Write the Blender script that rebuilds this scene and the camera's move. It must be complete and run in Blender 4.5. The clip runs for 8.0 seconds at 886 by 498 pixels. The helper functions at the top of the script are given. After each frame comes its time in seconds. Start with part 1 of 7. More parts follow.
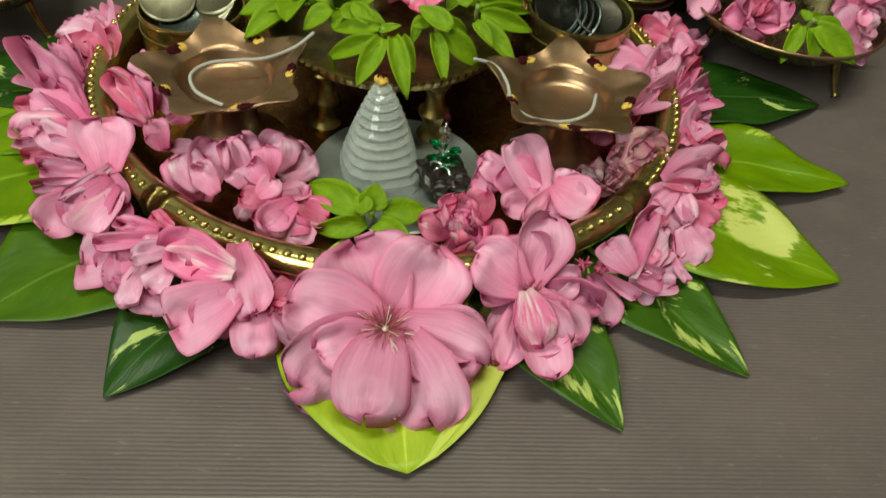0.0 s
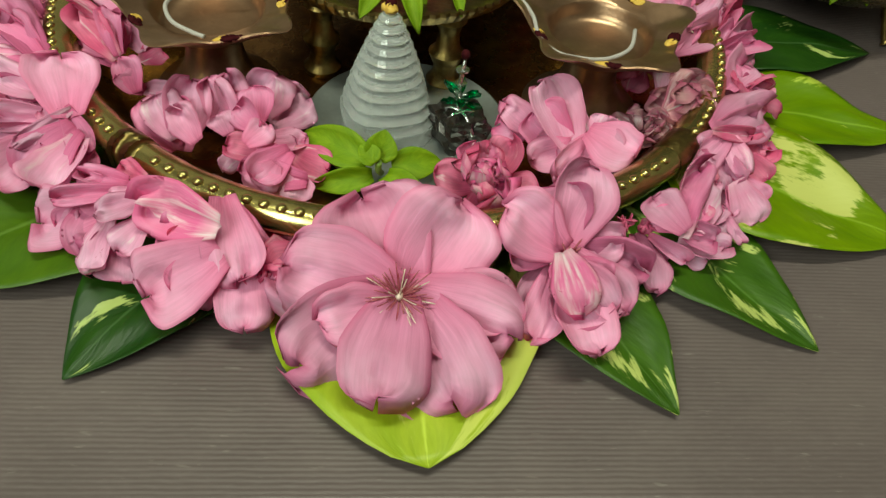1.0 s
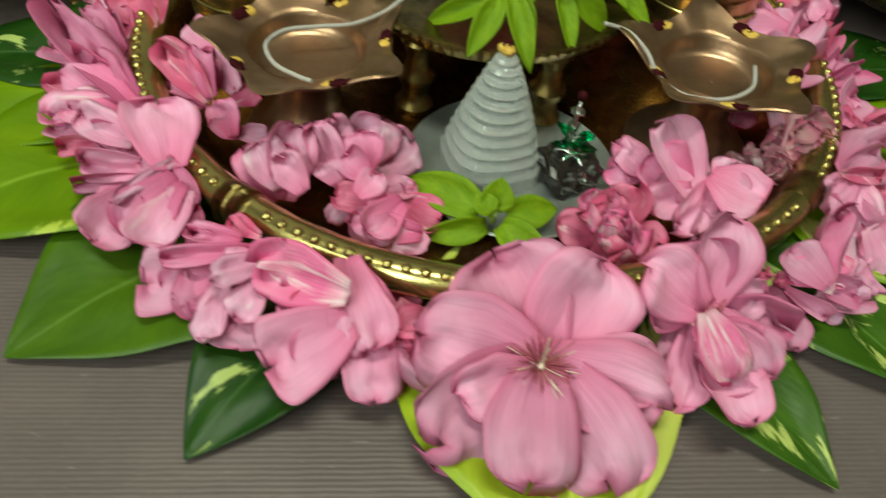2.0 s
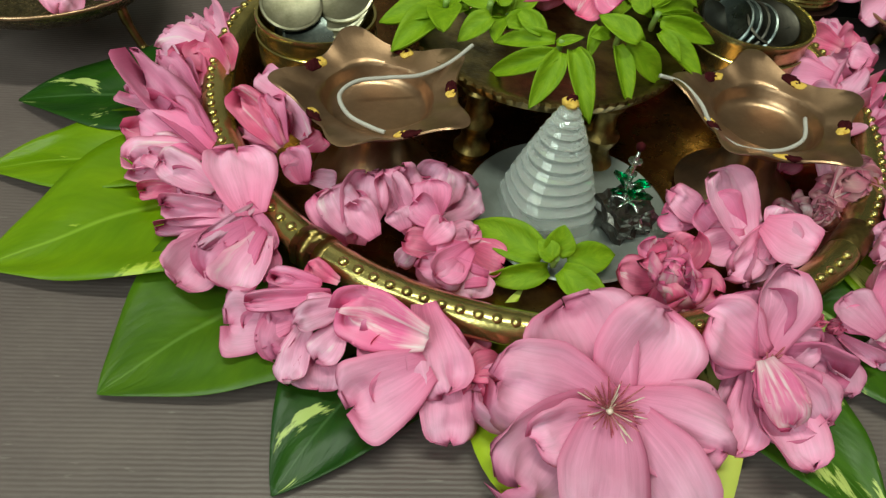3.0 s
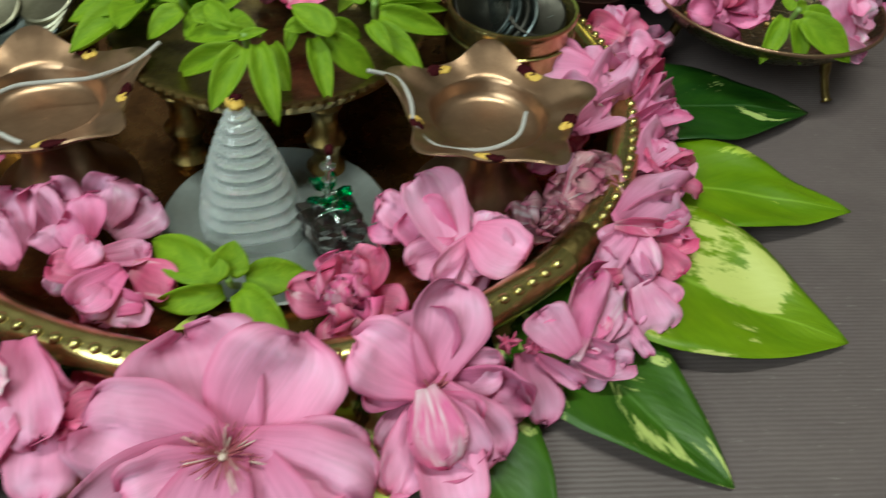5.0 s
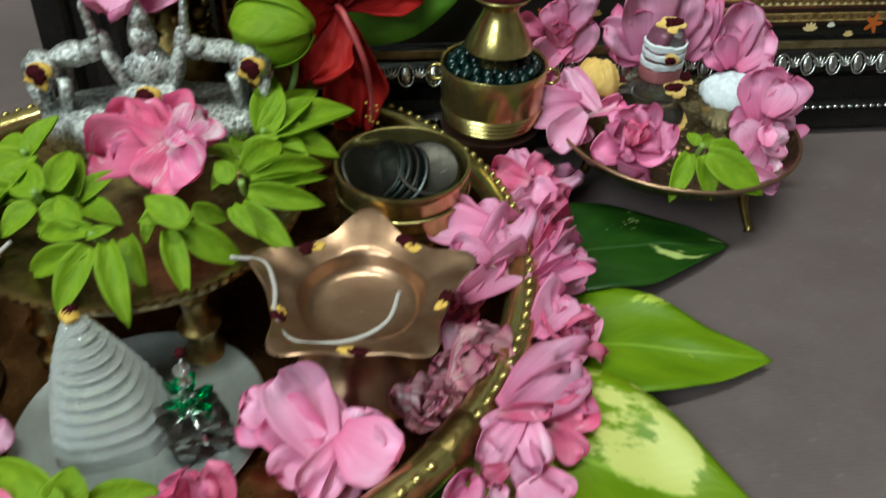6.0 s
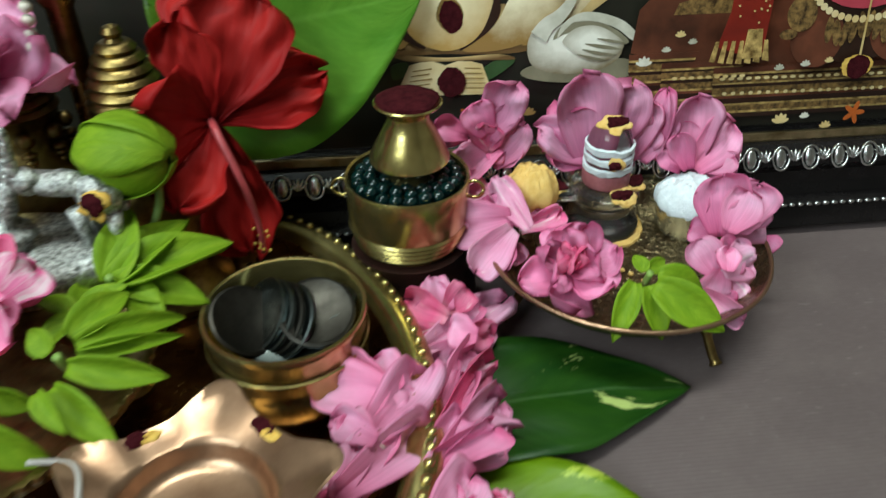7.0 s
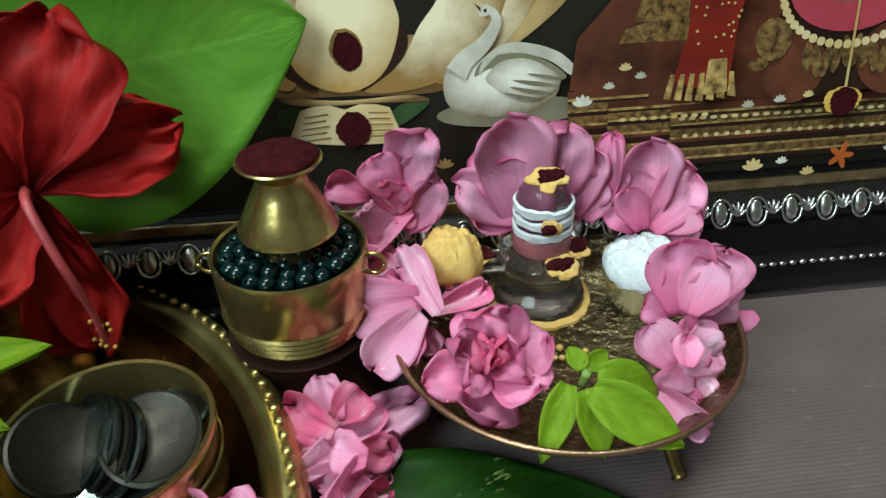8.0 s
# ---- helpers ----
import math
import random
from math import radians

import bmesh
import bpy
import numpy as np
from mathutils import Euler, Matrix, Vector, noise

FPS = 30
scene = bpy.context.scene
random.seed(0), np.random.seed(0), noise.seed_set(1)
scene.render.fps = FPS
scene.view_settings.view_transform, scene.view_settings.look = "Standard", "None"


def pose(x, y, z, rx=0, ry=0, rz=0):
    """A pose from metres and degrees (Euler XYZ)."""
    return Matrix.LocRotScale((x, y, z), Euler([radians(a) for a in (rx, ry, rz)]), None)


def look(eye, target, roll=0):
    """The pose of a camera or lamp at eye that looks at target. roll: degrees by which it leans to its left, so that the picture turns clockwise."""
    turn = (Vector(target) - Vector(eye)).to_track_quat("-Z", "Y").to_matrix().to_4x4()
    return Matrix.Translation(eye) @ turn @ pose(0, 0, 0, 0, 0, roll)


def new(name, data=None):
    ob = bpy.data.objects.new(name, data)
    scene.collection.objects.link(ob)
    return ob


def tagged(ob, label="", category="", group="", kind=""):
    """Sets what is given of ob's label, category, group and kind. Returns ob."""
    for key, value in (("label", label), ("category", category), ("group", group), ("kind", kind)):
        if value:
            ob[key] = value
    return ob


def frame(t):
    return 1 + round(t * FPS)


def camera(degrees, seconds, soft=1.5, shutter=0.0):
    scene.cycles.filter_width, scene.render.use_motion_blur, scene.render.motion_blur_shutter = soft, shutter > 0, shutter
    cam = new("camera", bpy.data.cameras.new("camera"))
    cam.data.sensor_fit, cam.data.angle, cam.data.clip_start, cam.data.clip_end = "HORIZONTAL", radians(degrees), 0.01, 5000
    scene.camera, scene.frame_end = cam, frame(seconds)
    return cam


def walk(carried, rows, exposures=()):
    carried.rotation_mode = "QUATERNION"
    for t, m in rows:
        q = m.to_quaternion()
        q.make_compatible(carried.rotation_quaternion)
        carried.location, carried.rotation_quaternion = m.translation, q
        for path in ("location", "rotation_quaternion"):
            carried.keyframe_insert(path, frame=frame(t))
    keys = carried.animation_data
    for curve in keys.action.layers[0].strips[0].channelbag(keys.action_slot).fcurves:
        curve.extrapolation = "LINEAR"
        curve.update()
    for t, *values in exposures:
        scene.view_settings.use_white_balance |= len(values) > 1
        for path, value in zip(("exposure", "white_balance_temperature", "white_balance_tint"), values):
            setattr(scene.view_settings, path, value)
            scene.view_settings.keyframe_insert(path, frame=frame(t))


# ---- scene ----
cam = camera(61.0, 8.0, soft=1.3, shutter=0.5)
PATH = [
    (0, (-0.003, -0.283, 0.202), (0.162, 1.09, -1.242), 6.9),
    (0.5, (-0.008, -0.276, 0.186), (0.181, 1.069, -1.282), 7.8),
    (1, (-0.009, -0.263, 0.17), (0.188, 1.072, -1.306), 7.9),
    (1.5, (-0.02, -0.252, 0.164), (0.203, 1.08, -1.311), 8.6),
    (2, (-0.042, -0.241, 0.168), (0.151, 1.093, -1.309), 7.4),
    (2.2, (-0.051, -0.239, 0.171), (0.142, 1.109, -1.293), 7.4),
    (3.3, (-0.059, -0.244, 0.18), (0.086, 1.127, -1.269), 6.4),
    (3.5, (-0.053, -0.248, 0.179), (0.085, 1.126, -1.267), 6.1),
    (4, (-0.035, -0.252, 0.17), (0.122, 1.125, -1.272), 6.3),
    (4.5, (-0.005, -0.242, 0.165), (0.199, 1.13, -1.277), 7.2),
    (5, (0.03, -0.226, 0.17), (0.231, 1.152, -1.265), 6.1),
    (5.2, (0.037, -0.225, 0.168), (0.277, 1.214, -1.201), 5.7),
    (6.3, (0.084, -0.185, 0.187), (0.249, 1.364, -1.067), 0.5),
    (6.5, (0.094, -0.177, 0.188), (0.251, 1.394, -1.04), 0.1),
    (7, (0.11, -0.148, 0.179), (0.279, 1.464, -0.993), -0.4),
    (7.5, (0.132, -0.114, 0.166), (0.311, 1.531, -0.957), -0.8),
    (8, (0.144, -0.102, 0.163), (0.323, 1.551, -0.949), -1.5),
]
walk(cam, [(t, look(eye, target, roll)) for t, eye, target, roll in PATH],
     [(0.0, -0.40, 7300, -15), (2.0, -0.42, 7050, -17), (3.5, -0.38, 6600, -16), (5.0, -0.36, 6100, -13), (6.5, -0.17, 6000, -8), (8.0, -0.11, 5800, -10)])

# ---- light ----
world = bpy.data.worlds.new("world")
scene.world = world
world.use_nodes = True
bg = world.node_tree.nodes["Background"]
sky = world.node_tree.nodes.new("ShaderNodeTexSky")
sky.sky_type, sky.sun_disc, sky.sun_elevation, sky.sun_rotation = "NISHITA", False, radians(35), radians(200)
world.node_tree.links.new(sky.outputs[0], bg.inputs[0])
bg.inputs[1].default_value = 0.1


def area_lamp(name, eye, target, sx, sy, watts, colour):
    data = bpy.data.lights.new(name, "AREA")
    data.shape, data.size, data.size_y, data.energy, data.color = "RECTANGLE", sx, sy, watts, colour
    ob = new(name, data)
    ob.matrix_world = look(eye, target)
    return ob


# two assumed sources, neither in view: window daylight and a ceiling tube lamp
area_lamp("assumed_window_light", (-1.15, -1.36, 1.5), (0.0, 0.0, 0.0), 1.1, 1.1, 46.0, (0.93, 0.97, 1.0))
area_lamp("assumed_tube_light", (0.0, -0.2, 2.2), (0.0, 0.0, 0.0), 1.2, 0.14, 42.0, (1.0, 0.97, 0.92))


# ---- materials ----
def nodes_of(name):
    m = bpy.data.materials.new(name)
    m.use_nodes = True
    nt = m.node_tree
    return m, nt, nt.nodes["Principled BSDF"]


def add(nt, kind, **inputs):
    n = nt.nodes.new(kind)
    for key, value in inputs.items():
        n.inputs[key.replace("_", " ")].default_value = value
    return n


def mix_colour(nt, fac, a, b, blend="MIX"):
    n = nt.nodes.new("ShaderNodeMix")
    n.data_type, n.blend_type = "RGBA", blend
    for socket, value in ((0, fac), (6, a), (7, b)):
        if hasattr(value, "is_linked"):
            nt.links.new(value, n.inputs[socket])
        else:
            n.inputs[socket].default_value = (*value, 1) if isinstance(value, tuple) else value
    return n.outputs[2]


def ramp(nt, fac, stops):
    n = nt.nodes.new("ShaderNodeValToRGB")
    while len(n.color_ramp.elements) < len(stops):
        n.color_ramp.elements.new(0.5)
    for e, (at, c) in zip(n.color_ramp.elements, stops):
        e.position, e.color = at, (*c, 1) if isinstance(c, tuple) else (c, c, c, 1)
    nt.links.new(fac, n.inputs[0])
    return n.outputs[0]


def noise_of(nt, vector, scale, detail=4.0, rough=0.6):
    n = add(nt, "ShaderNodeTexNoise", Scale=scale, Detail=detail, Roughness=rough)
    nt.links.new(vector, n.inputs["Vector"])
    return n.outputs["Fac"]


def mapped(nt, vector, scale, location=(0, 0, 0)):
    n = add(nt, "ShaderNodeMapping", Scale=scale, Location=location)
    nt.links.new(vector, n.inputs["Vector"])
    return n.outputs[0]


def bumped(nt, bsdf, height, strength, distance):
    n = add(nt, "ShaderNodeBump", Strength=strength, Distance=distance)
    nt.links.new(height, n.inputs["Height"])
    nt.links.new(n.outputs[0], bsdf.inputs["Normal"])


def surface(name, colour, rough=0.5, metal=0.0, dark=None, scale=90.0, bump=0.15, fine=900.0, rough_var=0.12, depth=0.0004, spec=0.5):
    """Two scales of variation: broad tarnish or stains, fine grain."""
    m, nt, b = nodes_of(name)
    co = nt.nodes.new("ShaderNodeTexCoord").outputs["Object"]
    dark = dark or tuple(0.6 * c for c in colour)
    broad, grain = noise_of(nt, co, scale), noise_of(nt, co, fine, 3.0)
    f = ramp(nt, broad, [(0.35, 0.0), (0.68, 1.0)])
    nt.links.new(mix_colour(nt, f, dark, colour), b.inputs["Base Color"])
    r = nt.nodes.new("ShaderNodeMapRange")
    r.inputs["To Min"].default_value, r.inputs["To Max"].default_value = rough + rough_var, max(0.03, rough - rough_var)
    nt.links.new(broad, r.inputs["Value"])
    nt.links.new(r.outputs[0], b.inputs["Roughness"])
    b.inputs["Metallic"].default_value = metal
    b.inputs["Specular IOR Level"].default_value = spec
    bumped(nt, b, grain, bump, depth)
    return m


def petal_material(name, base, middle, edge, white=0.0, streak=0.25, sheer=0.32, pale=0.06, gloss=0.16):
    """UV x runs across the petal, UV y from its base to its edge."""
    m, nt, b = nodes_of(name)
    tc = nt.nodes.new("ShaderNodeTexCoord")
    uv, co = tc.outputs["UV"], tc.outputs["Object"]
    info = nt.nodes.new("ShaderNodeObjectInfo")
    sep = nt.nodes.new("ShaderNodeSeparateXYZ")
    nt.links.new(uv, sep.inputs[0])
    shift = nt.nodes.new("ShaderNodeVectorMath")
    shift.operation = "ADD"
    spread = nt.nodes.new("ShaderNodeVectorMath")
    spread.operation, spread.inputs[3].default_value = "SCALE", 40.0
    cmb = nt.nodes.new("ShaderNodeCombineXYZ")
    for k in range(3):
        nt.links.new(info.outputs["Random"], cmb.inputs[k])
    nt.links.new(cmb.outputs[0], spread.inputs[0])
    nt.links.new(uv, shift.inputs[0]), nt.links.new(spread.outputs[0], shift.inputs[1])
    own = shift.outputs[0]
    body = ramp(nt, sep.outputs[1], [(0.0, base), (0.22, middle), (0.7, edge), (1.0, middle)])
    veins = noise_of(nt, mapped(nt, own, (22, 1.6, 1)), 1.0, 5.0, 0.65)
    col = mix_colour(nt, streak, body, ramp(nt, veins, [(0.3, tuple(0.62 * c for c in middle)), (0.7, tuple(min(1, 1.25 * c + pale) for c in middle))]))
    blotch = noise_of(nt, mapped(nt, own, (2.2, 1.3, 1)), 1.0, 3.0)
    col = mix_colour(nt, ramp(nt, blotch, [(0.3, 0.32), (0.60, 0.0)]), col, (0.84 * middle[0], 0.5 * middle[1], 0.6 * middle[2]))
    if white:
        pale = noise_of(nt, mapped(nt, own, (5.0, 0.9, 1)), 1.0, 4.0)
        col = mix_colour(nt, ramp(nt, pale, [(0.62 - 0.15 * white, 0.0), (0.72 - 0.1 * white, 0.85)]), col, (0.94, 0.78, 0.83))
    side = nt.nodes.new("ShaderNodeMath")
    side.operation, side.inputs[1].default_value = "SUBTRACT", 0.5
    nt.links.new(sep.outputs[0], side.inputs[0])
    away = nt.nodes.new("ShaderNodeMath")
    away.operation = "ABSOLUTE"
    nt.links.new(side.outputs[0], away.inputs[0])
    # deeper rim colour, partly standing in for shade between overlapping petals
    deep = (0.82 * middle[0], 0.48 * middle[1], 0.6 * middle[2])
    col = mix_colour(nt, ramp(nt, away.outputs[0], [(0.40, 0.0), (0.5, 0.55)]), col, deep)
    col = mix_colour(nt, ramp(nt, sep.outputs[1], [(0.90, 0.0), (1.0, 0.55)]), col, deep)
    hsv = nt.nodes.new("ShaderNodeHueSaturation")
    val = nt.nodes.new("ShaderNodeMapRange")
    val.inputs["To Min"].default_value, val.inputs["To Max"].default_value = 0.88, 1.16
    nt.links.new(info.outputs["Random"], val.inputs["Value"])
    nt.links.new(val.outputs[0], hsv.inputs["Value"]), nt.links.new(col, hsv.inputs["Color"])
    col = hsv.outputs[0]
    nt.links.new(col, b.inputs["Base Color"])
    b.inputs["Roughness"].default_value, b.inputs["Specular IOR Level"].default_value = 0.48, gloss
    bumped(nt, b, veins, 0.35, 0.0007)
    tl = nt.nodes.new("ShaderNodeBsdfTranslucent")
    nt.links.new(col, tl.inputs[0])
    ms = add(nt, "ShaderNodeMixShader", Fac=sheer)
    nt.links.new(b.outputs[0], ms.inputs[1]), nt.links.new(tl.outputs[0], ms.inputs[2])
    nt.links.new(ms.outputs[0], nt.nodes["Material Output"].inputs[0])
    return m


def leaf_material(name, green, light, variegation=0.0, cream=(0.62, 0.66, 0.22), rough=0.42, seed=0.0, cream_band=(2.0, 5.0), sheer=0.15, ribbed=0.45, half=0.0):
    """UV x across (midrib at 0.5), UV y from stalk to tip; blotches run out along the side veins."""
    m, nt, b = nodes_of(name)
    tc = nt.nodes.new("ShaderNodeTexCoord")
    uv = tc.outputs["UV"]
    sep = nt.nodes.new("ShaderNodeSeparateXYZ")
    nt.links.new(uv, sep.inputs[0])

    def math_node(op, a, c):
        n = nt.nodes.new("ShaderNodeMath")
        n.operation = op
        for k, value in enumerate((a, c)):
            if hasattr(value, "is_linked"):
                nt.links.new(value, n.inputs[k])
            else:
                n.inputs[k].default_value = value
        return n.outputs[0]

    off = math_node("ABSOLUTE", math_node("SUBTRACT", sep.outputs[0], 0.5), 0.0)
    slant = math_node("SUBTRACT", sep.outputs[1], math_node("MULTIPLY", off, 0.7))
    cmb = nt.nodes.new("ShaderNodeCombineXYZ")
    nt.links.new(sep.outputs[0], cmb.inputs[0]), nt.links.new(slant, cmb.inputs[1])
    cmb.inputs[2].default_value = seed
    co = cmb.outputs[0]
    broad = noise_of(nt, mapped(nt, co, (2.5, 4.0, 1)), 1.0, 4.0)
    col = mix_colour(nt, ramp(nt, broad, [(0.3, 0.0), (0.7, 1.0)]), green, light)
    fine = noise_of(nt, mapped(nt, co, (10, 26, 1)), 1.0, 5.0)
    col = mix_colour(nt, ramp(nt, fine, [(0.35, 0.22), (0.7, 0.0)]), col, tuple(0.55 * c for c in green))
    if variegation:
        blot = noise_of(nt, mapped(nt, co, (cream_band[0], cream_band[1], 1), (seed, seed * 2, 0)), 1.0, 6.0, 0.62)
        edge = 0.72 - 0.27 * variegation
        if half:
            # one side of the midrib carries most of the cream
            blot = math_node("ADD", blot, math_node("MULTIPLY", ramp(nt, sep.outputs[0], [(0.44, 0.0), (0.54, 1.0)]), half))
            blot = math_node("SUBTRACT", blot, math_node("MULTIPLY", ramp(nt, sep.outputs[0], [(0.44, 1.0), (0.54, 0.0)]), 0.5 * half))
            blot = math_node("SUBTRACT", blot, ramp(nt, sep.outputs[1], [(0.70, 0.0), (0.95, 0.4)]))
        col = mix_colour(nt, ramp(nt, blot, [(edge, 0.0), (edge + 0.035, 0.92)]), col, cream)
    rib = ramp(nt, off, [(0.004, 1.0), (0.02, 0.0)])
    col = mix_colour(nt, math_node("MULTIPLY", rib, ribbed), col, tuple(min(1.0, 1.5 * c + 0.05) for c in light))
    nt.links.new(col, b.inputs["Base Color"])
    b.inputs["Roughness"].default_value, b.inputs["Specular IOR Level"].default_value = rough, 0.32
    w = add(nt, "ShaderNodeTexWave", Scale=6.0, Distortion=5.0)
    w.bands_direction = "Y"
    nt.links.new(co, w.inputs["Vector"])
    bumped(nt, b, math_node("ADD", math_node("MULTIPLY", w.outputs["Fac"], 0.04), math_node("MULTIPLY", broad, 0.9)), 0.5, 0.0010)
    tl = nt.nodes.new("ShaderNodeBsdfTranslucent")
    nt.links.new(col, tl.inputs[0])
    ms = add(nt, "ShaderNodeMixShader", Fac=sheer)
    nt.links.new(b.outputs[0], ms.inputs[1]), nt.links.new(tl.outputs[0], ms.inputs[2])
    nt.links.new(ms.outputs[0], nt.nodes["Material Output"].inputs[0])
    return m


def cloth_material():
    m, nt, b = nodes_of("ribbed mauve mat")
    co = nt.nodes.new("ShaderNodeTexCoord").outputs["Object"]
    w = add(nt, "ShaderNodeTexWave", Scale=215.0, Distortion=1.2)
    w.inputs["Detail Scale"].default_value = 0.6
    w.bands_direction = "Y"
    nt.links.new(co, w.inputs["Vector"])
    broad = noise_of(nt, co, 9.0)
    thread = noise_of(nt, mapped(nt, co, (260, 900, 1)), 1.0, 3.0)
    col = mix_colour(nt, ramp(nt, broad, [(0.3, 0.0), (0.7, 1.0)]), (0.098, 0.073, 0.071), (0.130, 0.098, 0.096))
    col = mix_colour(nt, ramp(nt, w.outputs["Fac"], [(0.0, 0.13), (0.5, 0.0)]), col, (0.066, 0.051, 0.049))
    col = mix_colour(nt, ramp(nt, thread, [(0.45, 0.0), (0.75, 0.3)]), col, (0.165, 0.134, 0.132))
    # soft paler patches over the mat
    pale_patch = noise_of(nt, mapped(nt, co, (26, 40, 1)), 1.0, 5.0, 0.65)
    col = mix_colour(nt, ramp(nt, pale_patch, [(0.46, 0.0), (0.72, 0.35)]), col, (0.175, 0.138, 0.128))
    slub = noise_of(nt, mapped(nt, co, (130, 620, 1)), 1.0, 2.0)
    col = mix_colour(nt, ramp(nt, slub, [(0.66, 0.0), (0.74, 0.5)]), col, (0.24, 0.205, 0.19))
    nt.links.new(col, b.inputs["Base Color"])
    b.inputs["Roughness"].default_value = 0.42
    n = nt.nodes.new("ShaderNodeMath")
    n.operation = "MULTIPLY_ADD"
    n.inputs[1].default_value = 0.4
    nt.links.new(thread, n.inputs[0]), nt.links.new(w.outputs["Fac"], n.inputs[2])
    bumped(nt, b, n.outputs[0], 0.17, 0.00035)
    return m


def glass_material(name, colour, rough=0.03, ior=1.5, clear=1.0):
    m, nt, b = nodes_of(name)
    b.inputs["Base Color"].default_value = (*colour, 1)
    b.inputs["Roughness"].default_value, b.inputs["IOR"].default_value = rough, ior
    b.inputs["Transmission Weight"].default_value = clear
    co = nt.nodes.new("ShaderNodeTexCoord").outputs["Object"]
    bumped(nt, b, noise_of(nt, co, 260.0), 0.12, 0.0006)
    return m


MAT_CLOTH = cloth_material()
PINK = petal_material("pink petal", (0.76, 0.15, 0.33), (0.86, 0.315, 0.54), (0.93, 0.575, 0.78), streak=0.36)
PINK_ROSE = petal_material("rose pink petal", (0.68, 0.10, 0.26), (0.81, 0.225, 0.455), (0.89, 0.44, 0.67), streak=0.3)
PINK_PALE = petal_material("pale pink petal", (0.90, 0.53, 0.68), (0.88, 0.38, 0.60), (0.94, 0.62, 0.82), white=0.3, streak=0.34)
PINK_DEEP = petal_material("deep rose petal", (0.84, 0.46, 0.55), (0.78, 0.135, 0.31), (0.90, 0.36, 0.54), white=0.15, streak=0.34)
PINK_WHITE = petal_material("pink petal with white streaks", (0.92, 0.76, 0.80), (0.86, 0.20, 0.45), (0.92, 0.38, 0.60), white=0.75)
PINK_DRY = petal_material("wilting pink petal", (0.78, 0.5, 0.5), (0.62, 0.2, 0.32), (0.75, 0.48, 0.48), white=0.55)
RED = petal_material("red hibiscus petal", (0.08, 0.001, 0.002), (0.32, 0.011, 0.012), (0.56, 0.032, 0.026), streak=0.5, sheer=0.15, pale=0.002, gloss=0.12)
LEAF_DARK = leaf_material("dark green leaf", (0.046, 0.108, 0.005), (0.095, 0.180, 0.008))
LEAF_DARK_VAR = leaf_material("dark green leaf with cream flecks", (0.032, 0.086, 0.005), (0.066, 0.150, 0.008), 0.62, (0.55, 0.62, 0.18), seed=3.1)
LEAF_DARK_FEW = leaf_material("dark green leaf with few flecks", (0.010, 0.044, 0.004), (0.028, 0.082, 0.006), 0.42, (0.50, 0.60, 0.18), seed=7.7)
LEAF_LIME = leaf_material("lime green leaf", (0.120, 0.225, 0.003), (0.200, 0.315, 0.005), 0.25, (0.5, 0.6, 0.08), seed=1.4)
LEAF_MARBLE = leaf_material("lime and cream marbled leaf", (0.135, 0.240, 0.003), (0.22, 0.33, 0.005), 0.74, (0.62, 0.63, 0.18), seed=5.3, cream_band=(3.2, 1.6), half=0.055)
LEAF_GOLD = leaf_material("yellow-green leaf", (0.30, 0.42, 0.012), (0.48, 0.58, 0.05), 0.7, (0.62, 0.68, 0.14), seed=2.2, cream_band=(2.2, 1.2))
LEAF_BIG = leaf_material("bright green leaf", (0.085, 0.235, 0.014), (0.17, 0.36, 0.035), 0.2, (0.30, 0.45, 0.12), seed=4.4, rough=0.42, ribbed=0.15)
SPRIG_GREEN = leaf_material("soft light green leaf", (0.18, 0.32, 0.006), (0.32, 0.47, 0.020), 0.0, rough=0.62, sheer=0.3, ribbed=0.04)
BRASS = surface("polished brass", (0.62, 0.51, 0.20), 0.22, 0.92, (0.34, 0.27, 0.09), 90)
BRASS_OLD = surface("aged brass", (0.36, 0.26, 0.09), 0.36, 1.0, (0.12, 0.08, 0.03), 120, 0.5, 500)
PLATE_BRASS = surface("engraved tarnished brass", (0.34, 0.27, 0.14), 0.3, 1.0, (0.10, 0.075, 0.04), 420, 0.9, 420, 0.15, 0.0012)
COPPER = surface("copper", (0.46, 0.29, 0.185), 0.34, 0.92, (0.28, 0.165, 0.10), 70)
COPPER_DARK = surface("dark copper", (0.38, 0.19, 0.07), 0.28, 1.0, (0.14, 0.06, 0.025), 80)
SILVER = surface("silver", (0.78, 0.79, 0.78), 0.25, 1.0, (0.40, 0.40, 0.39), 150, 0.5, 600)
SILVER_ANTIQUE = surface("antique silver", (0.88, 0.90, 0.88), 0.34, 0.80, (0.16, 0.16, 0.15), 650, 0.9, 900, 0.1, 0.0010)
SILVER_DULL = surface("dull silver plate", (0.62, 0.66, 0.64), 0.36, 0.85, (0.42, 0.44, 0.42), 60)
STEEL = surface("steel coin", (0.17, 0.19, 0.185), 0.30, 1.0, (0.07, 0.08, 0.077), 200, 0.12, 900)
STEEL_OLD = surface("worn nickel coin", (0.055, 0.050, 0.042), 0.42, 1.0, (0.03, 0.027, 0.023), 160, 0.15, 900)
NICKEL = surface("dull nickel coin", (0.36, 0.33, 0.24), 0.42, 1.0, (0.20, 0.18, 0.12), 160, 0.15, 900)
GOLD_STRIP = surface("gilt strip", (0.78, 0.64, 0.38), 0.32, 1.0, (0.25, 0.18, 0.08), 60)
# not fully clear: a milky white share stands in for refracted light
CRYSTAL = glass_material("clear crystal", (0.97, 1.0, 0.99), 0.015, 1.46, 0.74)
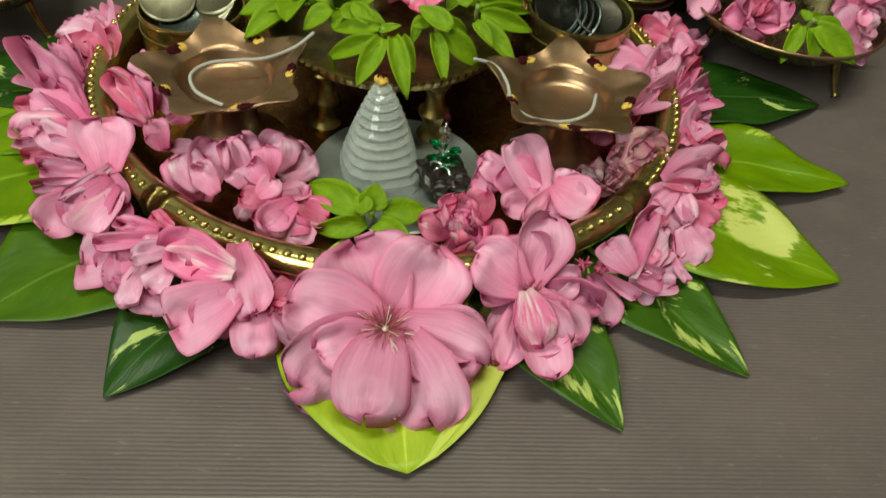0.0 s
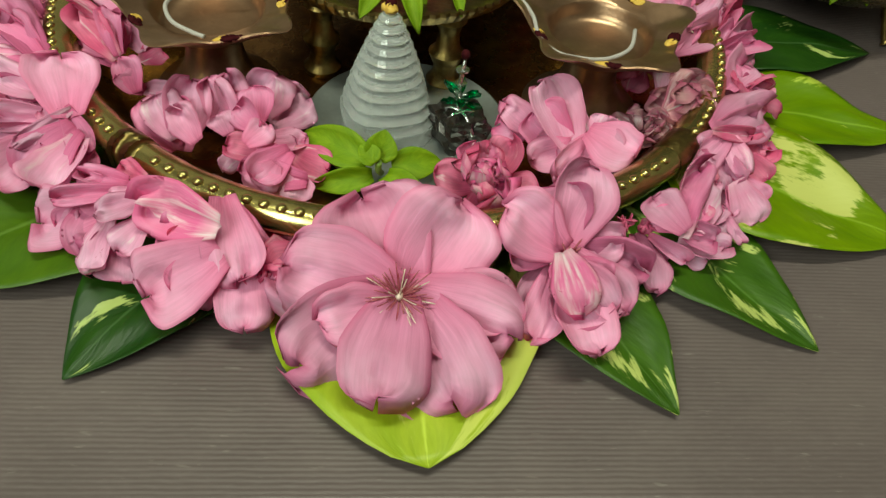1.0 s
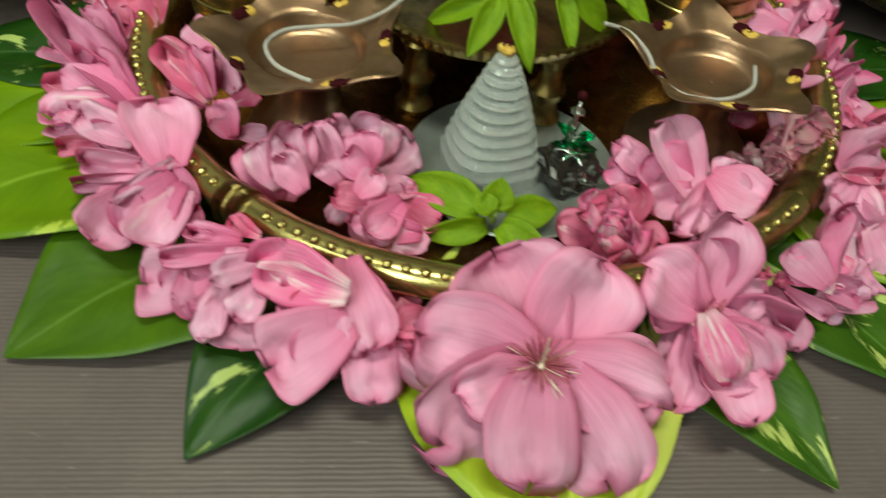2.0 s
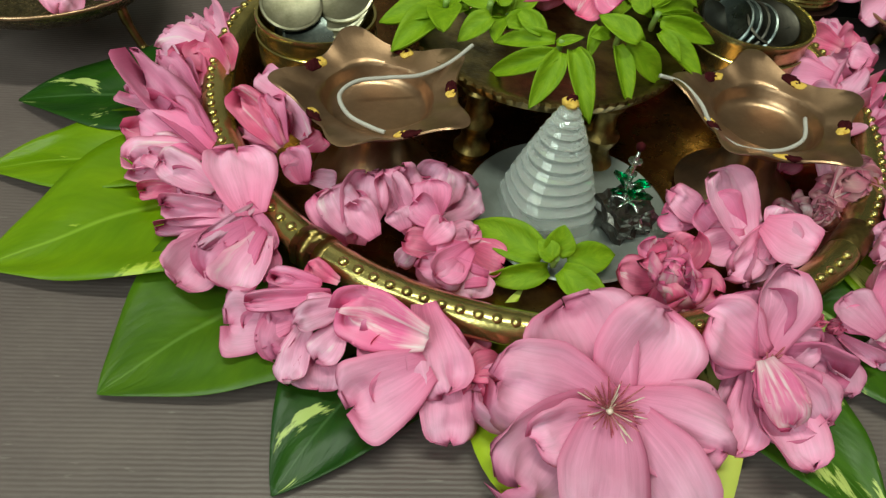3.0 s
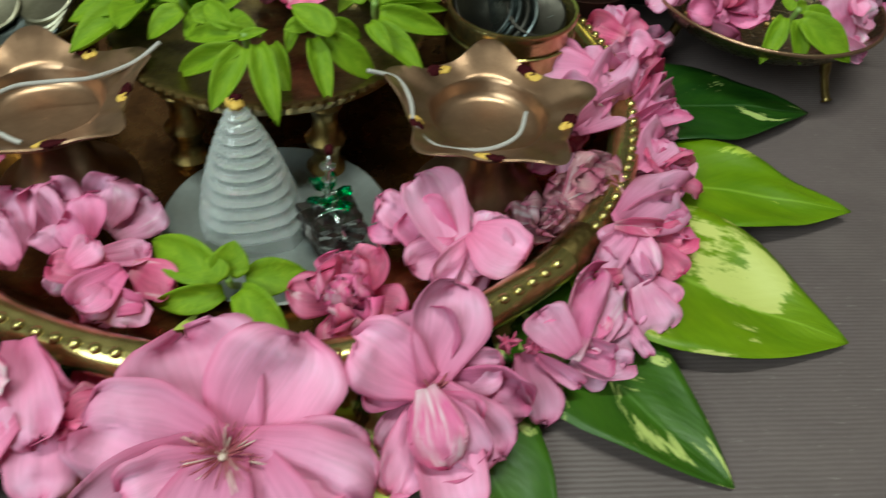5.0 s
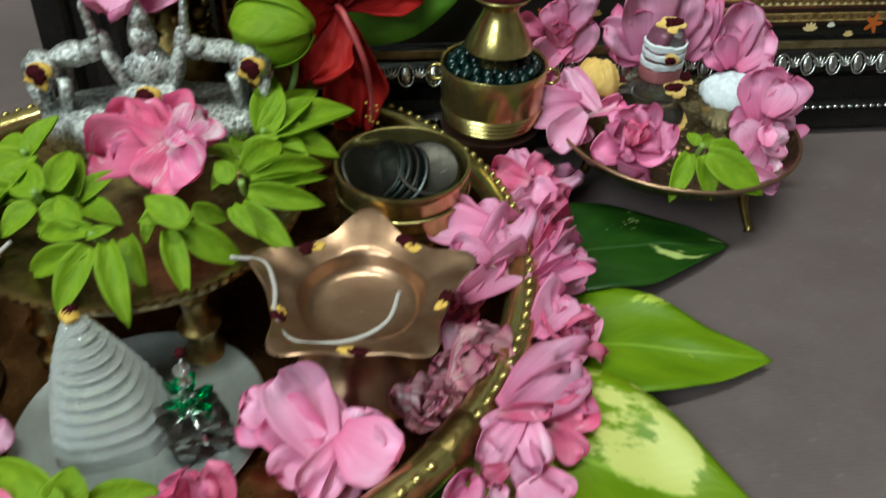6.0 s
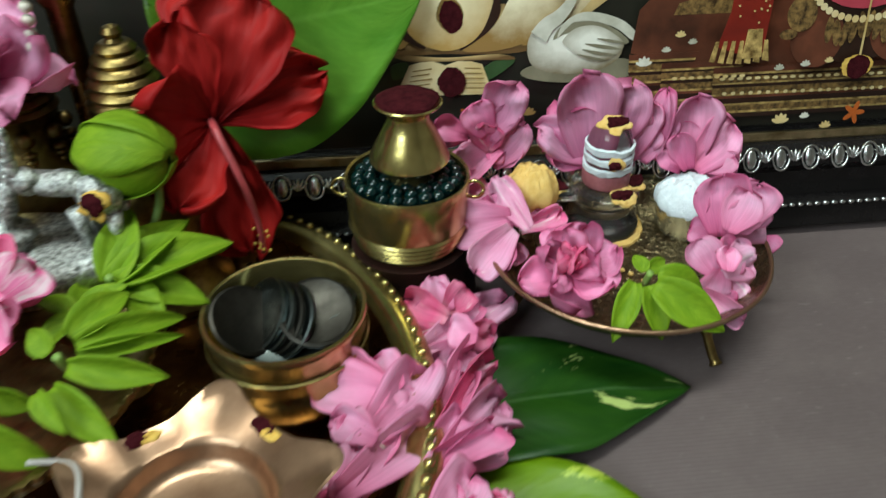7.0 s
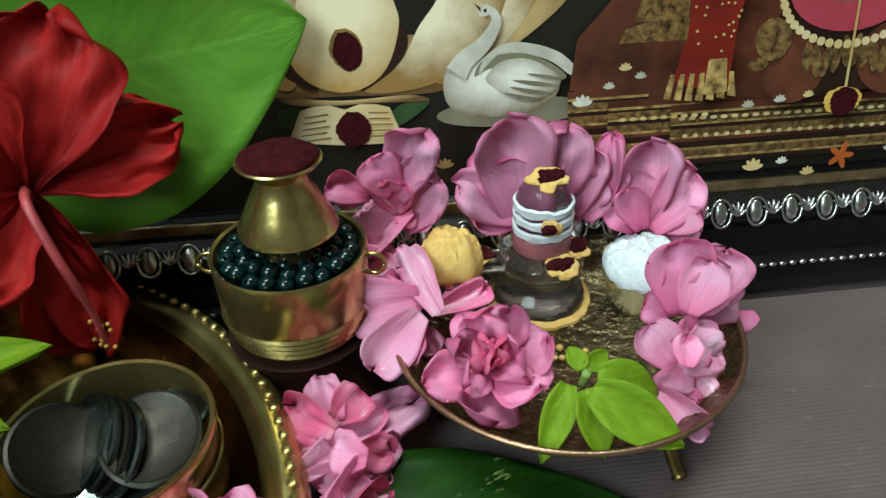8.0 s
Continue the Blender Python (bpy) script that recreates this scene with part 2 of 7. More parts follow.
CRYSTAL_ROSE = glass_material("faintly pink crystal", (1.0, 0.95, 0.93), 0.02, 1.38, 0.985)
GEM = glass_material("green gem", (0.0, 0.55, 0.16), 0.02, 1.6)
BEAD = surface("dark green glass bead", (0.003, 0.019, 0.017), 0.12, 0.0, (0.0015, 0.008, 0.008), 300, 0.05, 900, 0.05)
STONE = surface("dark brown stone", (0.030, 0.022, 0.018), 0.3, 0.0, (0.010, 0.008, 0.007), 200, 0.8, 500)
COTTON = surface("cotton wick", (0.44, 0.41, 0.38), 0.8, 0.0, (0.40, 0.36, 0.34), 300, 0.6, 1500)
KUMKUM = surface("dark red powder", (0.055, 0.008, 0.011), 0.95, 0.0, (0.028, 0.004, 0.006), 400, 0.9, 1800, spec=0.05)
TURMERIC = surface("yellow paste", (0.74, 0.50, 0.12), 0.85, 0.0, (0.60, 0.36, 0.07), 400, 0.7, 1600, spec=0.1)
TURMERIC_PALE = surface("pale yellow powder", (0.78, 0.55, 0.20), 0.95, 0.0, (0.68, 0.43, 0.12), 300, 0.8, 1800, spec=0.1)
ASH = surface("white powder", (0.78, 0.83, 0.86), 0.95, 0.0, (0.66, 0.71, 0.75), 300, 0.9, 1600, spec=0.1)
ROSE_BAND = surface("rose paste", (0.34, 0.12, 0.13), 0.6, 0.0, (0.26, 0.08, 0.09), 300)
PEARL = surface("pearl", (0.75, 0.70, 0.60), 0.25, 0.0, (0.62, 0.56, 0.46), 200)
STEM = surface("pale green stem", (0.30, 0.42, 0.10), 0.5, 0.0, (0.20, 0.32, 0.06), 200)
STAMEN = surface("cream stamen", (0.80, 0.72, 0.58), 0.6, 0.0, (0.66, 0.48, 0.42), 300)
STAMEN_RED = surface("crimson stamen", (0.30, 0.03, 0.06), 0.6, 0.0, (0.5, 0.16, 0.18), 300)
FRAME_BLACK = surface("black lacquered moulding", (0.012, 0.010, 0.010), 0.28, 0.0, (0.006, 0.005, 0.005), 60, 0.2, spec=0.25)
WOOD_DARK = surface("dark red wood", (0.035, 0.013, 0.010), 0.45, 0.0, (0.018, 0.008, 0.006), 60, spec=0.25)
WALL = surface("painted plaster", (0.22, 0.20, 0.175), 0.85, 0.0, (0.18, 0.16, 0.14), 3, 0.3, 80)
CEILING = surface("ceiling paint", (0.48, 0.46, 0.43), 0.9, 0.0, (0.42, 0.40, 0.38), 3, 0.3, 80)
TILE = surface("floor stone", (0.30, 0.26, 0.22), 0.4, 0.0, (0.22, 0.19, 0.16), 4, 0.2, 60)
GLINT_HOUSING_WHITE = surface("glint and housing white", (0.72, 0.72, 0.70), 0.3, 0.0, (0.6, 0.6, 0.58), 20)
LAMP_GLOW = bpy.data.materials.new("tube lamp glow")
LAMP_GLOW.use_nodes = True
LAMP_GLOW.node_tree.nodes["Principled BSDF"].inputs["Emission Color"].default_value = (1, 0.96, 0.9, 1)
LAMP_GLOW.node_tree.nodes["Principled BSDF"].inputs["Emission Strength"].default_value = 4.0


def paint(name, a, b, scale=80.0):
    """Printed picture colour under glossy varnish."""
    return surface("print " + name, a, 0.3, 0.0, b, scale * 0.7, 0.05, 500, 0.03)


# ---- mesh helpers ----
def thing(name, label, category, m, group="", kind=""):
    ob = new(name)
    ob.empty_display_size = 0.01
    ob.matrix_basis = m
    return tagged(ob, label, category, group, kind)


def part(name, data, material, parent, label="", m=None):
    """Links a mesh (or a bmesh) as one object under a thing or a part."""
    if isinstance(data, bmesh.types.BMesh):
        bm, data = data, bpy.data.meshes.new(name)
        bm.to_mesh(data)
        bm.free()
    if material and not data.materials:
        data.materials.append(material)
    ob = new(name, data)
    ob.parent = parent
    if m is not None:
        ob.matrix_basis = m
    return tagged(ob, label)


def mesh_of(name, verts, faces, material=None, smooth=True, uvs=None):
    data = bpy.data.meshes.new(name)
    data.from_pydata([tuple(v) for v in verts], [], faces)
    if smooth:
        data.polygons.foreach_set("use_smooth", [True] * len(data.polygons))
    if uvs is not None:
        layer = data.uv_layers.new(name="UVMap")
        for loop in data.loops:
            layer.data[loop.index].uv = uvs[loop.vertex_index]
    if material:
        data.materials.append(material)
    data.update()
    return data


def lathe(name, profile, n=48, material=None, shape=None, smooth=True, caps=False):
    """Turns (radius, height) pairs round z. shape(angle, radius, height) may return a new (radius, height)."""
    verts, faces = [], []
    for r, z in profile:
        for k in range(n):
            a = 2 * math.pi * k / n
            rr, zz = shape(a, r, z) if shape else (r, z)
            verts.append((rr * math.cos(a), rr * math.sin(a), zz))
    for i in range(len(profile) - 1):
        for k in range(n):
            k2 = (k + 1) % n
            faces.append((i * n + k, i * n + k2, (i + 1) * n + k2, (i + 1) * n + k))
    if caps:
        faces.append(tuple(reversed(range(n))))
    if caps:
        faces.append(tuple(range((len(profile) - 1) * n, len(profile) * n)))
    data = mesh_of(name, verts, faces, material, smooth)
    if smooth:
        data.set_sharp_from_angle(angle=radians(38))
    return data


def tube(name, points, radii, n=8, material=None):
    """A tapered tube along points."""
    pts = [Vector(p) for p in points]
    if not isinstance(radii, (list, tuple)):
        radii = [radii] * len(pts)
    verts, faces = [], []
    for i, p in enumerate(pts):
        d = (pts[min(i + 1, len(pts) - 1)] - pts[max(i - 1, 0)]).normalized()
        s = d.cross(Vector((0.31, 0.22, 0.93))).normalized()
        t = d.cross(s)
        for k in range(n):
            a = 2 * math.pi * k / n
            verts.append(p + radii[i] * (math.cos(a) * s + math.sin(a) * t))
    for i in range(len(pts) - 1):
        for k in range(n):
            k2 = (k + 1) % n
            faces.append((i * n + k, i * n + k2, (i + 1) * n + k2, (i + 1) * n + k))
    faces += [tuple(reversed(range(n))), tuple(range((len(pts) - 1) * n, len(pts) * n))]
    return mesh_of(name, verts, faces, material)


def smooth_path(points, steps=6):
    """Points on a soft curve through the given ones."""
    pts = [Vector(p) for p in points]
    out = []
    for i in range(len(pts) - 1):
        a, b, c, d = pts[max(i - 1, 0)], pts[i], pts[i + 1], pts[min(i + 2, len(pts) - 1)]
        for k in range(steps):
            t = k / steps
            out.append(0.5 * ((2 * b) + (c - a) * t + (2 * a - 5 * b + 4 * c - d) * t * t + (3 * b - a - 3 * c + d) * t ** 3))
    return out + [pts[-1]]


def box(bm, size, m, bevel=0.0):
    made = bmesh.ops.create_cube(bm, size=1.0, matrix=m @ Matrix.Diagonal((*size, 1)))
    if bevel:
        edges = list({e for v in made["verts"] for e in v.link_edges})
        bmesh.ops.bevel(bm, geom=edges, offset=bevel, segments=2, affect="EDGES", profile=0.5)


def ball(bm, centre, radii, turn=(0, 0, 0), seg=14, lumps=0.0, seed=0):
    m = pose(*centre, *turn) @ Matrix.Diagonal((*radii, 1))
    made = bmesh.ops.create_uvsphere(bm, u_segments=seg, v_segments=seg * 2 // 3, radius=1.0, matrix=m)
    for v in made["verts"]:
        if lumps:
            v.co += (v.co - Vector(centre)) * lumps * noise.noise(v.co * 260 + Vector((seed, 0, 0)))
    for f in bm.faces:
        f.smooth = True


def shell(name, point, nu, nv, thick, material=None):
    """A thin closed blade: point(u, v) gives the upper face for u in 0..1 and v in -1..1."""
    up, uvs = [], []
    for i in range(nu + 1):
        for j in range(nv + 1):
            u, v = i / nu, 2 * j / nv - 1
            up.append(Vector(point(u, v)))
            uvs.append((0.5 + 0.5 * v, u))
    row = nv + 1
    low = []
    for i in range(nu + 1):
        for j in range(nv + 1):
            k = i * row + j
            du = up[min(i + 1, nu) * row + j] - up[max(i - 1, 0) * row + j]
            dv = up[i * row + min(j + 1, nv)] - up[i * row + max(j - 1, 0)]
            nrm = du.cross(dv)
            nrm = nrm.normalized() if nrm.length > 1e-12 else Vector((0, 0, 1))
            edge = min(i, nu - i, j, nv - j)
            low.append(up[k] - nrm * thick * (0.35 if edge == 0 else 1.0))
    n = len(up)
    faces = []
    for i in range(nu):
        for j in range(nv):
            a, b, c, d = i * row + j, (i + 1) * row + j, (i + 1) * row + j + 1, i * row + j + 1
            faces += [(a, b, c, d), (n + d, n + c, n + b, n + a)]
    rim = [j for j in range(row)] + [i * row + nv for i in range(1, nu + 1)] + [nu * row + j for j in range(nv - 1, -1, -1)] + [i * row for i in range(nu - 1, 0, -1)]
    for k, a in enumerate(rim):
        b = rim[(k + 1) % len(rim)]
        faces.append((a, b, n + b, n + a))
    return mesh_of(name, up + low, faces, material, True, uvs + uvs)


def bent(u, curl):
    """Length along and rise of a blade of length 1 that bends by curl radians."""
    if abs(curl) < 1e-4:
        return u, 0.0
    return math.sin(curl * u) / curl, (1 - math.cos(curl * u)) / curl


def petal_mesh(name, seed, material, width=0.8, cup=0.35, curl=0.5, ruffle=0.06, broad=0.62, notch=0.0, foot=0.16, square=2.0):
    def point(u, v):
        u = 0.35 * u + 0.65 * math.sin(math.pi / 2 * u)
        if u < broad:
            w = foot + (1 - foot) * math.sin(math.pi / 2 * u / broad) ** 1.2
        else:
            w = max(0.0, 1 - ((u - broad) / (1.0 - broad)) ** square) ** (1 / square) * 0.94 + 0.06
        wob = noise.noise((seed * 3.7, u * 2.6, v * 1.3))
        w *= width / 2 * (1 + 0.13 * noise.noise((seed * 1.9, u * 3.4, 1 if v > 0 else -1)))
        x, z = bent(u, curl)
        x -= notch * u ** 4 * (1 - abs(v)) ** 2 + 0.09 * u ** 3 * noise.noise((seed * 2.2, v * 2.6, 4.0))
        y = v * w
        z += cup * w * v * v * (0.45 + u * 0.55)
        z += ruffle * u * u * (1.3 * wob + 0.7 * math.sin(4.2 * v + seed) * abs(v) + 0.45 * noise.noise((seed, u * 6, v * 4.5)))
        y += 0.10 * u * u * noise.noise((seed * 5.1, u * 1.5, 0.5))
        z -= 0.05 * math.exp(-(v / 0.16) ** 2) * (1 - u)
        return x, y, z
    return shell(name, point, 14, 12, 0.014, material)


WIDE = {"round": 0.95, "fold": 0.98, "crisp": 0.95}  # broad-footed petals
PETALS = {}


def petals(material, style):
    """Six petal shapes of a style in a material, made once."""
    key = (material.name, style)
    if key not in PETALS:
        w, cup, curl, ruf, notch = {"open": (0.97, 0.20, 0.15, 0.21, 0.05), "cupped": (1.04, 0.42, 0.70, 0.14, 0.04), "ruffled": (1.0, 0.22, 0.35, 0.34, 0.12), "round": (0.95, 0.22, -0.16, 0.23, 0.07), "fold": (0.98, 0.55, 0.25, 0.16, 0.02), "crisp": (0.95, 0.20, -0.1, 0.32, 0.08)}[style]
        PETALS[key] = [petal_mesh("petal", 11 * k + len(PETALS) * 1.7, material, w * (0.9 + 0.05 * k), cup * (0.75 + 0.1 * k), curl * (0.7 + 0.13 * k), ruf, 0.6 + 0.025 * k, notch, 0.42 if style in WIDE else 0.16, 2.9 if style in WIDE else 2.0) for k in range(6)]
    return PETALS[key]


def facing(loc, axis, spin=0.0):
    q = Vector(axis).to_track_quat("Z", "Y")
    return Matrix.Translation(loc) @ q.to_matrix().to_4x4() @ pose(0, 0, 0, 0, 0, spin)


def put_petal(parent, data, az, lift, length, width=1.0, r0=0.0, z0=0.0, twist=0.0):
    m = pose(0, 0, 0, 0, 0, az) @ pose(r0, 0, z0, twist, -lift, 0) @ Matrix.Diagonal((length, length * width, length, 1))
    return part("petal", data, None, parent, "", m)


def stamens(parent, rng, size, n=14, cream=STAMEN, red=STAMEN_RED, low=0.25, high=1.1, thick=0.05):
    """A tuft of fine threads round a pale fringed heart."""
    bm = bmesh.new()
    ball(bm, (0, 0, size * 0.12), (size * 0.15, size * 0.15, size * 0.3), lumps=0.5)
    part("heart", bm, cream, parent, "cream fringed heart")
    for k in range(n):
        a, lift, ln = rng.uniform(0, 6.28), rng.uniform(low, high), size * rng.uniform(0.6, 1.25)
        tip = Vector((math.cos(a) * math.cos(lift), math.sin(a) * math.cos(lift), math.sin(lift))) * ln
        pts = smooth_path([(0, 0, 0), tip * 0.5 + Vector((0, 0, 0.08 * size)), tip], 3)
        part("stamen", tube("stamen", pts, [size * thick] * (len(pts) - 1) + [size * 0.012], 5), red if k % 5 else cream, parent)


FLOWER_GROUP = "pink flowers round the brass tray"


def flower(loc, axis, radius, style, material, seed, label, spin=0.0, group=FLOWER_GROUP, name="pink_flower", inner=None):
    rng = random.Random(seed)
    inner = inner or material
    ob = thing(name, label, "flower", facing(loc, axis, spin), group)
    j = lambda s: rng.uniform(-s, s)  # noqa: E731
    pick = lambda mat, st: rng.choice(petals(mat, st))  # noqa: E731
    if style == "cup":
        for k in range(5):
            put_petal(ob, pick(material, rng.choice(("cupped", "open"))), 72 * k + j(16), rng.uniform(4, 52), radius * 1.12 * (1 + j(0.15)), rng.uniform(0.8, 0.98), 0, 0, j(26))
        for k in range(4):
            put_petal(ob, pick(inner, rng.choice(("cupped", "ruffled"))), 90 * k + 40 + j(30), 50 + j(22), radius * 0.78 * (1 + j(0.16)), 0.85, 0, radius * 0.03, j(34))
        stamens(ob, rng, radius * 0.3, 6)
    elif style == "double":
        for k in range(6):
            put_petal(ob, pick(material, rng.choice(("ruffled", "open"))), 60 * k + j(20), 8 + j(18), radius * (1 + j(0.15)), rng.uniform(0.78, 1.0), 0, 0, j(28))
        for k in range(5):
            put_petal(ob, pick(material, "ruffled"), 72 * k + 30 + j(24), 38 + j(20), radius * 0.86 * (1 + j(0.14)), 0.85, 0, radius * 0.04, j(36))
        for k in range(5):
            put_petal(ob, pick(inner, rng.choice(("cupped", "ruffled"))), 72 * k + j(30), 62 + j(18), radius * 0.66 * (1 + j(0.16)), 0.85, 0, radius * 0.06, j(42))
        for k in range(3):
            put_petal(ob, pick(inner, "ruffled"), 120 * k + j(40), 76 + j(12), radius * 0.5, 0.85, radius * 0.03, radius * 0.06, j(50))
    elif style == "tuft":
        for k in range(11):
            put_petal(ob, pick(material if k % 3 else inner, "ruffled"), 33 * k + j(16), 30 + j(28), radius * (0.95 + j(0.15)), 0.8, 0, 0, j(40))
        for k in range(9):
            put_petal(ob, pick(inner, "ruffled"), 40 * k + j(16), 66 + j(16), radius * (0.72 + j(0.12)), 0.8, 0, radius * 0.05, j(45))
    elif style == "bud":
        for k in range(5):
            put_petal(ob, pick(material, "cupped"), 72 * k + j(8), 66 + j(8), radius * 1.5 * (1 + j(0.08)), 0.85, 0, 0, j(14))
        for k in range(3):
            put_petal(ob, pick(inner, "cupped"), 120 * k + j(20), 78 + j(5), radius * 1.35, 0.7, 0, 0, j(14))
    return ob


INSIDE_GROUP = "pink flowers inside the tray"
PLATE_GROUP = "flowers on the footed plates"


def along(p, q, width, lean, up):
    """A blade's frame from p to q: x along it, z turned as far towards up as it can be, then leant about x."""
    d = q - p
    x = d.normalized()
    y = Vector(up).cross(x).normalized()
    return Matrix.Translation(p) @ Matrix((x, y, x.cross(y))).transposed().to_4x4() @ pose(0, 0, 0, lean, 0, 0) @ Matrix.Diagonal((d.length, width, d.length, 1))


def laid_flower(label, group, rows, heart=0.0, name="pink_flower", category="flower", facing_to=(0.0, -0.68, 0.73)):
    """A flower whose petals lie as they fell: foot and tip in millimetres, width, lean, style, shape, material."""
    middle = sum((Vector(r[0]) for r in rows), Vector()) / len(rows) / 1000
    m = facing(middle, facing_to)
    ob = thing(name, label, category, m, group)
    inv = m.inverted()
    for foot, tip, width, lean, style, k, material in rows:
        wide = width / 1000 / (WIDE[style] * (0.9 + 0.05 * k))
        a, b = Vector(foot) / 1000, Vector(tip) / 1000
        part("petal", petals(material, style)[k], None, ob, "", inv @ along(a - (b - a) * 0.08, b, wide * 1.1, lean, facing_to))
        if len(rows) > 3 and name == "pink_flower" and (b - a).length > 0.012:
            # a second, shorter petal below
            turn = Matrix.Rotation(radians(17 if k % 2 else -17), 3, Vector(facing_to))
            c = a - Vector(facing_to) * 0.0030
            part("petal", petals(PINK_ROSE if k % 2 else material, style)[(k + 2) % 6], None, ob, "", inv @ along(c, c + turn @ (b - a) * 0.72, wide * 0.95, -lean, facing_to))
    if heart:
        stamens(ob, random.Random(round(width * 10)), heart, 12)
    return ob


def heart_leaf(name, label, base, tip, width, material, seed=0, fold=0.12, sag=0.0, wave=0.03, up=(0, 0, 1), group="leaves fanned out under the tray", turn_edge=0.0, category="leaf", peak=0.62, full=0.75):
    """A pointed heart-shaped leaf from its stalk end to its tip, upper face towards up."""
    base, tip = Vector(base), Vector(tip)
    along = tip - base
    length = along.length
    x = along.normalized()
    y = Vector(up).cross(x).normalized()
    z = x.cross(y)
    half = width / length / 2

    def point(u, v):
        w = half * math.sin(math.pi * (0.04 + 0.96 * u) ** peak) ** full * (1 - 0.28 * u ** 5) if u < 0.999 else 0.004
        w *= 1 + 0.05 * noise.noise((seed, u * 5, 2 if v > 0 else -2))
        back = -0.10 * (1 - u) ** 3 * abs(v) ** 1.5
        yy = v * w
        zz = fold * abs(yy) + sag * 4 * u * (1 - u) + wave * (noise.noise((seed * 2.3, u * 3.2, v * 1.8)) + 0.5 * abs(v) * math.sin(9 * u + seed)) * min(1, 4 * (1 - u))
        zz += turn_edge * max(0, v) ** 3 * w
        return u + back, yy + 0.02 * math.sin(3 * u + seed), zz
    ob = thing(name, label, category, Matrix.Translation(base) @ Matrix((x, y, z)).transposed().to_4x4(), group)
    data = shell("blade", point, 22, 14, 0.0006 / length, material)
    part("blade", data, None, ob, "", Matrix.Diagonal((length, length, length, 1)))
    stalk = smooth_path([(-0.12, 0, -0.01), (0.0, 0, 0.004), (0.2, 0, 0.006 + sag * 0.6)], 4)
    part("stalk", tube("stalk", [p * length for p in stalk], 0.0011, 6), STEM, ob)
    return ob


def sprig_leaf_mesh(seed):
    def point(u, v):
        w = 0.23 * math.sin(math.pi * (0.06 + 0.94 * u) ** 0.8) ** 0.8 + (0.02 if u < 0.1 else 0.003)
        x, z = bent(u, -0.5 + 0.25 * math.sin(seed * 2.1))
        return x, v * w, z + 0.55 * w * v * v + 0.02 * noise.noise((seed, u * 3, v))
    return shell("leaf", point, 10, 6, 0.045, SPRIG_GREEN)


SPRIG_LEAVES = [sprig_leaf_mesh(k) for k in range(5)]


def sprig(loc, axis, size, n, seed, label="sprig of soft light green leaves", lift=(0, 40), spin=0.0, group="green sprigs", spread=360.0, wide=1.0):
    rng = random.Random(seed)
    ob = thing("leaf_sprig", label, "sprig", facing(loc, axis, spin), group)
    part("stem", tube("stem", smooth_path([(0, 0, -0.16 * size), (0.02 * size, 0, 0.02 * size), (0, 0.01 * size, 0.16 * size)], 3), [0.055 * size] * 4 + [0.04 * size] * 3, 7), STEM, ob)
    for k in range(n):
        ring = k / max(1, n - 1)
        m = pose(0, 0, 0, 0, 0, spread * k / n * 1.0 + rng.uniform(-14, 14)) @ pose(0.04 * size, 0, ring * 0.2 * size, rng.uniform(-18, 18), -(lift[0] + (lift[1] - lift[0]) * ring + rng.uniform(-9, 9)), 0)
        s = size * rng.uniform(0.8, 1.1) * (1 - 0.25 * ring)
        part("leaf", rng.choice(SPRIG_LEAVES), None, ob, "", m @ Matrix.Diagonal((s, s * wide, s, 1)))
    return ob


def dab(parent, name, loc, radii, material, seed, normal=(0, 0, 1), label=""):
    bm = bmesh.new()
    ball(bm, (0, 0, 0), radii, seg=24)
    for v in bm.verts:
        k = 1 + 0.55 * noise.noise(v.co * 260 + Vector((seed * 1.7, 0, 0))) + 0.25 * noise.noise(v.co * 1100 + Vector((0, seed, 0)))
        v.co.x, v.co.y = v.co.x * k, v.co.y * k
        v.co.z *= 1 + 0.8 * noise.noise(v.co * 900 + Vector((0, 0, seed * 2.3)))
    return part(name, bm, material, parent, label, facing(loc, normal))


# ---- assumed room, out of view, added to enclose and bounce the light ----
def slab(name, size, centre, material, kind="structure"):
    bm = bmesh.new()
    box(bm, size, pose(*centre))
    data = bpy.data.meshes.new(name)
    bm.to_mesh(data)
    bm.free()
    data.materials.append(material)
    return tagged(new(name, data), kind=kind)


FLOOR_Z = -0.75
slab("floor", (3.4, 3.4, 0.1), (0, 0, FLOOR_Z - 0.05), TILE)
slab("ceiling", (3.4, 3.4, 0.1), (0, 0, 2.35), CEILING)
slab("wall_north", (3.4, 0.1, 3.05), (0, 0.75, 0.775), WALL)
slab("wall_east", (0.1, 2.3, 3.05), (1.65, -0.45, 0.775), WALL)
slab("wall_west", (0.1, 2.3, 3.05), (-1.65, -0.45, 0.775), WALL)
WY = -1.6
slab("wall_south_left", (0.05, 0.1, 3.05), (-1.675, WY - 0.05, 0.775), WALL)
slab("wall_south_right", (2.2, 0.1, 3.05), (0.6, WY - 0.05, 0.775), WALL)
slab("wall_south_below", (1.15, 0.1, 1.65), (-1.075, WY - 0.05, 0.075), WALL)
slab("wall_south_above", (1.15, 0.1, 0.3), (-1.075, WY - 0.05, 2.15), WALL)

# unseen glowing fixture, added to go with the ceiling area lamp
lamp = thing("assumed_ceiling_light", "assumed white tube lamp under the ceiling, out of view", "lamp", pose(0.0, -0.2, 2.3))
bm = bmesh.new()
box(bm, (1.3, 0.1, 0.05), pose(0, 0, -0.025), 0.008)
part("housing", bm, GLINT_HOUSING_WHITE, lamp)
part("tube", tube("tube", [(-0.6, 0, -0.064), (0.6, 0, -0.064)], 0.014, 12), LAMP_GLOW, lamp)


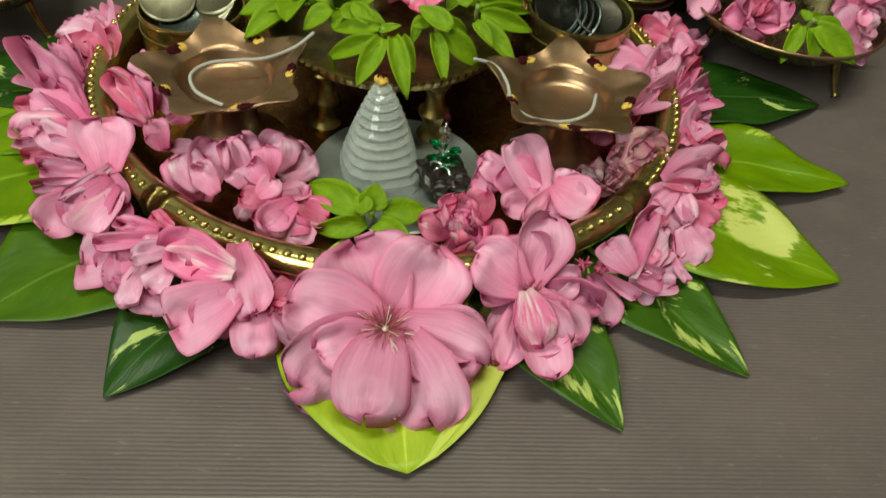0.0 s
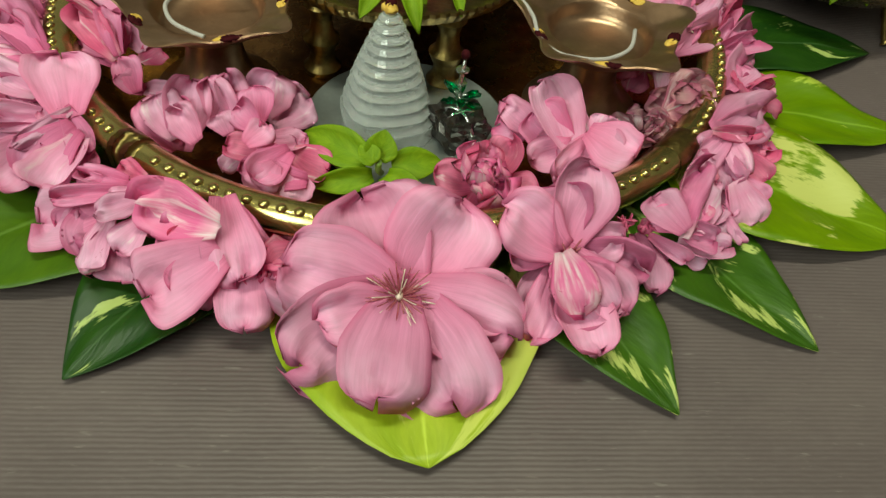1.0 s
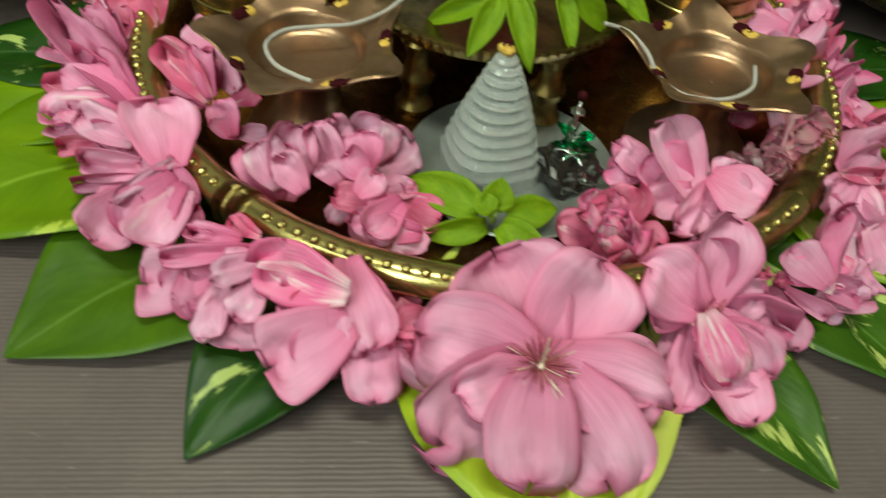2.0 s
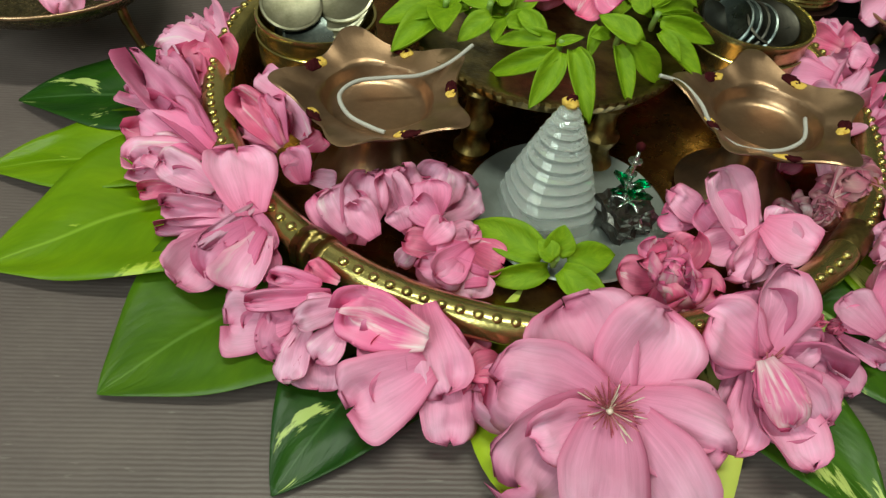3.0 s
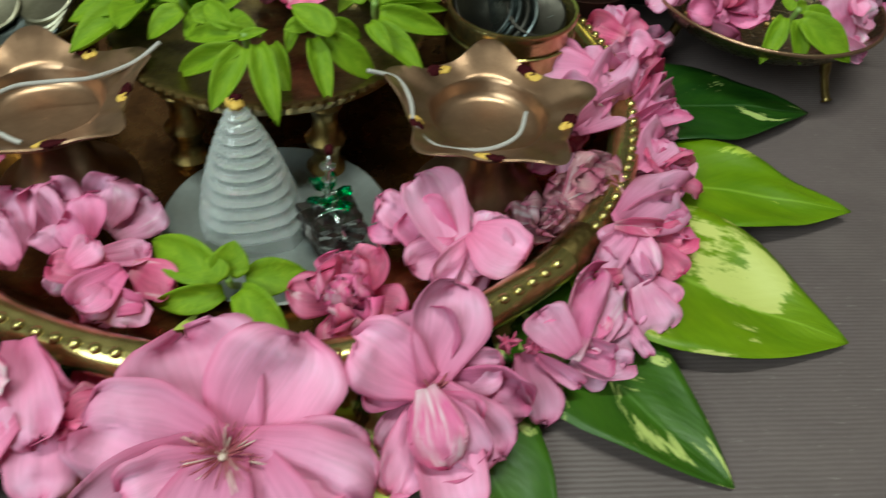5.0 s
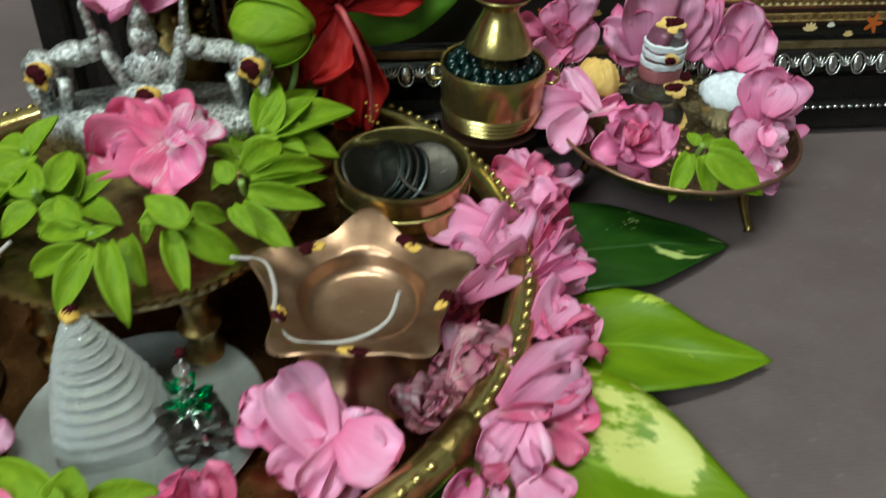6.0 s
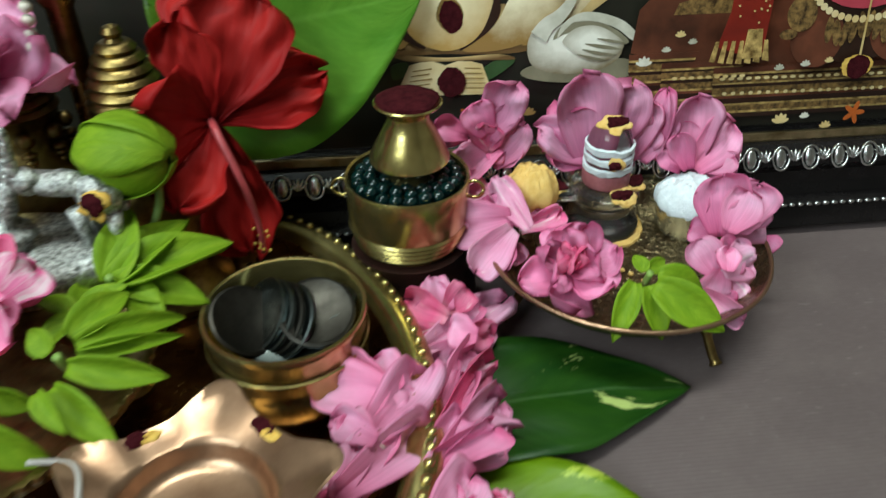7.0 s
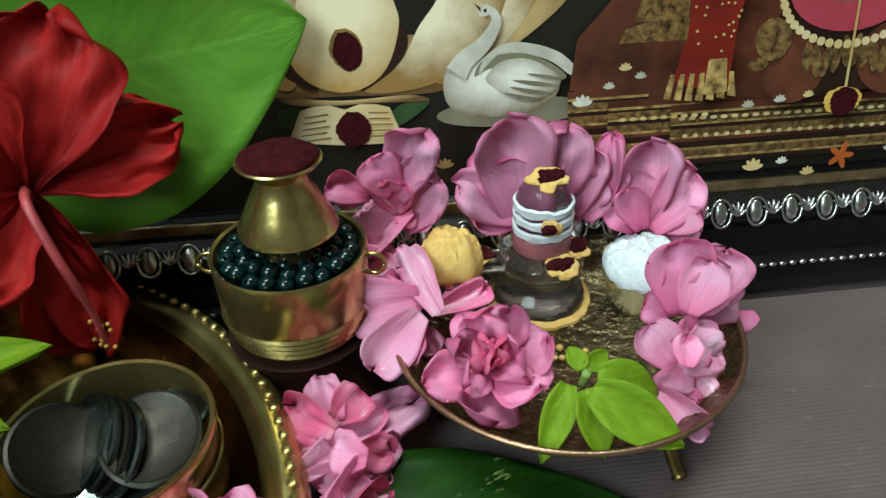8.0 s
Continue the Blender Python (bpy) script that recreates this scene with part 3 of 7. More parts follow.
# ---- the table and its mat ----
def table():
    ob = thing("table", "low wooden table against the wall, covered by a mat", "table", pose(0.05, 0.2, FLOOR_Z))
    bm = bmesh.new()
    box(bm, (1.7, 0.75, 0.03), pose(0, 0, 0.73), 0.004)
    part("tabletop", bm, WOOD_DARK, ob)
    for sx in (-1, 1):
        for sy in (-1, 1):
            bm = bmesh.new()
            box(bm, (0.06, 0.06, 0.715), pose(0.78 * sx, 0.31 * sy, 0.3575), 0.004)
            part("leg", bm, WOOD_DARK, ob)


table()


def mat():
    """One sheet, laid on the table, rounded over the front edge and hanging a little."""
    prof = [(0.56, 0.0)] + [(-0.187 + 0.02 * k, 0.0) for k in range(36, -1, -1)]
    prof += [(-0.187 - 0.008 * math.sin(a), -0.008 + 0.008 * math.cos(a)) for a in (0.3, 0.6, 0.9, 1.2, 1.57)] + [(-0.195, -0.06)]
    xs = [-0.9 + 0.1 * k for k in range(20)]
    verts = [(x, y, z + (0.0006 * noise.noise((x * 7, y * 7, 0)) - 0.0006 if z == 0 else 0.0)) for y, z in prof for x in xs]
    n = len(xs)
    top = len(verts)
    verts += [(x, y + (0.001 if z < 0 else 0), z - 0.0012) for (x, y, z) in verts]
    faces = []
    for i in range(len(prof) - 1):
        for k in range(n - 1):
            a, b, c, d = i * n + k, (i + 1) * n + k, (i + 1) * n + k + 1, i * n + k + 1
            faces += [(a, b, c, d), (top + d, top + c, top + b, top + a)]
    ob = new("table_mat", mesh_of("table_mat", verts, faces, MAT_CLOTH))
    tagged(ob, "ribbed mauve table mat with a white glint strip on its front edge", "mat")
    # white strip stands in for the glint on the rounded edge
    part("edge_binding", tube("edge_binding", [(-0.9, -0.1955, -0.012), (1.0, -0.1955, -0.012)], 0.0022, 8), GLINT_HOUSING_WHITE, ob, "white glint strip along the edge")


mat()


# ---- brass tray ----
def tray():
    ob = thing("brass_tray", "round brass tray with a rolled beaded rim and coppery inside", "tray", pose(0, 0, 0.0035))
    prof = [(0.0, 0.0), (0.104, 0.0), (0.110, 0.002), (0.1175, 0.0072), (0.1228, 0.0102), (0.1248, 0.0130), (0.1252, 0.0155), (0.1243, 0.0178), (0.1223, 0.0195), (0.1198, 0.0200), (0.1172, 0.0194), (0.1152, 0.0176), (0.1142, 0.015)]
    part("rim", lathe("rim", prof, 128, BRASS), None, ob)
    part("well", lathe("well", [(0.1142, 0.015), (0.1095, 0.0075), (0.106, 0.0040), (0.100, 0.0026), (0.05, 0.0022), (0.0, 0.0022)], 96, COPPER_DARK), None, ob, "coppery brown inside")
    bm = bmesh.new()
    bmesh.ops.create_icosphere(bm, subdivisions=2, radius=1.0)
    data = bpy.data.meshes.new("bead")
    bm.to_mesh(data)
    bm.free()
    data.polygons.foreach_set("use_smooth", [True] * len(data.polygons))
    data.materials.append(BRASS)
    for k in range(150):
        a = 2 * math.pi * k / 150
        if any(abs((math.degrees(a) - at + 180) % 360 - 180) < 3.6 for at in (229.5, 318)):
            continue
        m = Matrix.Translation((0.1216 * math.cos(a), 0.1216 * math.sin(a), 0.0197)) @ Matrix.Diagonal((0.0016, 0.0016, 0.0012, 1))
        part("bead", data, None, ob, "", m)
    # soldered joints of the rolled rim
    section = [(0.1252, 0.0100), (0.1256, 0.0155), (0.1246, 0.0182), (0.1225, 0.0200), (0.1198, 0.0206), (0.1170, 0.0199), (0.1148, 0.0180), (0.1139, 0.0150)]
    for at, half in ((229.5, 2.6), (318, 3.2)):
        verts, faces, n = [], [], len(section)
        for k in range(7):
            a = radians(at + half * (k / 3 - 1) + 0.5 * math.sin(2.1 * k))
            verts += [(r * math.cos(a), r * math.sin(a), z - (0.0006 if k in (0, 6) else 0.0)) for r, z in section]
        for k in range(6):
            faces += [(k * n + j, k * n + j + 1, (k + 1) * n + j + 1, (k + 1) * n + j) for j in range(n - 1)]
        part("joint", mesh_of("joint", verts, faces, BRASS_OLD), None, ob, "dark soldered joint")


tray()
IN = 0.0058  # the height of the tray's inside


# ---- oil lamps ----
def star_bowl(a, r, z):
    """Five pinched spouts between rounded lobes."""
    k = max(0.0, (r - 0.0165) / 0.0105)
    c = math.cos(5 * a / 2) ** 2
    spike = c ** 3
    d = abs((a * 5 / (2 * math.pi) + 0.5) % 1.0 - 0.5) * 2 * math.pi / 5
    fold = 0.0005 * math.exp(-((d - 0.27) / 0.11) ** 2) - 0.0008 * math.exp(-(d / 0.10) ** 2)
    return r * (1 + k * (0.24 * spike - 0.07 * (1 - c))), z + k * (0.0022 * spike + fold - 0.0012 * (1 - c) + 0.0001 * math.sin(17 * a))


def oil_lamp(x, y, spin, wick_points, seed, label):
    ob = thing("oil_lamp", label, "oil lamp", pose(x, y, IN, 0, 0, spin), "copper oil lamps in the tray")
    ped = [(0.0, 0.0), (0.0205, 0.0), (0.0215, 0.0015), (0.020, 0.0035), (0.014, 0.007), (0.0105, 0.012), (0.0092, 0.018), (0.0098, 0.023), (0.0125, 0.0255), (0.0, 0.0265)]
    part("pedestal", lathe("pedestal", ped, 40, COPPER), None, ob)
    bowl = [(0.0, 0.0245), (0.011, 0.025), (0.0165, 0.0275), (0.0205, 0.0305), (0.0245, 0.0335), (0.0268, 0.0355), (0.0272, 0.0361), (0.0266, 0.0364), (0.0240, 0.0352), (0.0210, 0.0340), (0.0192, 0.0335), (0.0180, 0.0330), (0.0173, 0.0318), (0.0166, 0.0292), (0.0155, 0.0276), (0.0135, 0.0268), (0.008, 0.0265), (0.0, 0.0264)]
    part("bowl", lathe("bowl", bowl, 120, COPPER, star_bowl), None, ob, "star-shaped five-spouted copper bowl")
    rng = random.Random(seed)
    for k in range(5):
        a = radians(72 * k + 36 + rng.uniform(-6, 6))
        r = 0.0232
        p = (r * math.cos(a), r * math.sin(a), 0.0346)
        nrm = (-0.4 * math.cos(a), -0.4 * math.sin(a), 1)
        dab(ob, "turmeric_mark", p, (0.0026, 0.0018, 0.0008), TURMERIC, seed + k, nrm, "yellow turmeric dab")
        dab(ob, "vermilion_mark", (p[0] * 1.03 - p[1] * 0.10, p[1] * 1.03 + p[0] * 0.10, p[2] + 0.0004), (0.0034, 0.0020, 0.0009), KUMKUM, seed + k + 9, nrm, "dark red vermilion dab")
    w = new("cotton_wick", tube("cotton_wick", smooth_path(wick_points, 6), 0.0007, 8, COTTON))
    tagged(w, "thin white cotton wick lying in a copper oil lamp", "wick", "cotton wicks")
    return ob


Z = IN + 0.0325
oil_lamp(-0.0620, -0.0425, 36, [(-0.0313, -0.0221, 0.0460), (-0.0388, -0.0272, 0.0420), (-0.0485, -0.0345, 0.0415), (-0.0588, -0.0362, 0.0410), (-0.0686, -0.0391, 0.0410), (-0.0736, -0.0469, 0.0410), (-0.0704, -0.0565, 0.0410), (-0.0636, -0.0620, 0.0410), (-0.0593, -0.0643, 0.0410)], 3, "copper star-shaped oil lamp on a flared foot, with a trailing wick")
oil_lamp(0.066, -0.0435, 12, [(0.0300, -0.0326, 0.0450), (0.0387, -0.0318, 0.0420), (0.0425, -0.0417, 0.0415), (0.0433, -0.0530, 0.0410), (0.0472, -0.0616, 0.0410), (0.0549, -0.0631, 0.0400), (0.0648, -0.0610, 0.0390), (0.0728, -0.0562, 0.0400), (0.0764, -0.0465, 0.0410)], 17, "copper star-shaped oil lamp with oily shine and a curled wick")


# ---- crystal cone on a silver plate ----
def crystal():
    dish = new("silver_plate", lathe("silver_plate", [(0.0, 0.0), (0.028, 0.0), (0.033, 0.0012), (0.0345, 0.0026), (0.0338, 0.0031), (0.031, 0.0022), (0.028, 0.0016), (0.0, 0.0014)], 72, SILVER_DULL))
    dish.matrix_basis = pose(0.003, -0.058, IN)
    tagged(dish, "small round dull silver plate lying in the tray", "plate")
    prof = [(0.0, 0.0), (0.0150, 0.0), (0.0150, 0.0050)]
    z, tiers = 0.0050, 11
    for k in range(tiers):
        f = k / (tiers - 1)
        r = 0.0112 * (1 - f ** 1.25) + 0.0030
        h = 0.0041 - 0.0014 * f
        prof += [(r, z), (r + 0.0007, z + 0.0004), (r * 0.95, z + h - 0.0012), (r * 0.74, z + h - 0.0007), (r * 0.74, z + h)]
        z += h
    prof += [(0.0, z + 0.001)]
    ob = thing("crystal_cone", "clear crystal stepped cone with a red and yellow tip", "crystal", pose(-0.0045, -0.0585, IN + 0.0015, 0, 0, 12))

    def square(a, r, z):
        f = max(0.0, 1 - z / 0.028)
        k = (abs(math.cos(a)) ** 5 + abs(math.sin(a)) ** 5) ** (-1 / 5)
        return r * (1 + f * 0.85 * (k - 1)), z
    part("cone", lathe("cone", prof, 20, CRYSTAL, square, False), None, ob)
    dab(ob, "turmeric_mark", (0, -0.0003, z + 0.0009), (0.0024, 0.0024, 0.0014), TURMERIC, 5)
    dab(ob, "vermilion_mark", (0, 0.0004, z + 0.0021), (0.0019, 0.0016, 0.0009), KUMKUM, 6)


crystal()


def gem_tree():
    ob = thing("gem_tree", "tiny silver tree with green gem leaves on a dark stone base", "ornament", pose(0.0195, -0.0655, IN + 0.0015))
    bm = bmesh.new()
    bmesh.ops.create_cube(bm, size=1.0, matrix=pose(0, 0, 0.0058, 0, 0, 28) @ Matrix.Diagonal((0.0150, 0.0135, 0.0116, 1)))
    bmesh.ops.subdivide_edges(bm, edges=list(bm.edges), cuts=5, use_grid_fill=True)
    for v in bm.verts:
        v.co += (v.co - Vector((0, 0, 0.005))).normalized() * 0.0030 * noise.noise(v.co * 330)
        v.co.z = max(0.0, v.co.z)
    part("base", bm, STONE, ob, "rough dark stone base")
    part("trunk", tube("trunk", smooth_path([(0.0, 0, 0.008), (-0.001, 0.002, 0.016), (0.0, 0.004, 0.029)], 4), [0.0008] * 8 + [0.0005], 7), SILVER, ob)
    for z, r in ((0.0205, 0.0019), (0.0255, 0.0022)):
        part("disc", lathe("disc", [(0, -0.0004), (r, -0.0003), (r, 0.0003), (0, 0.0004)], 14, SILVER), None, ob, "", pose(-0.0005, 0.0033, z))
    bm = bmesh.new()
    ball(bm, (0, 0.0043, 0.0305), (0.0015, 0.0015, 0.0017))
    part("tip", bm, KUMKUM, ob, "maroon tip")
    rng = random.Random(4)
    for k in range(11):
        a = 360 * k / 11 + rng.uniform(-12, 12)
        lift = rng.uniform(5, 60)
        ln = rng.uniform(0.006, 0.009)
        bm = bmesh.new()
        made = bmesh.ops.create_icosphere(bm, subdivisions=1, radius=1.0, matrix=Matrix.Translation((ln * 0.65, 0, 0)) @ Matrix.Diagonal((ln * 0.42, 0.0016, 0.0009, 1)))
        m = pose(-0.0007, 0.002, 0.0165 - 0.0012 * (k % 4), 0, 0, a) @ pose(0, 0, 0, 0, -lift, 0)
        leaf = part("gem_leaf", bm, GEM, ob, "faceted green gem leaf", m)
        part("wire", tube("wire", [(0, 0, 0), (ln * 0.4, 0, 0.0003)], 0.00035, 5), SILVER, leaf)
    for k in range(5):
        a = 1.3 * k
        part("root", tube("root", smooth_path([(0, 0, 0.0115), (0.004 * math.cos(a), 0.004 * math.sin(a), 0.0118), (0.009 * math.cos(a), 0.008 * math.sin(a), 0.007)], 4), 0.0007, 6), SILVER, ob)


gem_tree()


# ---- round stool in the middle of the tray ----
STOOL = 0.0415


def stool():
    ob = thing("brass_stool", "round aged brass stool with an engraved edge and turned legs", "stool", pose(-0.002, 0.004, IN))
    top = STOOL - IN
    prof = [(0.0, top - 0.006), (0.045, top - 0.006), (0.0485, top - 0.0052), (0.050, top - 0.003), (0.051, top - 0.0012), (0.0506, top - 0.0002), (0.0488, top), (0.047, top - 0.0008), (0.0, top - 0.0008)]

    def notch(a, r, z):
        return (r + 0.0004 * math.cos(90 * a), z) if r > 0.049 else (r, z)
    part("top", lathe("top", prof, 360, BRASS_OLD, notch), None, ob, "engraved round top")
    leg = lathe("leg", [(0.0, 0.0), (0.0065, 0.0), (0.0068, 0.002), (0.005, 0.004), (0.0042, 0.008), (0.0062, 0.012), (0.0066, 0.0135), (0.0045, 0.0155), (0.0036, 0.021), (0.0046, 0.0245), (0.006, 0.0265), (0.0045, 0.0285), (0.0055, top - 0.0058), (0.0, top - 0.0058)], 24, BRASS_OLD)
    for a in (-130, -62, 35, 145):
        part("leg", leg, None, ob, "", pose(0.040 * math.cos(radians(a)), 0.040 * math.sin(radians(a)), 0))


stool()


# ---- coin cups ----
COIN = lathe("coin", [(0.0, 0.0), (0.0106, 0.0), (0.0112, 0.0003), (0.0113, 0.0009), (0.0112, 0.0015), (0.0104, 0.0018), (0.0099, 0.0015), (0.0, 0.0015)], 40, STEEL)
COIN_OLD = COIN.copy()
COIN_OLD.materials.clear()
COIN_OLD.materials.append(STEEL_OLD)
COIN_PALE = COIN.copy()
COIN_PALE.materials.clear()
COIN_PALE.materials.append(NICKEL)


def coin_cup(x, y, wide, tall, pale, coins, label):
    ob = thing("brass_cup", label, "cup", pose(x, y, IN) @ Matrix.Diagonal((wide, wide, tall, 1)), "brass cups of coins in the tray")
    prof = [(0.0, 0.0), (0.012, 0.0), (0.0165, 0.0015), (0.0205, 0.0055), (0.0225, 0.0105), (0.0228, 0.0150), (0.0222, 0.0165), (0.0224, 0.0172), (0.0226, 0.0255), (0.0229, 0.0262), (0.0233, 0.0285), (0.0230, 0.0292), (0.0220, 0.0290), (0.0214, 0.0262), (0.0212, 0.0150), (0.0190, 0.0070), (0.012, 0.0032), (0.0, 0.003)]
    part("bowl", lathe("bowl", prof, 72, BRASS), None, ob)
    part("ring", lathe("ring", [(0.0229, 0.0206), (0.0234, 0.0209), (0.0234, 0.0214), (0.0229, 0.0217)], 72, BRASS), None, ob)
    for cx, cy, cz, nx, ny, nz, old in coins:
        c = new("coin", (COIN_PALE if pale else COIN_OLD) if old else COIN)
        c.matrix_basis = facing((x + cx, y + cy, IN + cz), (nx, ny, nz))
        tagged(c, "worn grey coin in a brass cup" if old else "dark steel coin in a brass cup", "coin", "coins in the brass cups")


coin_cup(0.0818, 0.0210, 1.02, 1.17, False, [(0.0, 0.0, 0.010, 0.1, 0, 1, 0), (0.004, 0.003, 0.015, -0.1, 0.1, 1, 0), (-0.004, 0.0, 0.019, 0.1, -0.1, 1, 1), (0.001, -0.0095, 0.0200, 0, -0.25, 0.95, 0),
                        (0.0090, 0.0005, 0.0300, 0.05, -0.40, 0.9, 1), (-0.0120, 0.0020, 0.0275, 0.50, -0.35, 0.8, 1), (-0.0065, 0.0055, 0.0265, -0.70, -0.30, 0.60, 0), (-0.0040, 0.0040, 0.0268, -0.70, -0.32, 0.60, 0), (-0.0015, 0.0025, 0.0270, -0.68, -0.35, 0.62, 1), (0.0010, 0.0010, 0.0272, -0.64, -0.36, 0.64, 0), (0.0100, 0.0080, 0.0270, -0.2, 0.1, 1, 0)],
         "round brass cup filled with loose steel coins")
coin_cup(-0.086, 0.013, 0.96, 1.0, True, [(0.0, 0.0, 0.008, 0.1, 0, 1, 1), (0.005, 0.003, 0.013, 0, 0.1, 1, 1), (-0.005, 0.003, 0.017, 0.1, 0, 1, 0), (0.002, -0.006, 0.0205, 0, -0.1, 1, 0), (0.0, 0.007, 0.0235, 0, -0.25, 1, 1), (-0.0095, 0.006, 0.0280, 0.1, -0.3, 1, 1),
                         (-0.0085, -0.003, 0.0325, 0.1, -0.45, 0.9, 1), (0.0070, -0.004, 0.0275, -0.35, -0.45, 0.85, 0), (0.0085, -0.002, 0.0297, -0.35, -0.45, 0.85, 1), (0.0098, 0.000, 0.0319, -0.33, -0.45, 0.85, 1), (0.0110, 0.002, 0.0340, -0.30, -0.42, 0.87, 1), (0.000, -0.0105, 0.0255, 0.1, -0.35, 0.95, 0)],
         "round brass cup heaped with worn grey coins")


# ---- leaves fanned out round the tray ----
heart_leaf("money_plant_leaf", "broad yellow-green leaf under the large flower", (-0.003, -0.098, 0.0035), (0.008, -0.1825, 0.004), 0.077, LEAF_GOLD, 1, 0.05, 0.0, 0.025, peak=0.97, full=0.60)
heart_leaf("money_plant_leaf", "dark green leaf with cream flecks pointing forward", (-0.050, -0.104, 0.0035), (-0.0825, -0.159, 0.002), 0.044, LEAF_DARK_FEW, 2, 0.14, 0.02)
heart_leaf("money_plant_leaf", "plain dark green broad leaf", (-0.074, -0.080, 0.003), (-0.132, -0.131, 0.002), 0.074, LEAF_DARK, 3, 0.10, 0.02)
heart_leaf("money_plant_leaf", "large lime green leaf with a cream edge", (-0.106, -0.050, 0.0045), (-0.178, -0.088, 0.003), 0.072, LEAF_LIME, 4, 0.10, 0.02)
heart_leaf("money_plant_leaf", "lime green leaf with pale flecks", (-0.122, -0.030, 0.003), (-0.193, -0.043, 0.002), 0.045, LEAF_LIME, 5, 0.12, 0.02)
heart_leaf("money_plant_leaf", "dark green leaf with a few flecks", (-0.126, 0.004, 0.004), (-0.195, -0.005, 0.002), 0.056, LEAF_DARK_FEW, 6, 0.10, 0.03)
heart_leaf("money_plant_leaf", "dark green leaf flecked with yellow", (0.038, -0.107, 0.0035), (0.0735, -0.1665, 0.002), 0.042, LEAF_DARK_VAR, 7, 0.14, 0.015)
heart_leaf("money_plant_leaf", "dark green leaf with large cream flecks", (0.075, -0.092, 0.003), (0.1215, -0.1445, 0.001), 0.043, LEAF_DARK_VAR, 8, 0.12, 0.02)
heart_leaf("money_plant_leaf", "lime leaf half covered by cream marbling", (0.102, -0.068, 0.0045), (0.1705, -0.1015, 0.002), 0.062, LEAF_MARBLE, 9, 0.10, 0.02)
heart_leaf("money_plant_leaf", "plain lime green pointed leaf", (0.122, -0.030, 0.003), (0.195, -0.0490, 0.004), 0.047, LEAF_LIME, 10, 0.12, 0.02)
heart_leaf("money_plant_leaf", "dark green leaf with one cream streak", (0.128, 0.010, 0.004), (0.206, 0.010, 0.002), 0.050, LEAF_DARK_FEW, 11, 0.12, 0.03)


# ---- flowers leaning on the outside of the rim ----
large_flower = laid_flower("large open pink flower with a feathery cream heart, on a leaf", FLOWER_GROUP, [
    ((0.6, -139, 17), (-12.1, -119.5, 33), 26.8, 1, "round", 5, PINK),
    ((-2.5, -142.4, 19), (-30.4, -137.6, 26), 24.1, -5, "round", 0, PINK),
    ((-5.4, -142, 15), (-34.6, -136.5, 18), 16.9, 12, "round", 0, PINK),
    ((-3.1, -141.6, 16), (-27.4, -161.2, 13), 26.6, -15, "round", 3, PINK),
    ((-0.7, -144.5, 19), (-7.4, -170.9, 13), 21.5, 8, "round", 0, PINK),
    ((1.6, -141.8, 15), (12.1, -171.2, 10), 27, 10, "round", 3, PINK),
    ((1.5, -142.3, 18), (29.2, -154.1, 15), 22.3, -9, "round", 3, PINK),
    ((2.8, -138.7, 15), (30.2, -144.2, 17), 16.3, -14, "round", 4, PINK),
    ((1.3, -139.3, 18), (15.2, -121.6, 34), 27.2, 10, "round", 1, PINK),
    ((-3.1, -143.8, 18), (-20.8, -152, 18), 14.5, -12, "round", 1, PINK),
], heart=0, name="large_pink_flower")
laid_flower("open pink flower with separate rounded petals", FLOWER_GROUP, [
    ((43.7, -126.1, 20), (26.9, -121.6, 31), 17.3, -2, "round", 1, PINK),
    ((45.5, -125, 21), (50.4, -107.1, 35), 17.3, 13, "fold", 1, PINK),
    ((43.5, -125.4, 12), (35.3, -148.3, 8), 9.8, -8, "round", 2, PINK),
    ((47.6, -131.2, 12), (51.1, -154.2, 8), 15.1, 3, "fold", 2, PINK),
    ((43.9, -129.3, 21), (47.8, -145.9, 18), 11.3, 9, "crisp", 4, PINK_WHITE),
    ((45.9, -127.6, 19), (62.5, -142, 13), 14.5, -11, "round", 4, PINK),
    ((47.6, -123.9, 17), (70.4, -127.7, 13), 14, 11, "crisp", 3, PINK_ROSE),
    ((49.4, -123, 18), (63.5, -122, 19), 11.5, 5, "round", 2, PINK),
    ((45, -130.8, 20), (55.2, -145.6, 15), 12.8, 10, "crisp", 1, PINK),
], heart=0.006)
laid_flower("large half-open pink flower with one white-streaked petal", FLOWER_GROUP, [
    ((-48.5, -128.4, 28), (-68.3, -117, 24), 14.7, -8, "crisp", 1, PINK_WHITE),
    ((-47.7, -133.6, 22), (-66.1, -141.3, 13), 19.3, 7, "round", 5, PINK),
    ((-47.3, -119.3, 27), (-42.1, -140.1, 18), 14.6, -11, "crisp", 5, PINK),
    ((-40.7, -131.8, 18), (-40.9, -148, 9), 13.9, -6, "round", 0, PINK),
    ((-43.4, -120, 20), (-36.5, -135.2, 12), 8, 1, "fold", 0, PINK_DEEP),
    ((-39.2, -112.2, 13), (-30.7, -123.4, 12), 10.8, 4, "round", 0, PINK_DEEP),
    ((-51.6, -123.4, 18), (-61, -125.2, 17), 7.1, 2, "fold", 4, PINK_DEEP),
], heart=0)
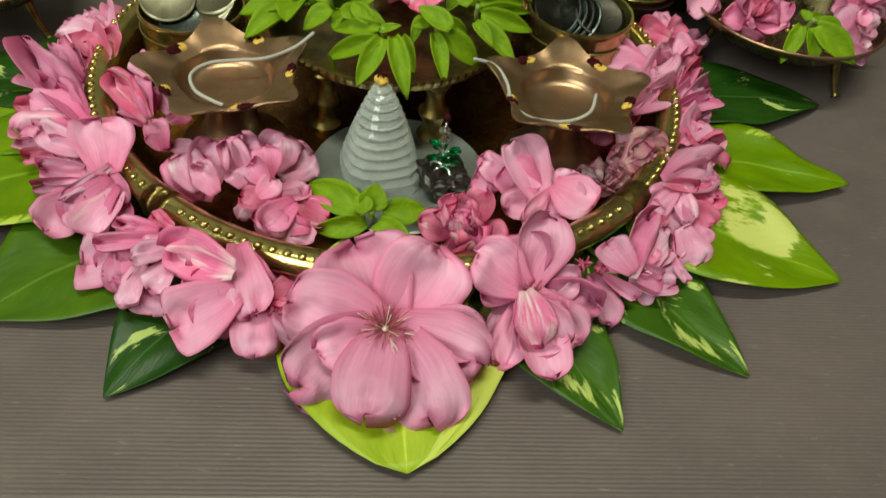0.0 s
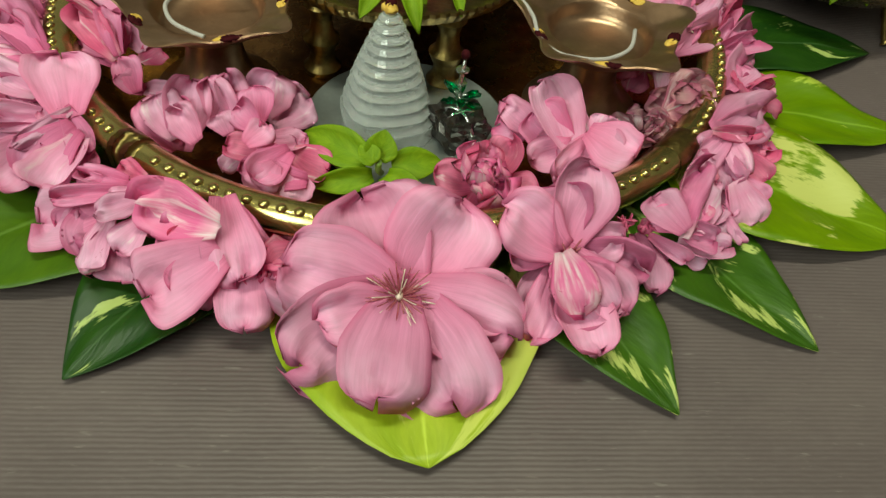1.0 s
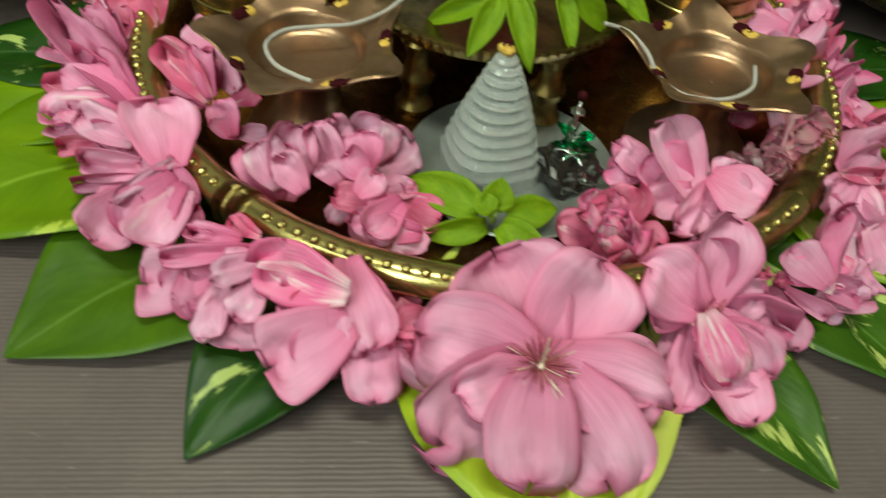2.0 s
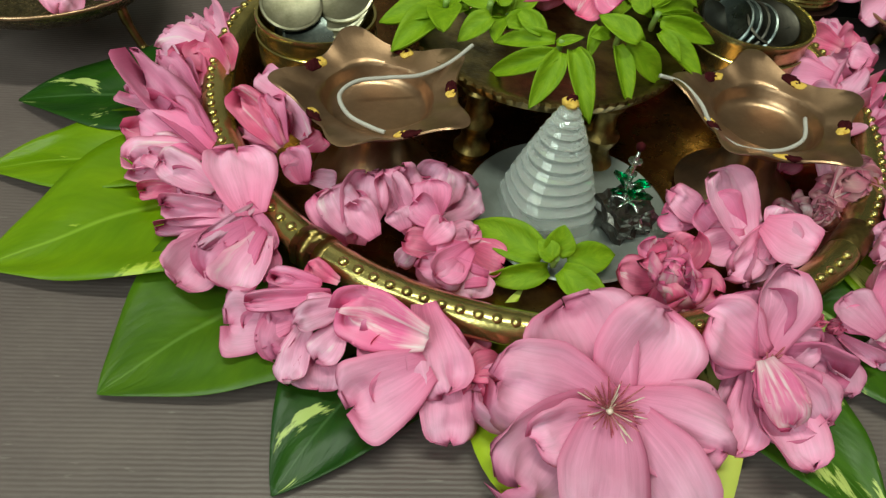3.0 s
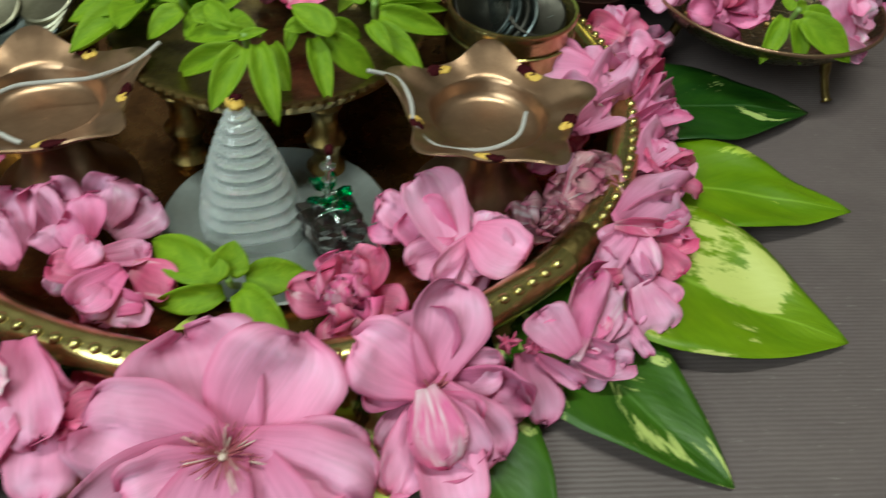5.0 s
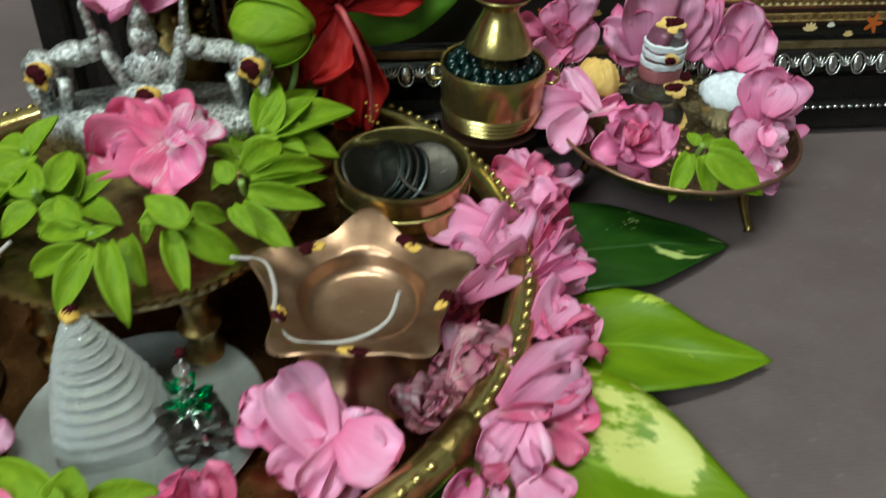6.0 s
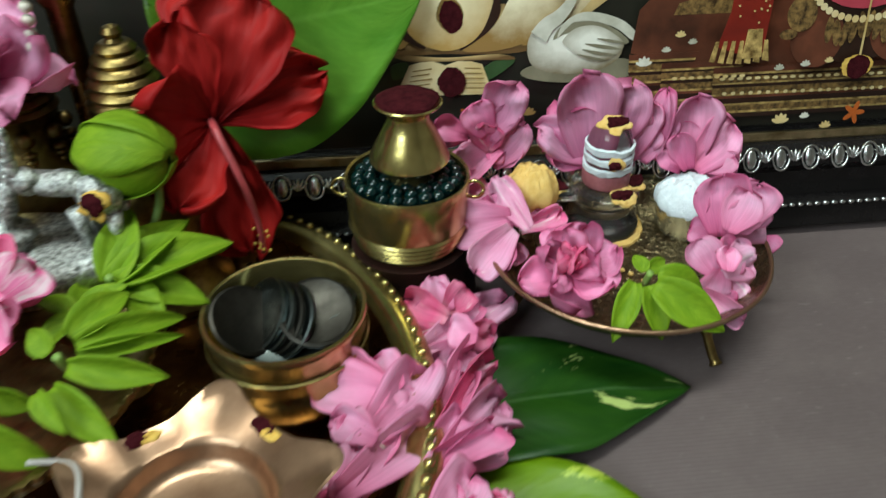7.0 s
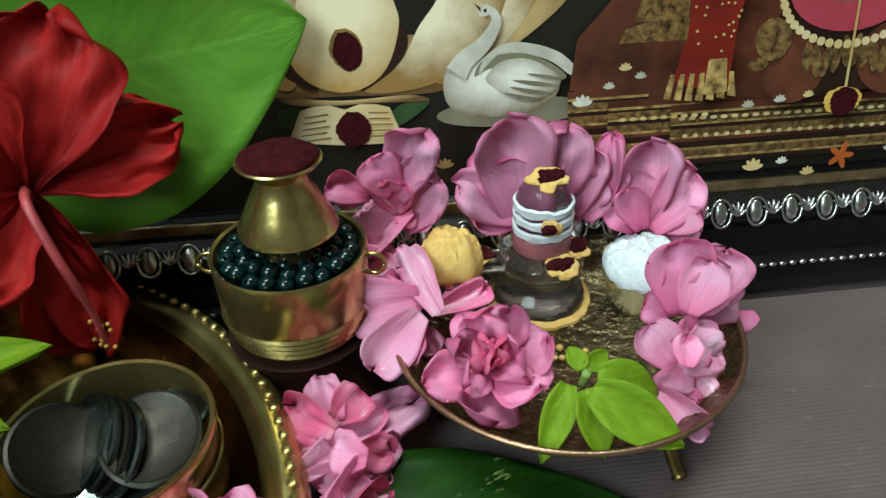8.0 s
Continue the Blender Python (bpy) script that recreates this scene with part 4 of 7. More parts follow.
laid_flower("ruffled pale pink flower against the tray rim", FLOWER_GROUP, [
    ((-120.9, 7.9, 16), (-150.1, 18.7, 12), 18.9, -8, "round", 0, PINK_PALE),
    ((-120.4, 6.6, 19), (-139.5, 35.2, 20), 20.3, -4, "round", 5, PINK_PALE),
    ((-120.1, 13.8, 18), (-124, 42.8, 18), 17.4, 13, "round", 4, PINK),
    ((-116.3, -10.7, 23), (-126.1, 3.8, 23), 12.4, -12, "fold", 2, PINK_DEEP),
    ((-124.1, 5.6, 15), (-147, 31.3, 15), 16.4, -5, "round", 3, PINK),
], heart=0)
laid_flower("deep rose half-open flower on its side", FLOWER_GROUP, [
    ((-116.2, -48.4, 21), (-145.5, -9.5, 23), 14.6, 10, "round", 3, PINK_ROSE),
    ((-122.7, -24, 18), (-136.4, 3.3, 20), 15.9, 4, "round", 0, PINK_DEEP),
    ((-125.3, -21.8, 19), (-138.4, -5.5, 21), 9.7, 7, "fold", 2, PINK_ROSE),
    ((-133.4, -22.9, 15), (-154, -11.8, 13), 7.6, -6, "round", 5, PINK),
    ((-117.1, -50.7, 20), (-143.4, -30.6, 17), 16.6, 15, "round", 0, PINK_ROSE),
    ((-126.4, -36.9, 14), (-148.3, -31.6, 11), 10.6, 8, "round", 0, PINK_DEEP),
    ((-125.1, -15.2, 20), (-129.3, -1.2, 21), 9.2, -6, "round", 2, PINK_DEEP),
], heart=0)
laid_flower("pale pink flower folded against the rim", FLOWER_GROUP, [
    ((-120.6, -47, 17), (-142.6, -49.6, 14), 11.1, 11, "crisp", 4, PINK_PALE),
    ((-110.4, -71.1, 23), (-128.5, -58.3, 21), 10.6, 11, "round", 3, PINK_PALE),
    ((-127.2, -58.6, 15), (-140.6, -53.7, 13), 7.6, 11, "round", 5, PINK),
    ((-123.3, -62.3, 14), (-136.2, -62.7, 12), 5.8, -6, "round", 5, PINK_DEEP),
    ((-117.3, -57.6, 19), (-133.7, -51.4, 18), 6.3, -14, "fold", 1, PINK),
], heart=0)
laid_flower("open pink flower with spoon-shaped petals by the rim", FLOWER_GROUP, [
    ((-101, -79.3, 19), (-128.6, -71.6, 14), 9.2, -9, "round", 4, PINK),
    ((-107.5, -78.2, 15), (-128.3, -79.1, 12), 5.6, -12, "round", 5, PINK_ROSE),
    ((-108, -83.9, 14), (-117.9, -97.2, 8), 15.7, -3, "fold", 4, PINK),
    ((-95.4, -87.1, 22), (-108.1, -99.9, 15), 16.1, 9, "round", 4, PINK_ROSE),
    ((-97.2, -82.4, 25), (-110.5, -93.7, 20), 5, -9, "round", 1, PINK_PALE),
    ((-98.1, -82, 22), (-106.3, -79.5, 22), 5.9, 13, "fold", 1, PINK),
], heart=0.005)
laid_flower("ruffled pink double flower on a dark leaf", FLOWER_GROUP, [
    ((-93.1, -89.6, 20), (-97.9, -105.3, 13), 14.1, 14, "fold", 5, PINK_PALE),
    ((-84.1, -114.4, 16), (-102, -113, 10), 17, 13, "round", 5, PINK),
    ((-73.8, -110.8, 22), (-95.4, -112.5, 19), 5.8, 4, "round", 2, PINK_ROSE),
    ((-75.8, -108.1, 23), (-89.1, -104.1, 22), 5.9, 12, "crisp", 3, PINK_ROSE),
    ((-70.8, -106.5, 23), (-79.6, -99.6, 22), 5.6, -11, "round", 3, PINK_DEEP),
    ((-69.2, -116, 24), (-81, -121, 22), 7.8, 13, "crisp", 0, PINK_PALE),
    ((-68.4, -120.6, 20), (-74.9, -128.6, 17), 8.9, 15, "round", 4, PINK_PALE),
    ((-78.5, -119.7, 18), (-82.9, -132.9, 12), 9.2, 15, "crisp", 5, PINK_PALE),
    ((-74.7, -125.2, 15), (-74.8, -133, 9), 13.2, -1, "round", 2, PINK),
    ((-84.6, -106.5, 17), (-85.9, -124.8, 14), 10.9, 12, "round", 4, PINK_ROSE),
    ((-68.2, -110.9, 17), (-65.4, -119.5, 13), 9.2, 0, "round", 4, PINK),
], heart=0)
laid_flower("rounded cupped pink petal leaning over the rim", FLOWER_GROUP, [
    ((-97.2, -82.4, 25), (-102.9, -61.5, 32), 19.1, 8, "round", 2, PINK),
    ((-98.2, -81.6, 25), (-90.5, -92.7, 18), 7.7, -10, "round", 4, PINK_ROSE),
], heart=0, name="pink_petal", category="petal")
# deep rose petals stand in for the shade this flower lies in
laid_flower("ruffled pink flower beside the small plate", FLOWER_GROUP, [
    ((129.1, 31.7, 22), (116.9, 41.1, 23), 10.6, -5, "round", 5, PINK_DEEP),
    ((130.5, 35.3, 22), (126.3, 45.8, 28), 9, 9, "round", 3, PINK),
    ((130.5, 35.3, 22), (136.8, 41.5, 25), 10.4, 13, "fold", 3, PINK_DEEP),
    ((137.3, 19.8, 24), (129.3, 23.5, 24), 9.9, -1, "round", 1, PINK),
    ((135.1, 25.3, 20), (143.5, 26.5, 16), 10.1, 7, "crisp", 3, PINK_DEEP),
    ((125.4, 28.5, 20), (118.5, 29.4, 18), 7.6, -3, "round", 3, PINK_DEEP),
    ((130.1, 22.5, 18), (125.2, 20, 14), 9.6, -11, "round", 5, PINK),
], heart=0, facing_to=(-0.1, -0.8, 0.6))
laid_flower("folded pink flower against the rim", FLOWER_GROUP, [
    ((124, 23.6, 18), (152.1, 47.7, 14), 12.6, -5, "round", 3, PINK_PALE),
    ((131.1, 20.8, 15), (146.7, 33.3, 13), 8.1, 6, "round", 2, PINK),
    ((124.3, -2.7, 18), (137.3, 21, 18), 10.9, 15, "round", 5, PINK),
    ((122.1, -14.3, 20), (144.3, 14.6, 18), 11.7, 15, "round", 3, PINK_DEEP),
    ((122.1, -24.1, 20), (144.9, 2.3, 14), 13, -4, "round", 2, PINK),
    ((124.2, -17.1, 15), (145.5, -6, 10), 10.6, 8, "round", 0, PINK),
    ((118.2, -23.4, 21), (136.3, -9.7, 17), 8.3, 15, "fold", 3, PINK_ROSE),
], heart=0)
laid_flower("open pink flower lying across the tray rim", FLOWER_GROUP, [
    ((108.9, -3.4, 28), (87.9, 3.1, 26), 14.8, 6, "crisp", 0, PINK),
    ((104.9, -19, 28), (122.3, 5.5, 26), 14.2, -12, "crisp", 0, PINK),
    ((105.2, -22.6, 31), (94.8, -14.4, 31), 8, 11, "crisp", 2, PINK),
    ((98.2, -32.7, 26), (120.3, -14.1, 25), 12.3, 2, "round", 5, PINK),
    ((95.8, -33.8, 25), (103.1, -18.4, 28), 8.4, 1, "round", 0, PINK),
    ((111.8, -1.7, 26), (106.2, 10.4, 28), 12.5, -15, "round", 2, PINK),
], heart=0.005)
laid_flower("pink flower with a broad round petal against the rim", FLOWER_GROUP, [
    ((117.6, -44.4, 20), (131.1, -26, 19), 13.1, -6, "round", 5, PINK),
    ((118.7, -42.2, 16), (133.8, -36.4, 14), 5.2, -15, "crisp", 4, PINK_DEEP),
    ((126.2, -52, 12), (139.3, -29.4, 14), 10.4, -10, "round", 1, PINK_PALE),
    ((104.2, -73.9, 22), (130.7, -51, 15), 19, -13, "round", 0, PINK),
    ((101, -77.2, 25), (114.3, -74.9, 22), 5.5, 8, "round", 2, PINK_DEEP),
    ((118.4, -41.2, 14), (136.8, -43, 12), 9.4, 15, "crisp", 0, PINK_ROSE),
], heart=0)
laid_flower("crumpled rose flower with darker edges", FLOWER_GROUP, [
    ((106.5, -76, 22), (94.3, -88.6, 20), 9.2, 6, "crisp", 2, PINK),
    ((107.3, -74.7, 22), (110.3, -89.4, 17), 8, 15, "round", 2, PINK_PALE),
    ((104.6, -77.4, 18), (106, -93.5, 15), 8.4, 11, "crisp", 4, PINK),
    ((115.9, -71.9, 15), (129.2, -69, 11), 10.1, -6, "crisp", 1, PINK_DEEP),
    ((115.8, -74.5, 13), (123.5, -81.8, 9), 9.1, 11, "round", 2, PINK_DEEP),
    ((120.2, -66.7, 15), (132.2, -62.2, 11), 9.4, -8, "round", 5, PINK_ROSE),
    ((101.1, -88.7, 17), (94.5, -91, 16), 6.2, -10, "round", 4, PINK_DEEP),
], heart=0)
laid_flower("pale mauve pink flower hanging from the rim", FLOWER_GROUP, [
    ((105.2, -94.7, 18), (112.3, -104.4, 9), 12.6, 0, "round", 5, PINK_PALE),
    ((99.3, -102.4, 14), (106.3, -110.8, 8), 4.4, -5, "round", 0, PINK),
    ((109.7, -88.2, 14), (115.9, -96.6, 11), 9.6, 6, "crisp", 5, PINK),
    ((107.5, -88.3, 14), (103.1, -103.7, 12), 8.2, -15, "round", 1, PINK_ROSE),
], heart=0)
laid_flower("ruffled pink flower with one pale petal", FLOWER_GROUP, [
    ((81.5, -116.8, 19), (89.5, -96.5, 26), 10.1, 4, "crisp", 2, PINK_WHITE),
    ((80.8, -117.6, 21), (73.4, -106.8, 23), 11.1, 0, "round", 5, PINK),
    ((88.9, -112.6, 17), (99.4, -95.3, 20), 9.1, 11, "round", 0, PINK_PALE),
    ((81, -111.9, 17), (93.8, -113.6, 13), 7.8, 15, "fold", 3, PINK_ROSE),
    ((83.3, -116.1, 13), (98.2, -114.1, 9), 8.2, -13, "fold", 0, PINK_PALE),
    ((94.1, -116.1, 10), (99.8, -105.9, 13), 6.3, 0, "round", 0, PINK_PALE),
    ((70.5, -113.1, 12), (75.8, -129.7, 7), 10.4, -14, "round", 4, PINK),
    ((74.1, -114.7, 14), (84.5, -119.2, 9), 4.7, 4, "fold", 4, PINK),
], heart=0)
stamens(large_flower, random.Random(8), 0.0092, 90, low=0.2, high=1.2, thick=0.020)
for n, (loc, axis, r, style, material, label) in enumerate([
        ((-0.026, -0.124, 0.010), (-0.5, -0.6, 0.5), 0.011, "bud", PINK_DEEP, "small closed rose bud"),
        ((0.0655, -0.1105, 0.0135), (0.0, -0.5, 1), 0.0040, "bud", PINK_DEEP, "small dark pink bud"),
        ((0.0715, -0.1110, 0.0125), (0.3, -0.4, 1), 0.0042, "bud", PINK_DEEP, "small dark pink bud"),
        ((0.126, -0.040, 0.009), (0.7, -0.2, 0.9), 0.013, "cup", PINK_DEEP, "rose flower tucked under the rim")]):
    flower(loc, axis, r, style, material, 40 + n, label, spin=37 * n)

# ---- flowers inside the tray ----
laid_flower("deep rose flower between rim and oil lamp", INSIDE_GROUP, [
    ((-93.5, -46.6, 21), (-107.6, -30.5, 28), 10.4, -9, "crisp", 3, PINK_DEEP),
    ((-92.1, -46.5, 22), (-98, -32.6, 30), 7.8, -5, "round", 4, PINK_ROSE),
    ((-85.8, -41.7, 21), (-95.4, -28.7, 26), 10.5, -7, "round", 4, PINK_PALE),
    ((-95.8, -45.7, 17), (-109.7, -35.9, 18), 7, 12, "round", 4, PINK_ROSE),
    ((-93.2, -29.1, 28), (-102.4, -21.3, 30), 9.3, -3, "round", 1, PINK),
    ((-85.6, -45.2, 18), (-80.4, -39.4, 18), 8.8, -4, "fold", 3, PINK_DEEP),
], heart=0)
laid_flower("dark pink bud under an oil lamp", INSIDE_GROUP, [
    ((-84.7, -60, 17), (-88, -52.3, 24), 9.7, -12, "fold", 2, PINK_ROSE),
    ((-83.1, -58.7, 16), (-90.5, -56.9, 20), 7.2, 11, "fold", 1, PINK_ROSE),
    ((-83.2, -58, 16), (-74.3, -56.8, 15), 6, 2, "fold", 2, PINK_PALE),
], heart=0)
laid_flower("half-open pink flower in the tray", INSIDE_GROUP, [
    ((-66.6, -81.3, 13), (-64.5, -66.2, 27), 12.6, 6, "fold", 1, PINK),
    ((-69.3, -81.5, 13), (-80.1, -71.6, 22), 10.5, 3, "round", 2, PINK_ROSE),
    ((-68, -81, 17), (-75.1, -72.4, 25), 12.4, 9, "round", 3, PINK_PALE),
    ((-61.7, -69.9, 13), (-59.6, -63.6, 25), 9.1, 12, "crisp", 1, PINK),
    ((-61.5, -85.2, 19), (-67.9, -77.5, 25), 9.9, -13, "crisp", 3, PINK),
], heart=0)
laid_flower("crumpled pink double flower in the tray", INSIDE_GROUP, [
    ((-50.9, -77.7, 15), (-58.4, -66.6, 28), 9.4, -10, "fold", 0, PINK),
    ((-49, -74.9, 18), (-54.4, -66.9, 31), 10.5, 14, "crisp", 0, PINK),
    ((-44.1, -69.6, 17), (-40, -62.7, 28), 14.9, -11, "crisp", 1, PINK_PALE),
    ((-39.8, -72, 16), (-28.9, -63.1, 20), 13.8, -3, "crisp", 5, PINK_PALE),
    ((-44.1, -79.1, 22), (-44.7, -70.1, 29), 11.2, -8, "round", 1, PINK_ROSE),
    ((-43.3, -84.4, 24), (-50.4, -78.1, 27), 9.1, -15, "round", 5, PINK_ROSE),
    ((-42.5, -82.5, 17), (-29, -78.4, 16), 7.3, -7, "crisp", 2, PINK),
    ((-45.5, -89.3, 22), (-39.4, -84.1, 25), 8.2, -10, "crisp", 0, PINK),
    ((-52.1, -82.8, 20), (-54.9, -79.7, 25), 7.9, -16, "crisp", 5, PINK),
], heart=0)
laid_flower("dark pink crumpled flower in the tray", INSIDE_GROUP, [
    ((-38.1, -87, 16), (-52.7, -86.5, 18), 9.2, 12, "round", 2, PINK_DEEP),
    ((-29.3, -96.9, 15), (-49.3, -92.4, 14), 10.2, -7, "round", 1, PINK_ROSE),
    ((-33.6, -90.4, 20), (-43.3, -98.6, 16), 10.1, -3, "fold", 0, PINK_ROSE),
    ((-32.6, -84, 14), (-21.8, -88.9, 12), 10.5, -5, "round", 0, PINK_DEEP),
    ((-37, -95.2, 19), (-41.8, -99.8, 14), 8.9, -4, "round", 0, PINK),
    ((-31.4, -94.7, 16), (-31.9, -100.9, 10), 11.4, -6, "round", 0, PINK_PALE),
    ((-48.7, -83.8, 13), (-53.8, -90.3, 12), 6, 13, "round", 2, PINK_PALE),
], heart=0)
laid_flower("pale pink flower with one broad petal", INSIDE_GROUP, [
    ((54.9, -79.8, 17), (43.7, -62.5, 29), 16.4, 13, "fold", 3, PINK_PALE),
    ((45, -68.7, 15), (33.7, -65.6, 24), 9.8, -4, "crisp", 1, PINK),
    ((43.3, -66.6, 13), (32.5, -69.1, 18), 11.2, 14, "crisp", 5, PINK_ROSE),
    ((54.1, -79.1, 18), (41.3, -83.4, 14), 10.8, -5, "crisp", 0, PINK),
    ((59.8, -73.6, 19), (53.2, -66.9, 22), 8.9, 3, "fold", 1, PINK_PALE),
    ((52.4, -75.1, 16), (63.4, -70.3, 18), 8.5, -14, "round", 4, PINK),
], heart=0)
laid_flower("pink flower leaning on the rim from inside", INSIDE_GROUP, [
    ((60, -78.7, 23), (72.3, -87.4, 20), 16, -13, "fold", 0, PINK),
    ((63.6, -78.2, 20), (65.8, -74.2, 27), 10, 7, "round", 1, PINK_PALE),
    ((64.9, -75.7, 20), (48.8, -91.9, 14), 10.8, 0, "round", 4, PINK),
    ((65.4, -74.4, 16), (55.3, -93.8, 11), 9.6, -14, "round", 4, PINK),
], heart=0)
laid_flower("pale wilting flower with dry edges", INSIDE_GROUP, [
    ((91.1, -61.3, 18), (101.4, -49.6, 26), 13.7, 14, "round", 2, PINK_DRY),
    ((91.4, -61.6, 20), (105.7, -56.6, 20), 10.6, 14, "crisp", 0, PINK_DRY),
    ((92.2, -53.9, 17), (95.2, -41.6, 24), 9.9, -1, "round", 5, PINK_PALE),
], heart=0)
INSIDE = [
    ((0.097, -0.054, 0.015), (0.2, -0.6, 1), 0.015, "tuft", PINK_DRY, "wilting brownish pink flower under an oil lamp"),
    ((0.084, -0.063, 0.012), (0.0, -0.6, 1), 0.011, "double", PINK_DRY, "small wilting pink flower"),
    ((0.092, -0.027, 0.014), (0.3, -0.4, 1), 0.012, "double", PINK_DEEP, "deep pink flower beside a brass cup"),
]
for n, (loc, axis, r, style, material, label) in enumerate(INSIDE):
    flower(loc, axis, r, style, material, 90 + n, label, spin=51 * n, group="pink flowers inside the tray")
flower((0.025, -0.096, 0.015), (0.05, -0.6, 1), 0.0155, "tuft", PINK_DEEP, 120, "ruffled crimson and pale pink carnation", group="pink flowers inside the tray", name="carnation", inner=PINK_WHITE)

# ---- on the stool: sprigs hanging over the edge, flower, silver figure ----
def laid_sprig(label, rows, facing_to=(0.0, -0.68, 0.73)):
    """A sprig whose leaves each run from foot to tip, in millimetres, with a width."""
    middle = sum((Vector(r[0]) for r in rows), Vector()) / len(rows) / 1000
    rng = random.Random(len(rows) + round(rows[0][2] * 10))
    ob = thing("leaf_sprig", label, "sprig", Matrix.Translation(middle), "green sprigs")
    part("stem", tube("stem", smooth_path([(0.001, 0.004, -0.006), (0, 0.001, -0.002), (0, -0.001, 0.003)], 3), 0.0011, 7), STEM, ob)
    inv = Matrix.Translation(-middle)
    for foot, tip, width in rows:
        a, b = Vector(foot) / 1000, Vector(tip) / 1000
        part("leaf", rng.choice(SPRIG_LEAVES), None, ob, "", inv @ along(a, b + (b - a) * 0.05, width / 460, rng.uniform(-14, 14), facing_to))
    return ob


def hanging_sprig(base, tips, seed, label="sprig of light green leaves hanging over the stool edge"):
    """A sprig whose leaves run from its stem to given tips, drooping over their ends."""
    base = Vector(base) - Vector((0, 0, 0.004))
    tips = [Vector(t) - Vector((0, 0, 0.0025)) for t in tips]
    rng = random.Random(seed)
    ob = thing("leaf_sprig", label, "sprig", Matrix.Translation(base), "green sprigs")
    part("stem", tube("stem", smooth_path([(0.001, 0.004, -0.005), (0, 0.001, -0.001), (0, -0.001, 0.003)], 3), 0.0011, 7), STEM, ob)
    for tip in tips:
        d = Vector(tip) - base
        x = d.normalized()
        y = Vector((rng.uniform(-0.3, 0.3), rng.uniform(-0.5, 0.0), 1.0)).cross(x).normalized()
        m = Matrix((x, y, x.cross(y))).transposed().to_4x4()
        ln = d.length * 1.06
        wide = min(1.25, max(0.80, 0.0115 / (0.46 * ln)))
        part("leaf", rng.choice(SPRIG_LEAVES), None, ob, "", Matrix.Translation(-0.0 * x) @ m @ Matrix.Diagonal((ln, ln * wide, ln, 1)))
    return ob


laid_sprig("rosette of thick yellow-green leaves lying in the tray", [
    ((-9.9, -86.3, 14.0), (-31.7, -77.3, 20.0), 11.8),
    ((-7.2, -89.3, 17.0), (-4.9, -84.9, 25.0), 10.0),
    ((-2.6, -88.2, 14.0), (13.2, -86.5, 16.0), 10.1),
    ((-8.5, -90.0, 12.0), (-27.3, -96.1, 11.0), 8.0),
    ((-4.5, -90.3, 12.0), (8.4, -104.2, 12.0), 10.0),
    ((-7.7, -91.5, 18.0), (-12.2, -88.1, 23.0), 6.7),
])
hanging_sprig((0.036, 0.024, 0.054), [(0.061, 0.023, 0.048), (0.066, 0.040, 0.058), (0.053, 0.046, 0.062), (0.039, 0.042, 0.066), (0.052, 0.012, 0.050)], 201)
laid_sprig("sprig of light green leaves hanging over the stool edge", [
    ((-6.1, -34.7, 52.0), (-29.1, -34.7, 44.0), 7.3),
    ((-5.2, -34.8, 53.0), (-13.5, -49.2, 43.0), 8.1),
    ((-1.1, -33.2, 53.0), (4.7, -52.1, 41.0), 7.6),
    ((-5.8, -27.8, 53.0), (-25.3, -23.2, 50.0), 6.5),
    ((1.9, -26.4, 49.0), (6.2, -40.2, 43.0), 7.5),
    ((-6.2, -32.0, 54.0), (1.1, -33.2, 58.0), 3.5),
    ((-9.4, -25.8, 54.0), (-17.9, -17.7, 58.0), 6.5),
])
laid_sprig("sprig of light green leaves lying over the stool edge", [
    ((-32.1, -5.0, 51.0), (-53.9, 1.4, 46.0), 9.1),
    ((-25.3, -13.6, 52.0), (-36.5, -20.0, 48.0), 8.0),
    ((-24.9, -8.5, 53.0), (-36.7, 2.6, 56.0), 10.7),
    ((-21.2, -8.3, 53.0), (-20.6, 8.6, 58.0), 8.4),
    ((-29.6, -0.5, 51.0), (-52.3, 7.7, 52.0), 5.3),
    ((-21.1, -21.4, 54.0), (-11.0, -18.1, 56.0), 6.6),
])
laid_sprig("sprig of yellowish green leaves hanging over the stool edge", [
    ((20.5, -31.0, 56.0), (8.5, -23.7, 61.0), 8.1),
    ((14.2, -29.1, 53.0), (19.3, -43.4, 42.0), 6.5),
    ((17.7, -28.1, 53.0), (34.1, -34.0, 43.0), 8.9),
    ((9.9, -19.3, 54.0), (6.0, -29.3, 50.0), 4.6),
    ((18.7, -18.1, 52.0), (28.3, -19.5, 48.0), 6.2),
    ((12.7, -23.5, 54.0), (6.6, -27.1, 55.0), 4.3),
])
laid_sprig("sprig of light green leaves at the stool edge", [
    ((33.8, -9.5, 51.0), (55.5, -10.5, 46.0), 7.8),
    ((33.8, -2.2, 51.0), (58.1, 13.3, 48.0), 7.5),
    ((32.1, -16.6, 51.0), (47.0, -28.3, 43.0), 7.9),
    ((30.5, -19.5, 53.0), (36.8, -29.6, 51.0), 5.0),
    ((32.0, 0.3, 52.0), (43.2, 16.8, 55.0), 9.3),
    ((29.5, -6.2, 53.0), (23.8, -1.7, 57.0), 6.4),
    ((33.8, -3.3, 49.0), (57.1, 5.1, 46.0), 4.8),
])
hanging_sprig((-0.040, -0.004, 0.053), [(-0.062, -0.006, 0.048), (-0.057, -0.022, 0.048), (-0.042, -0.022, 0.056), (-0.031, 0.006, 0.060)], 206)
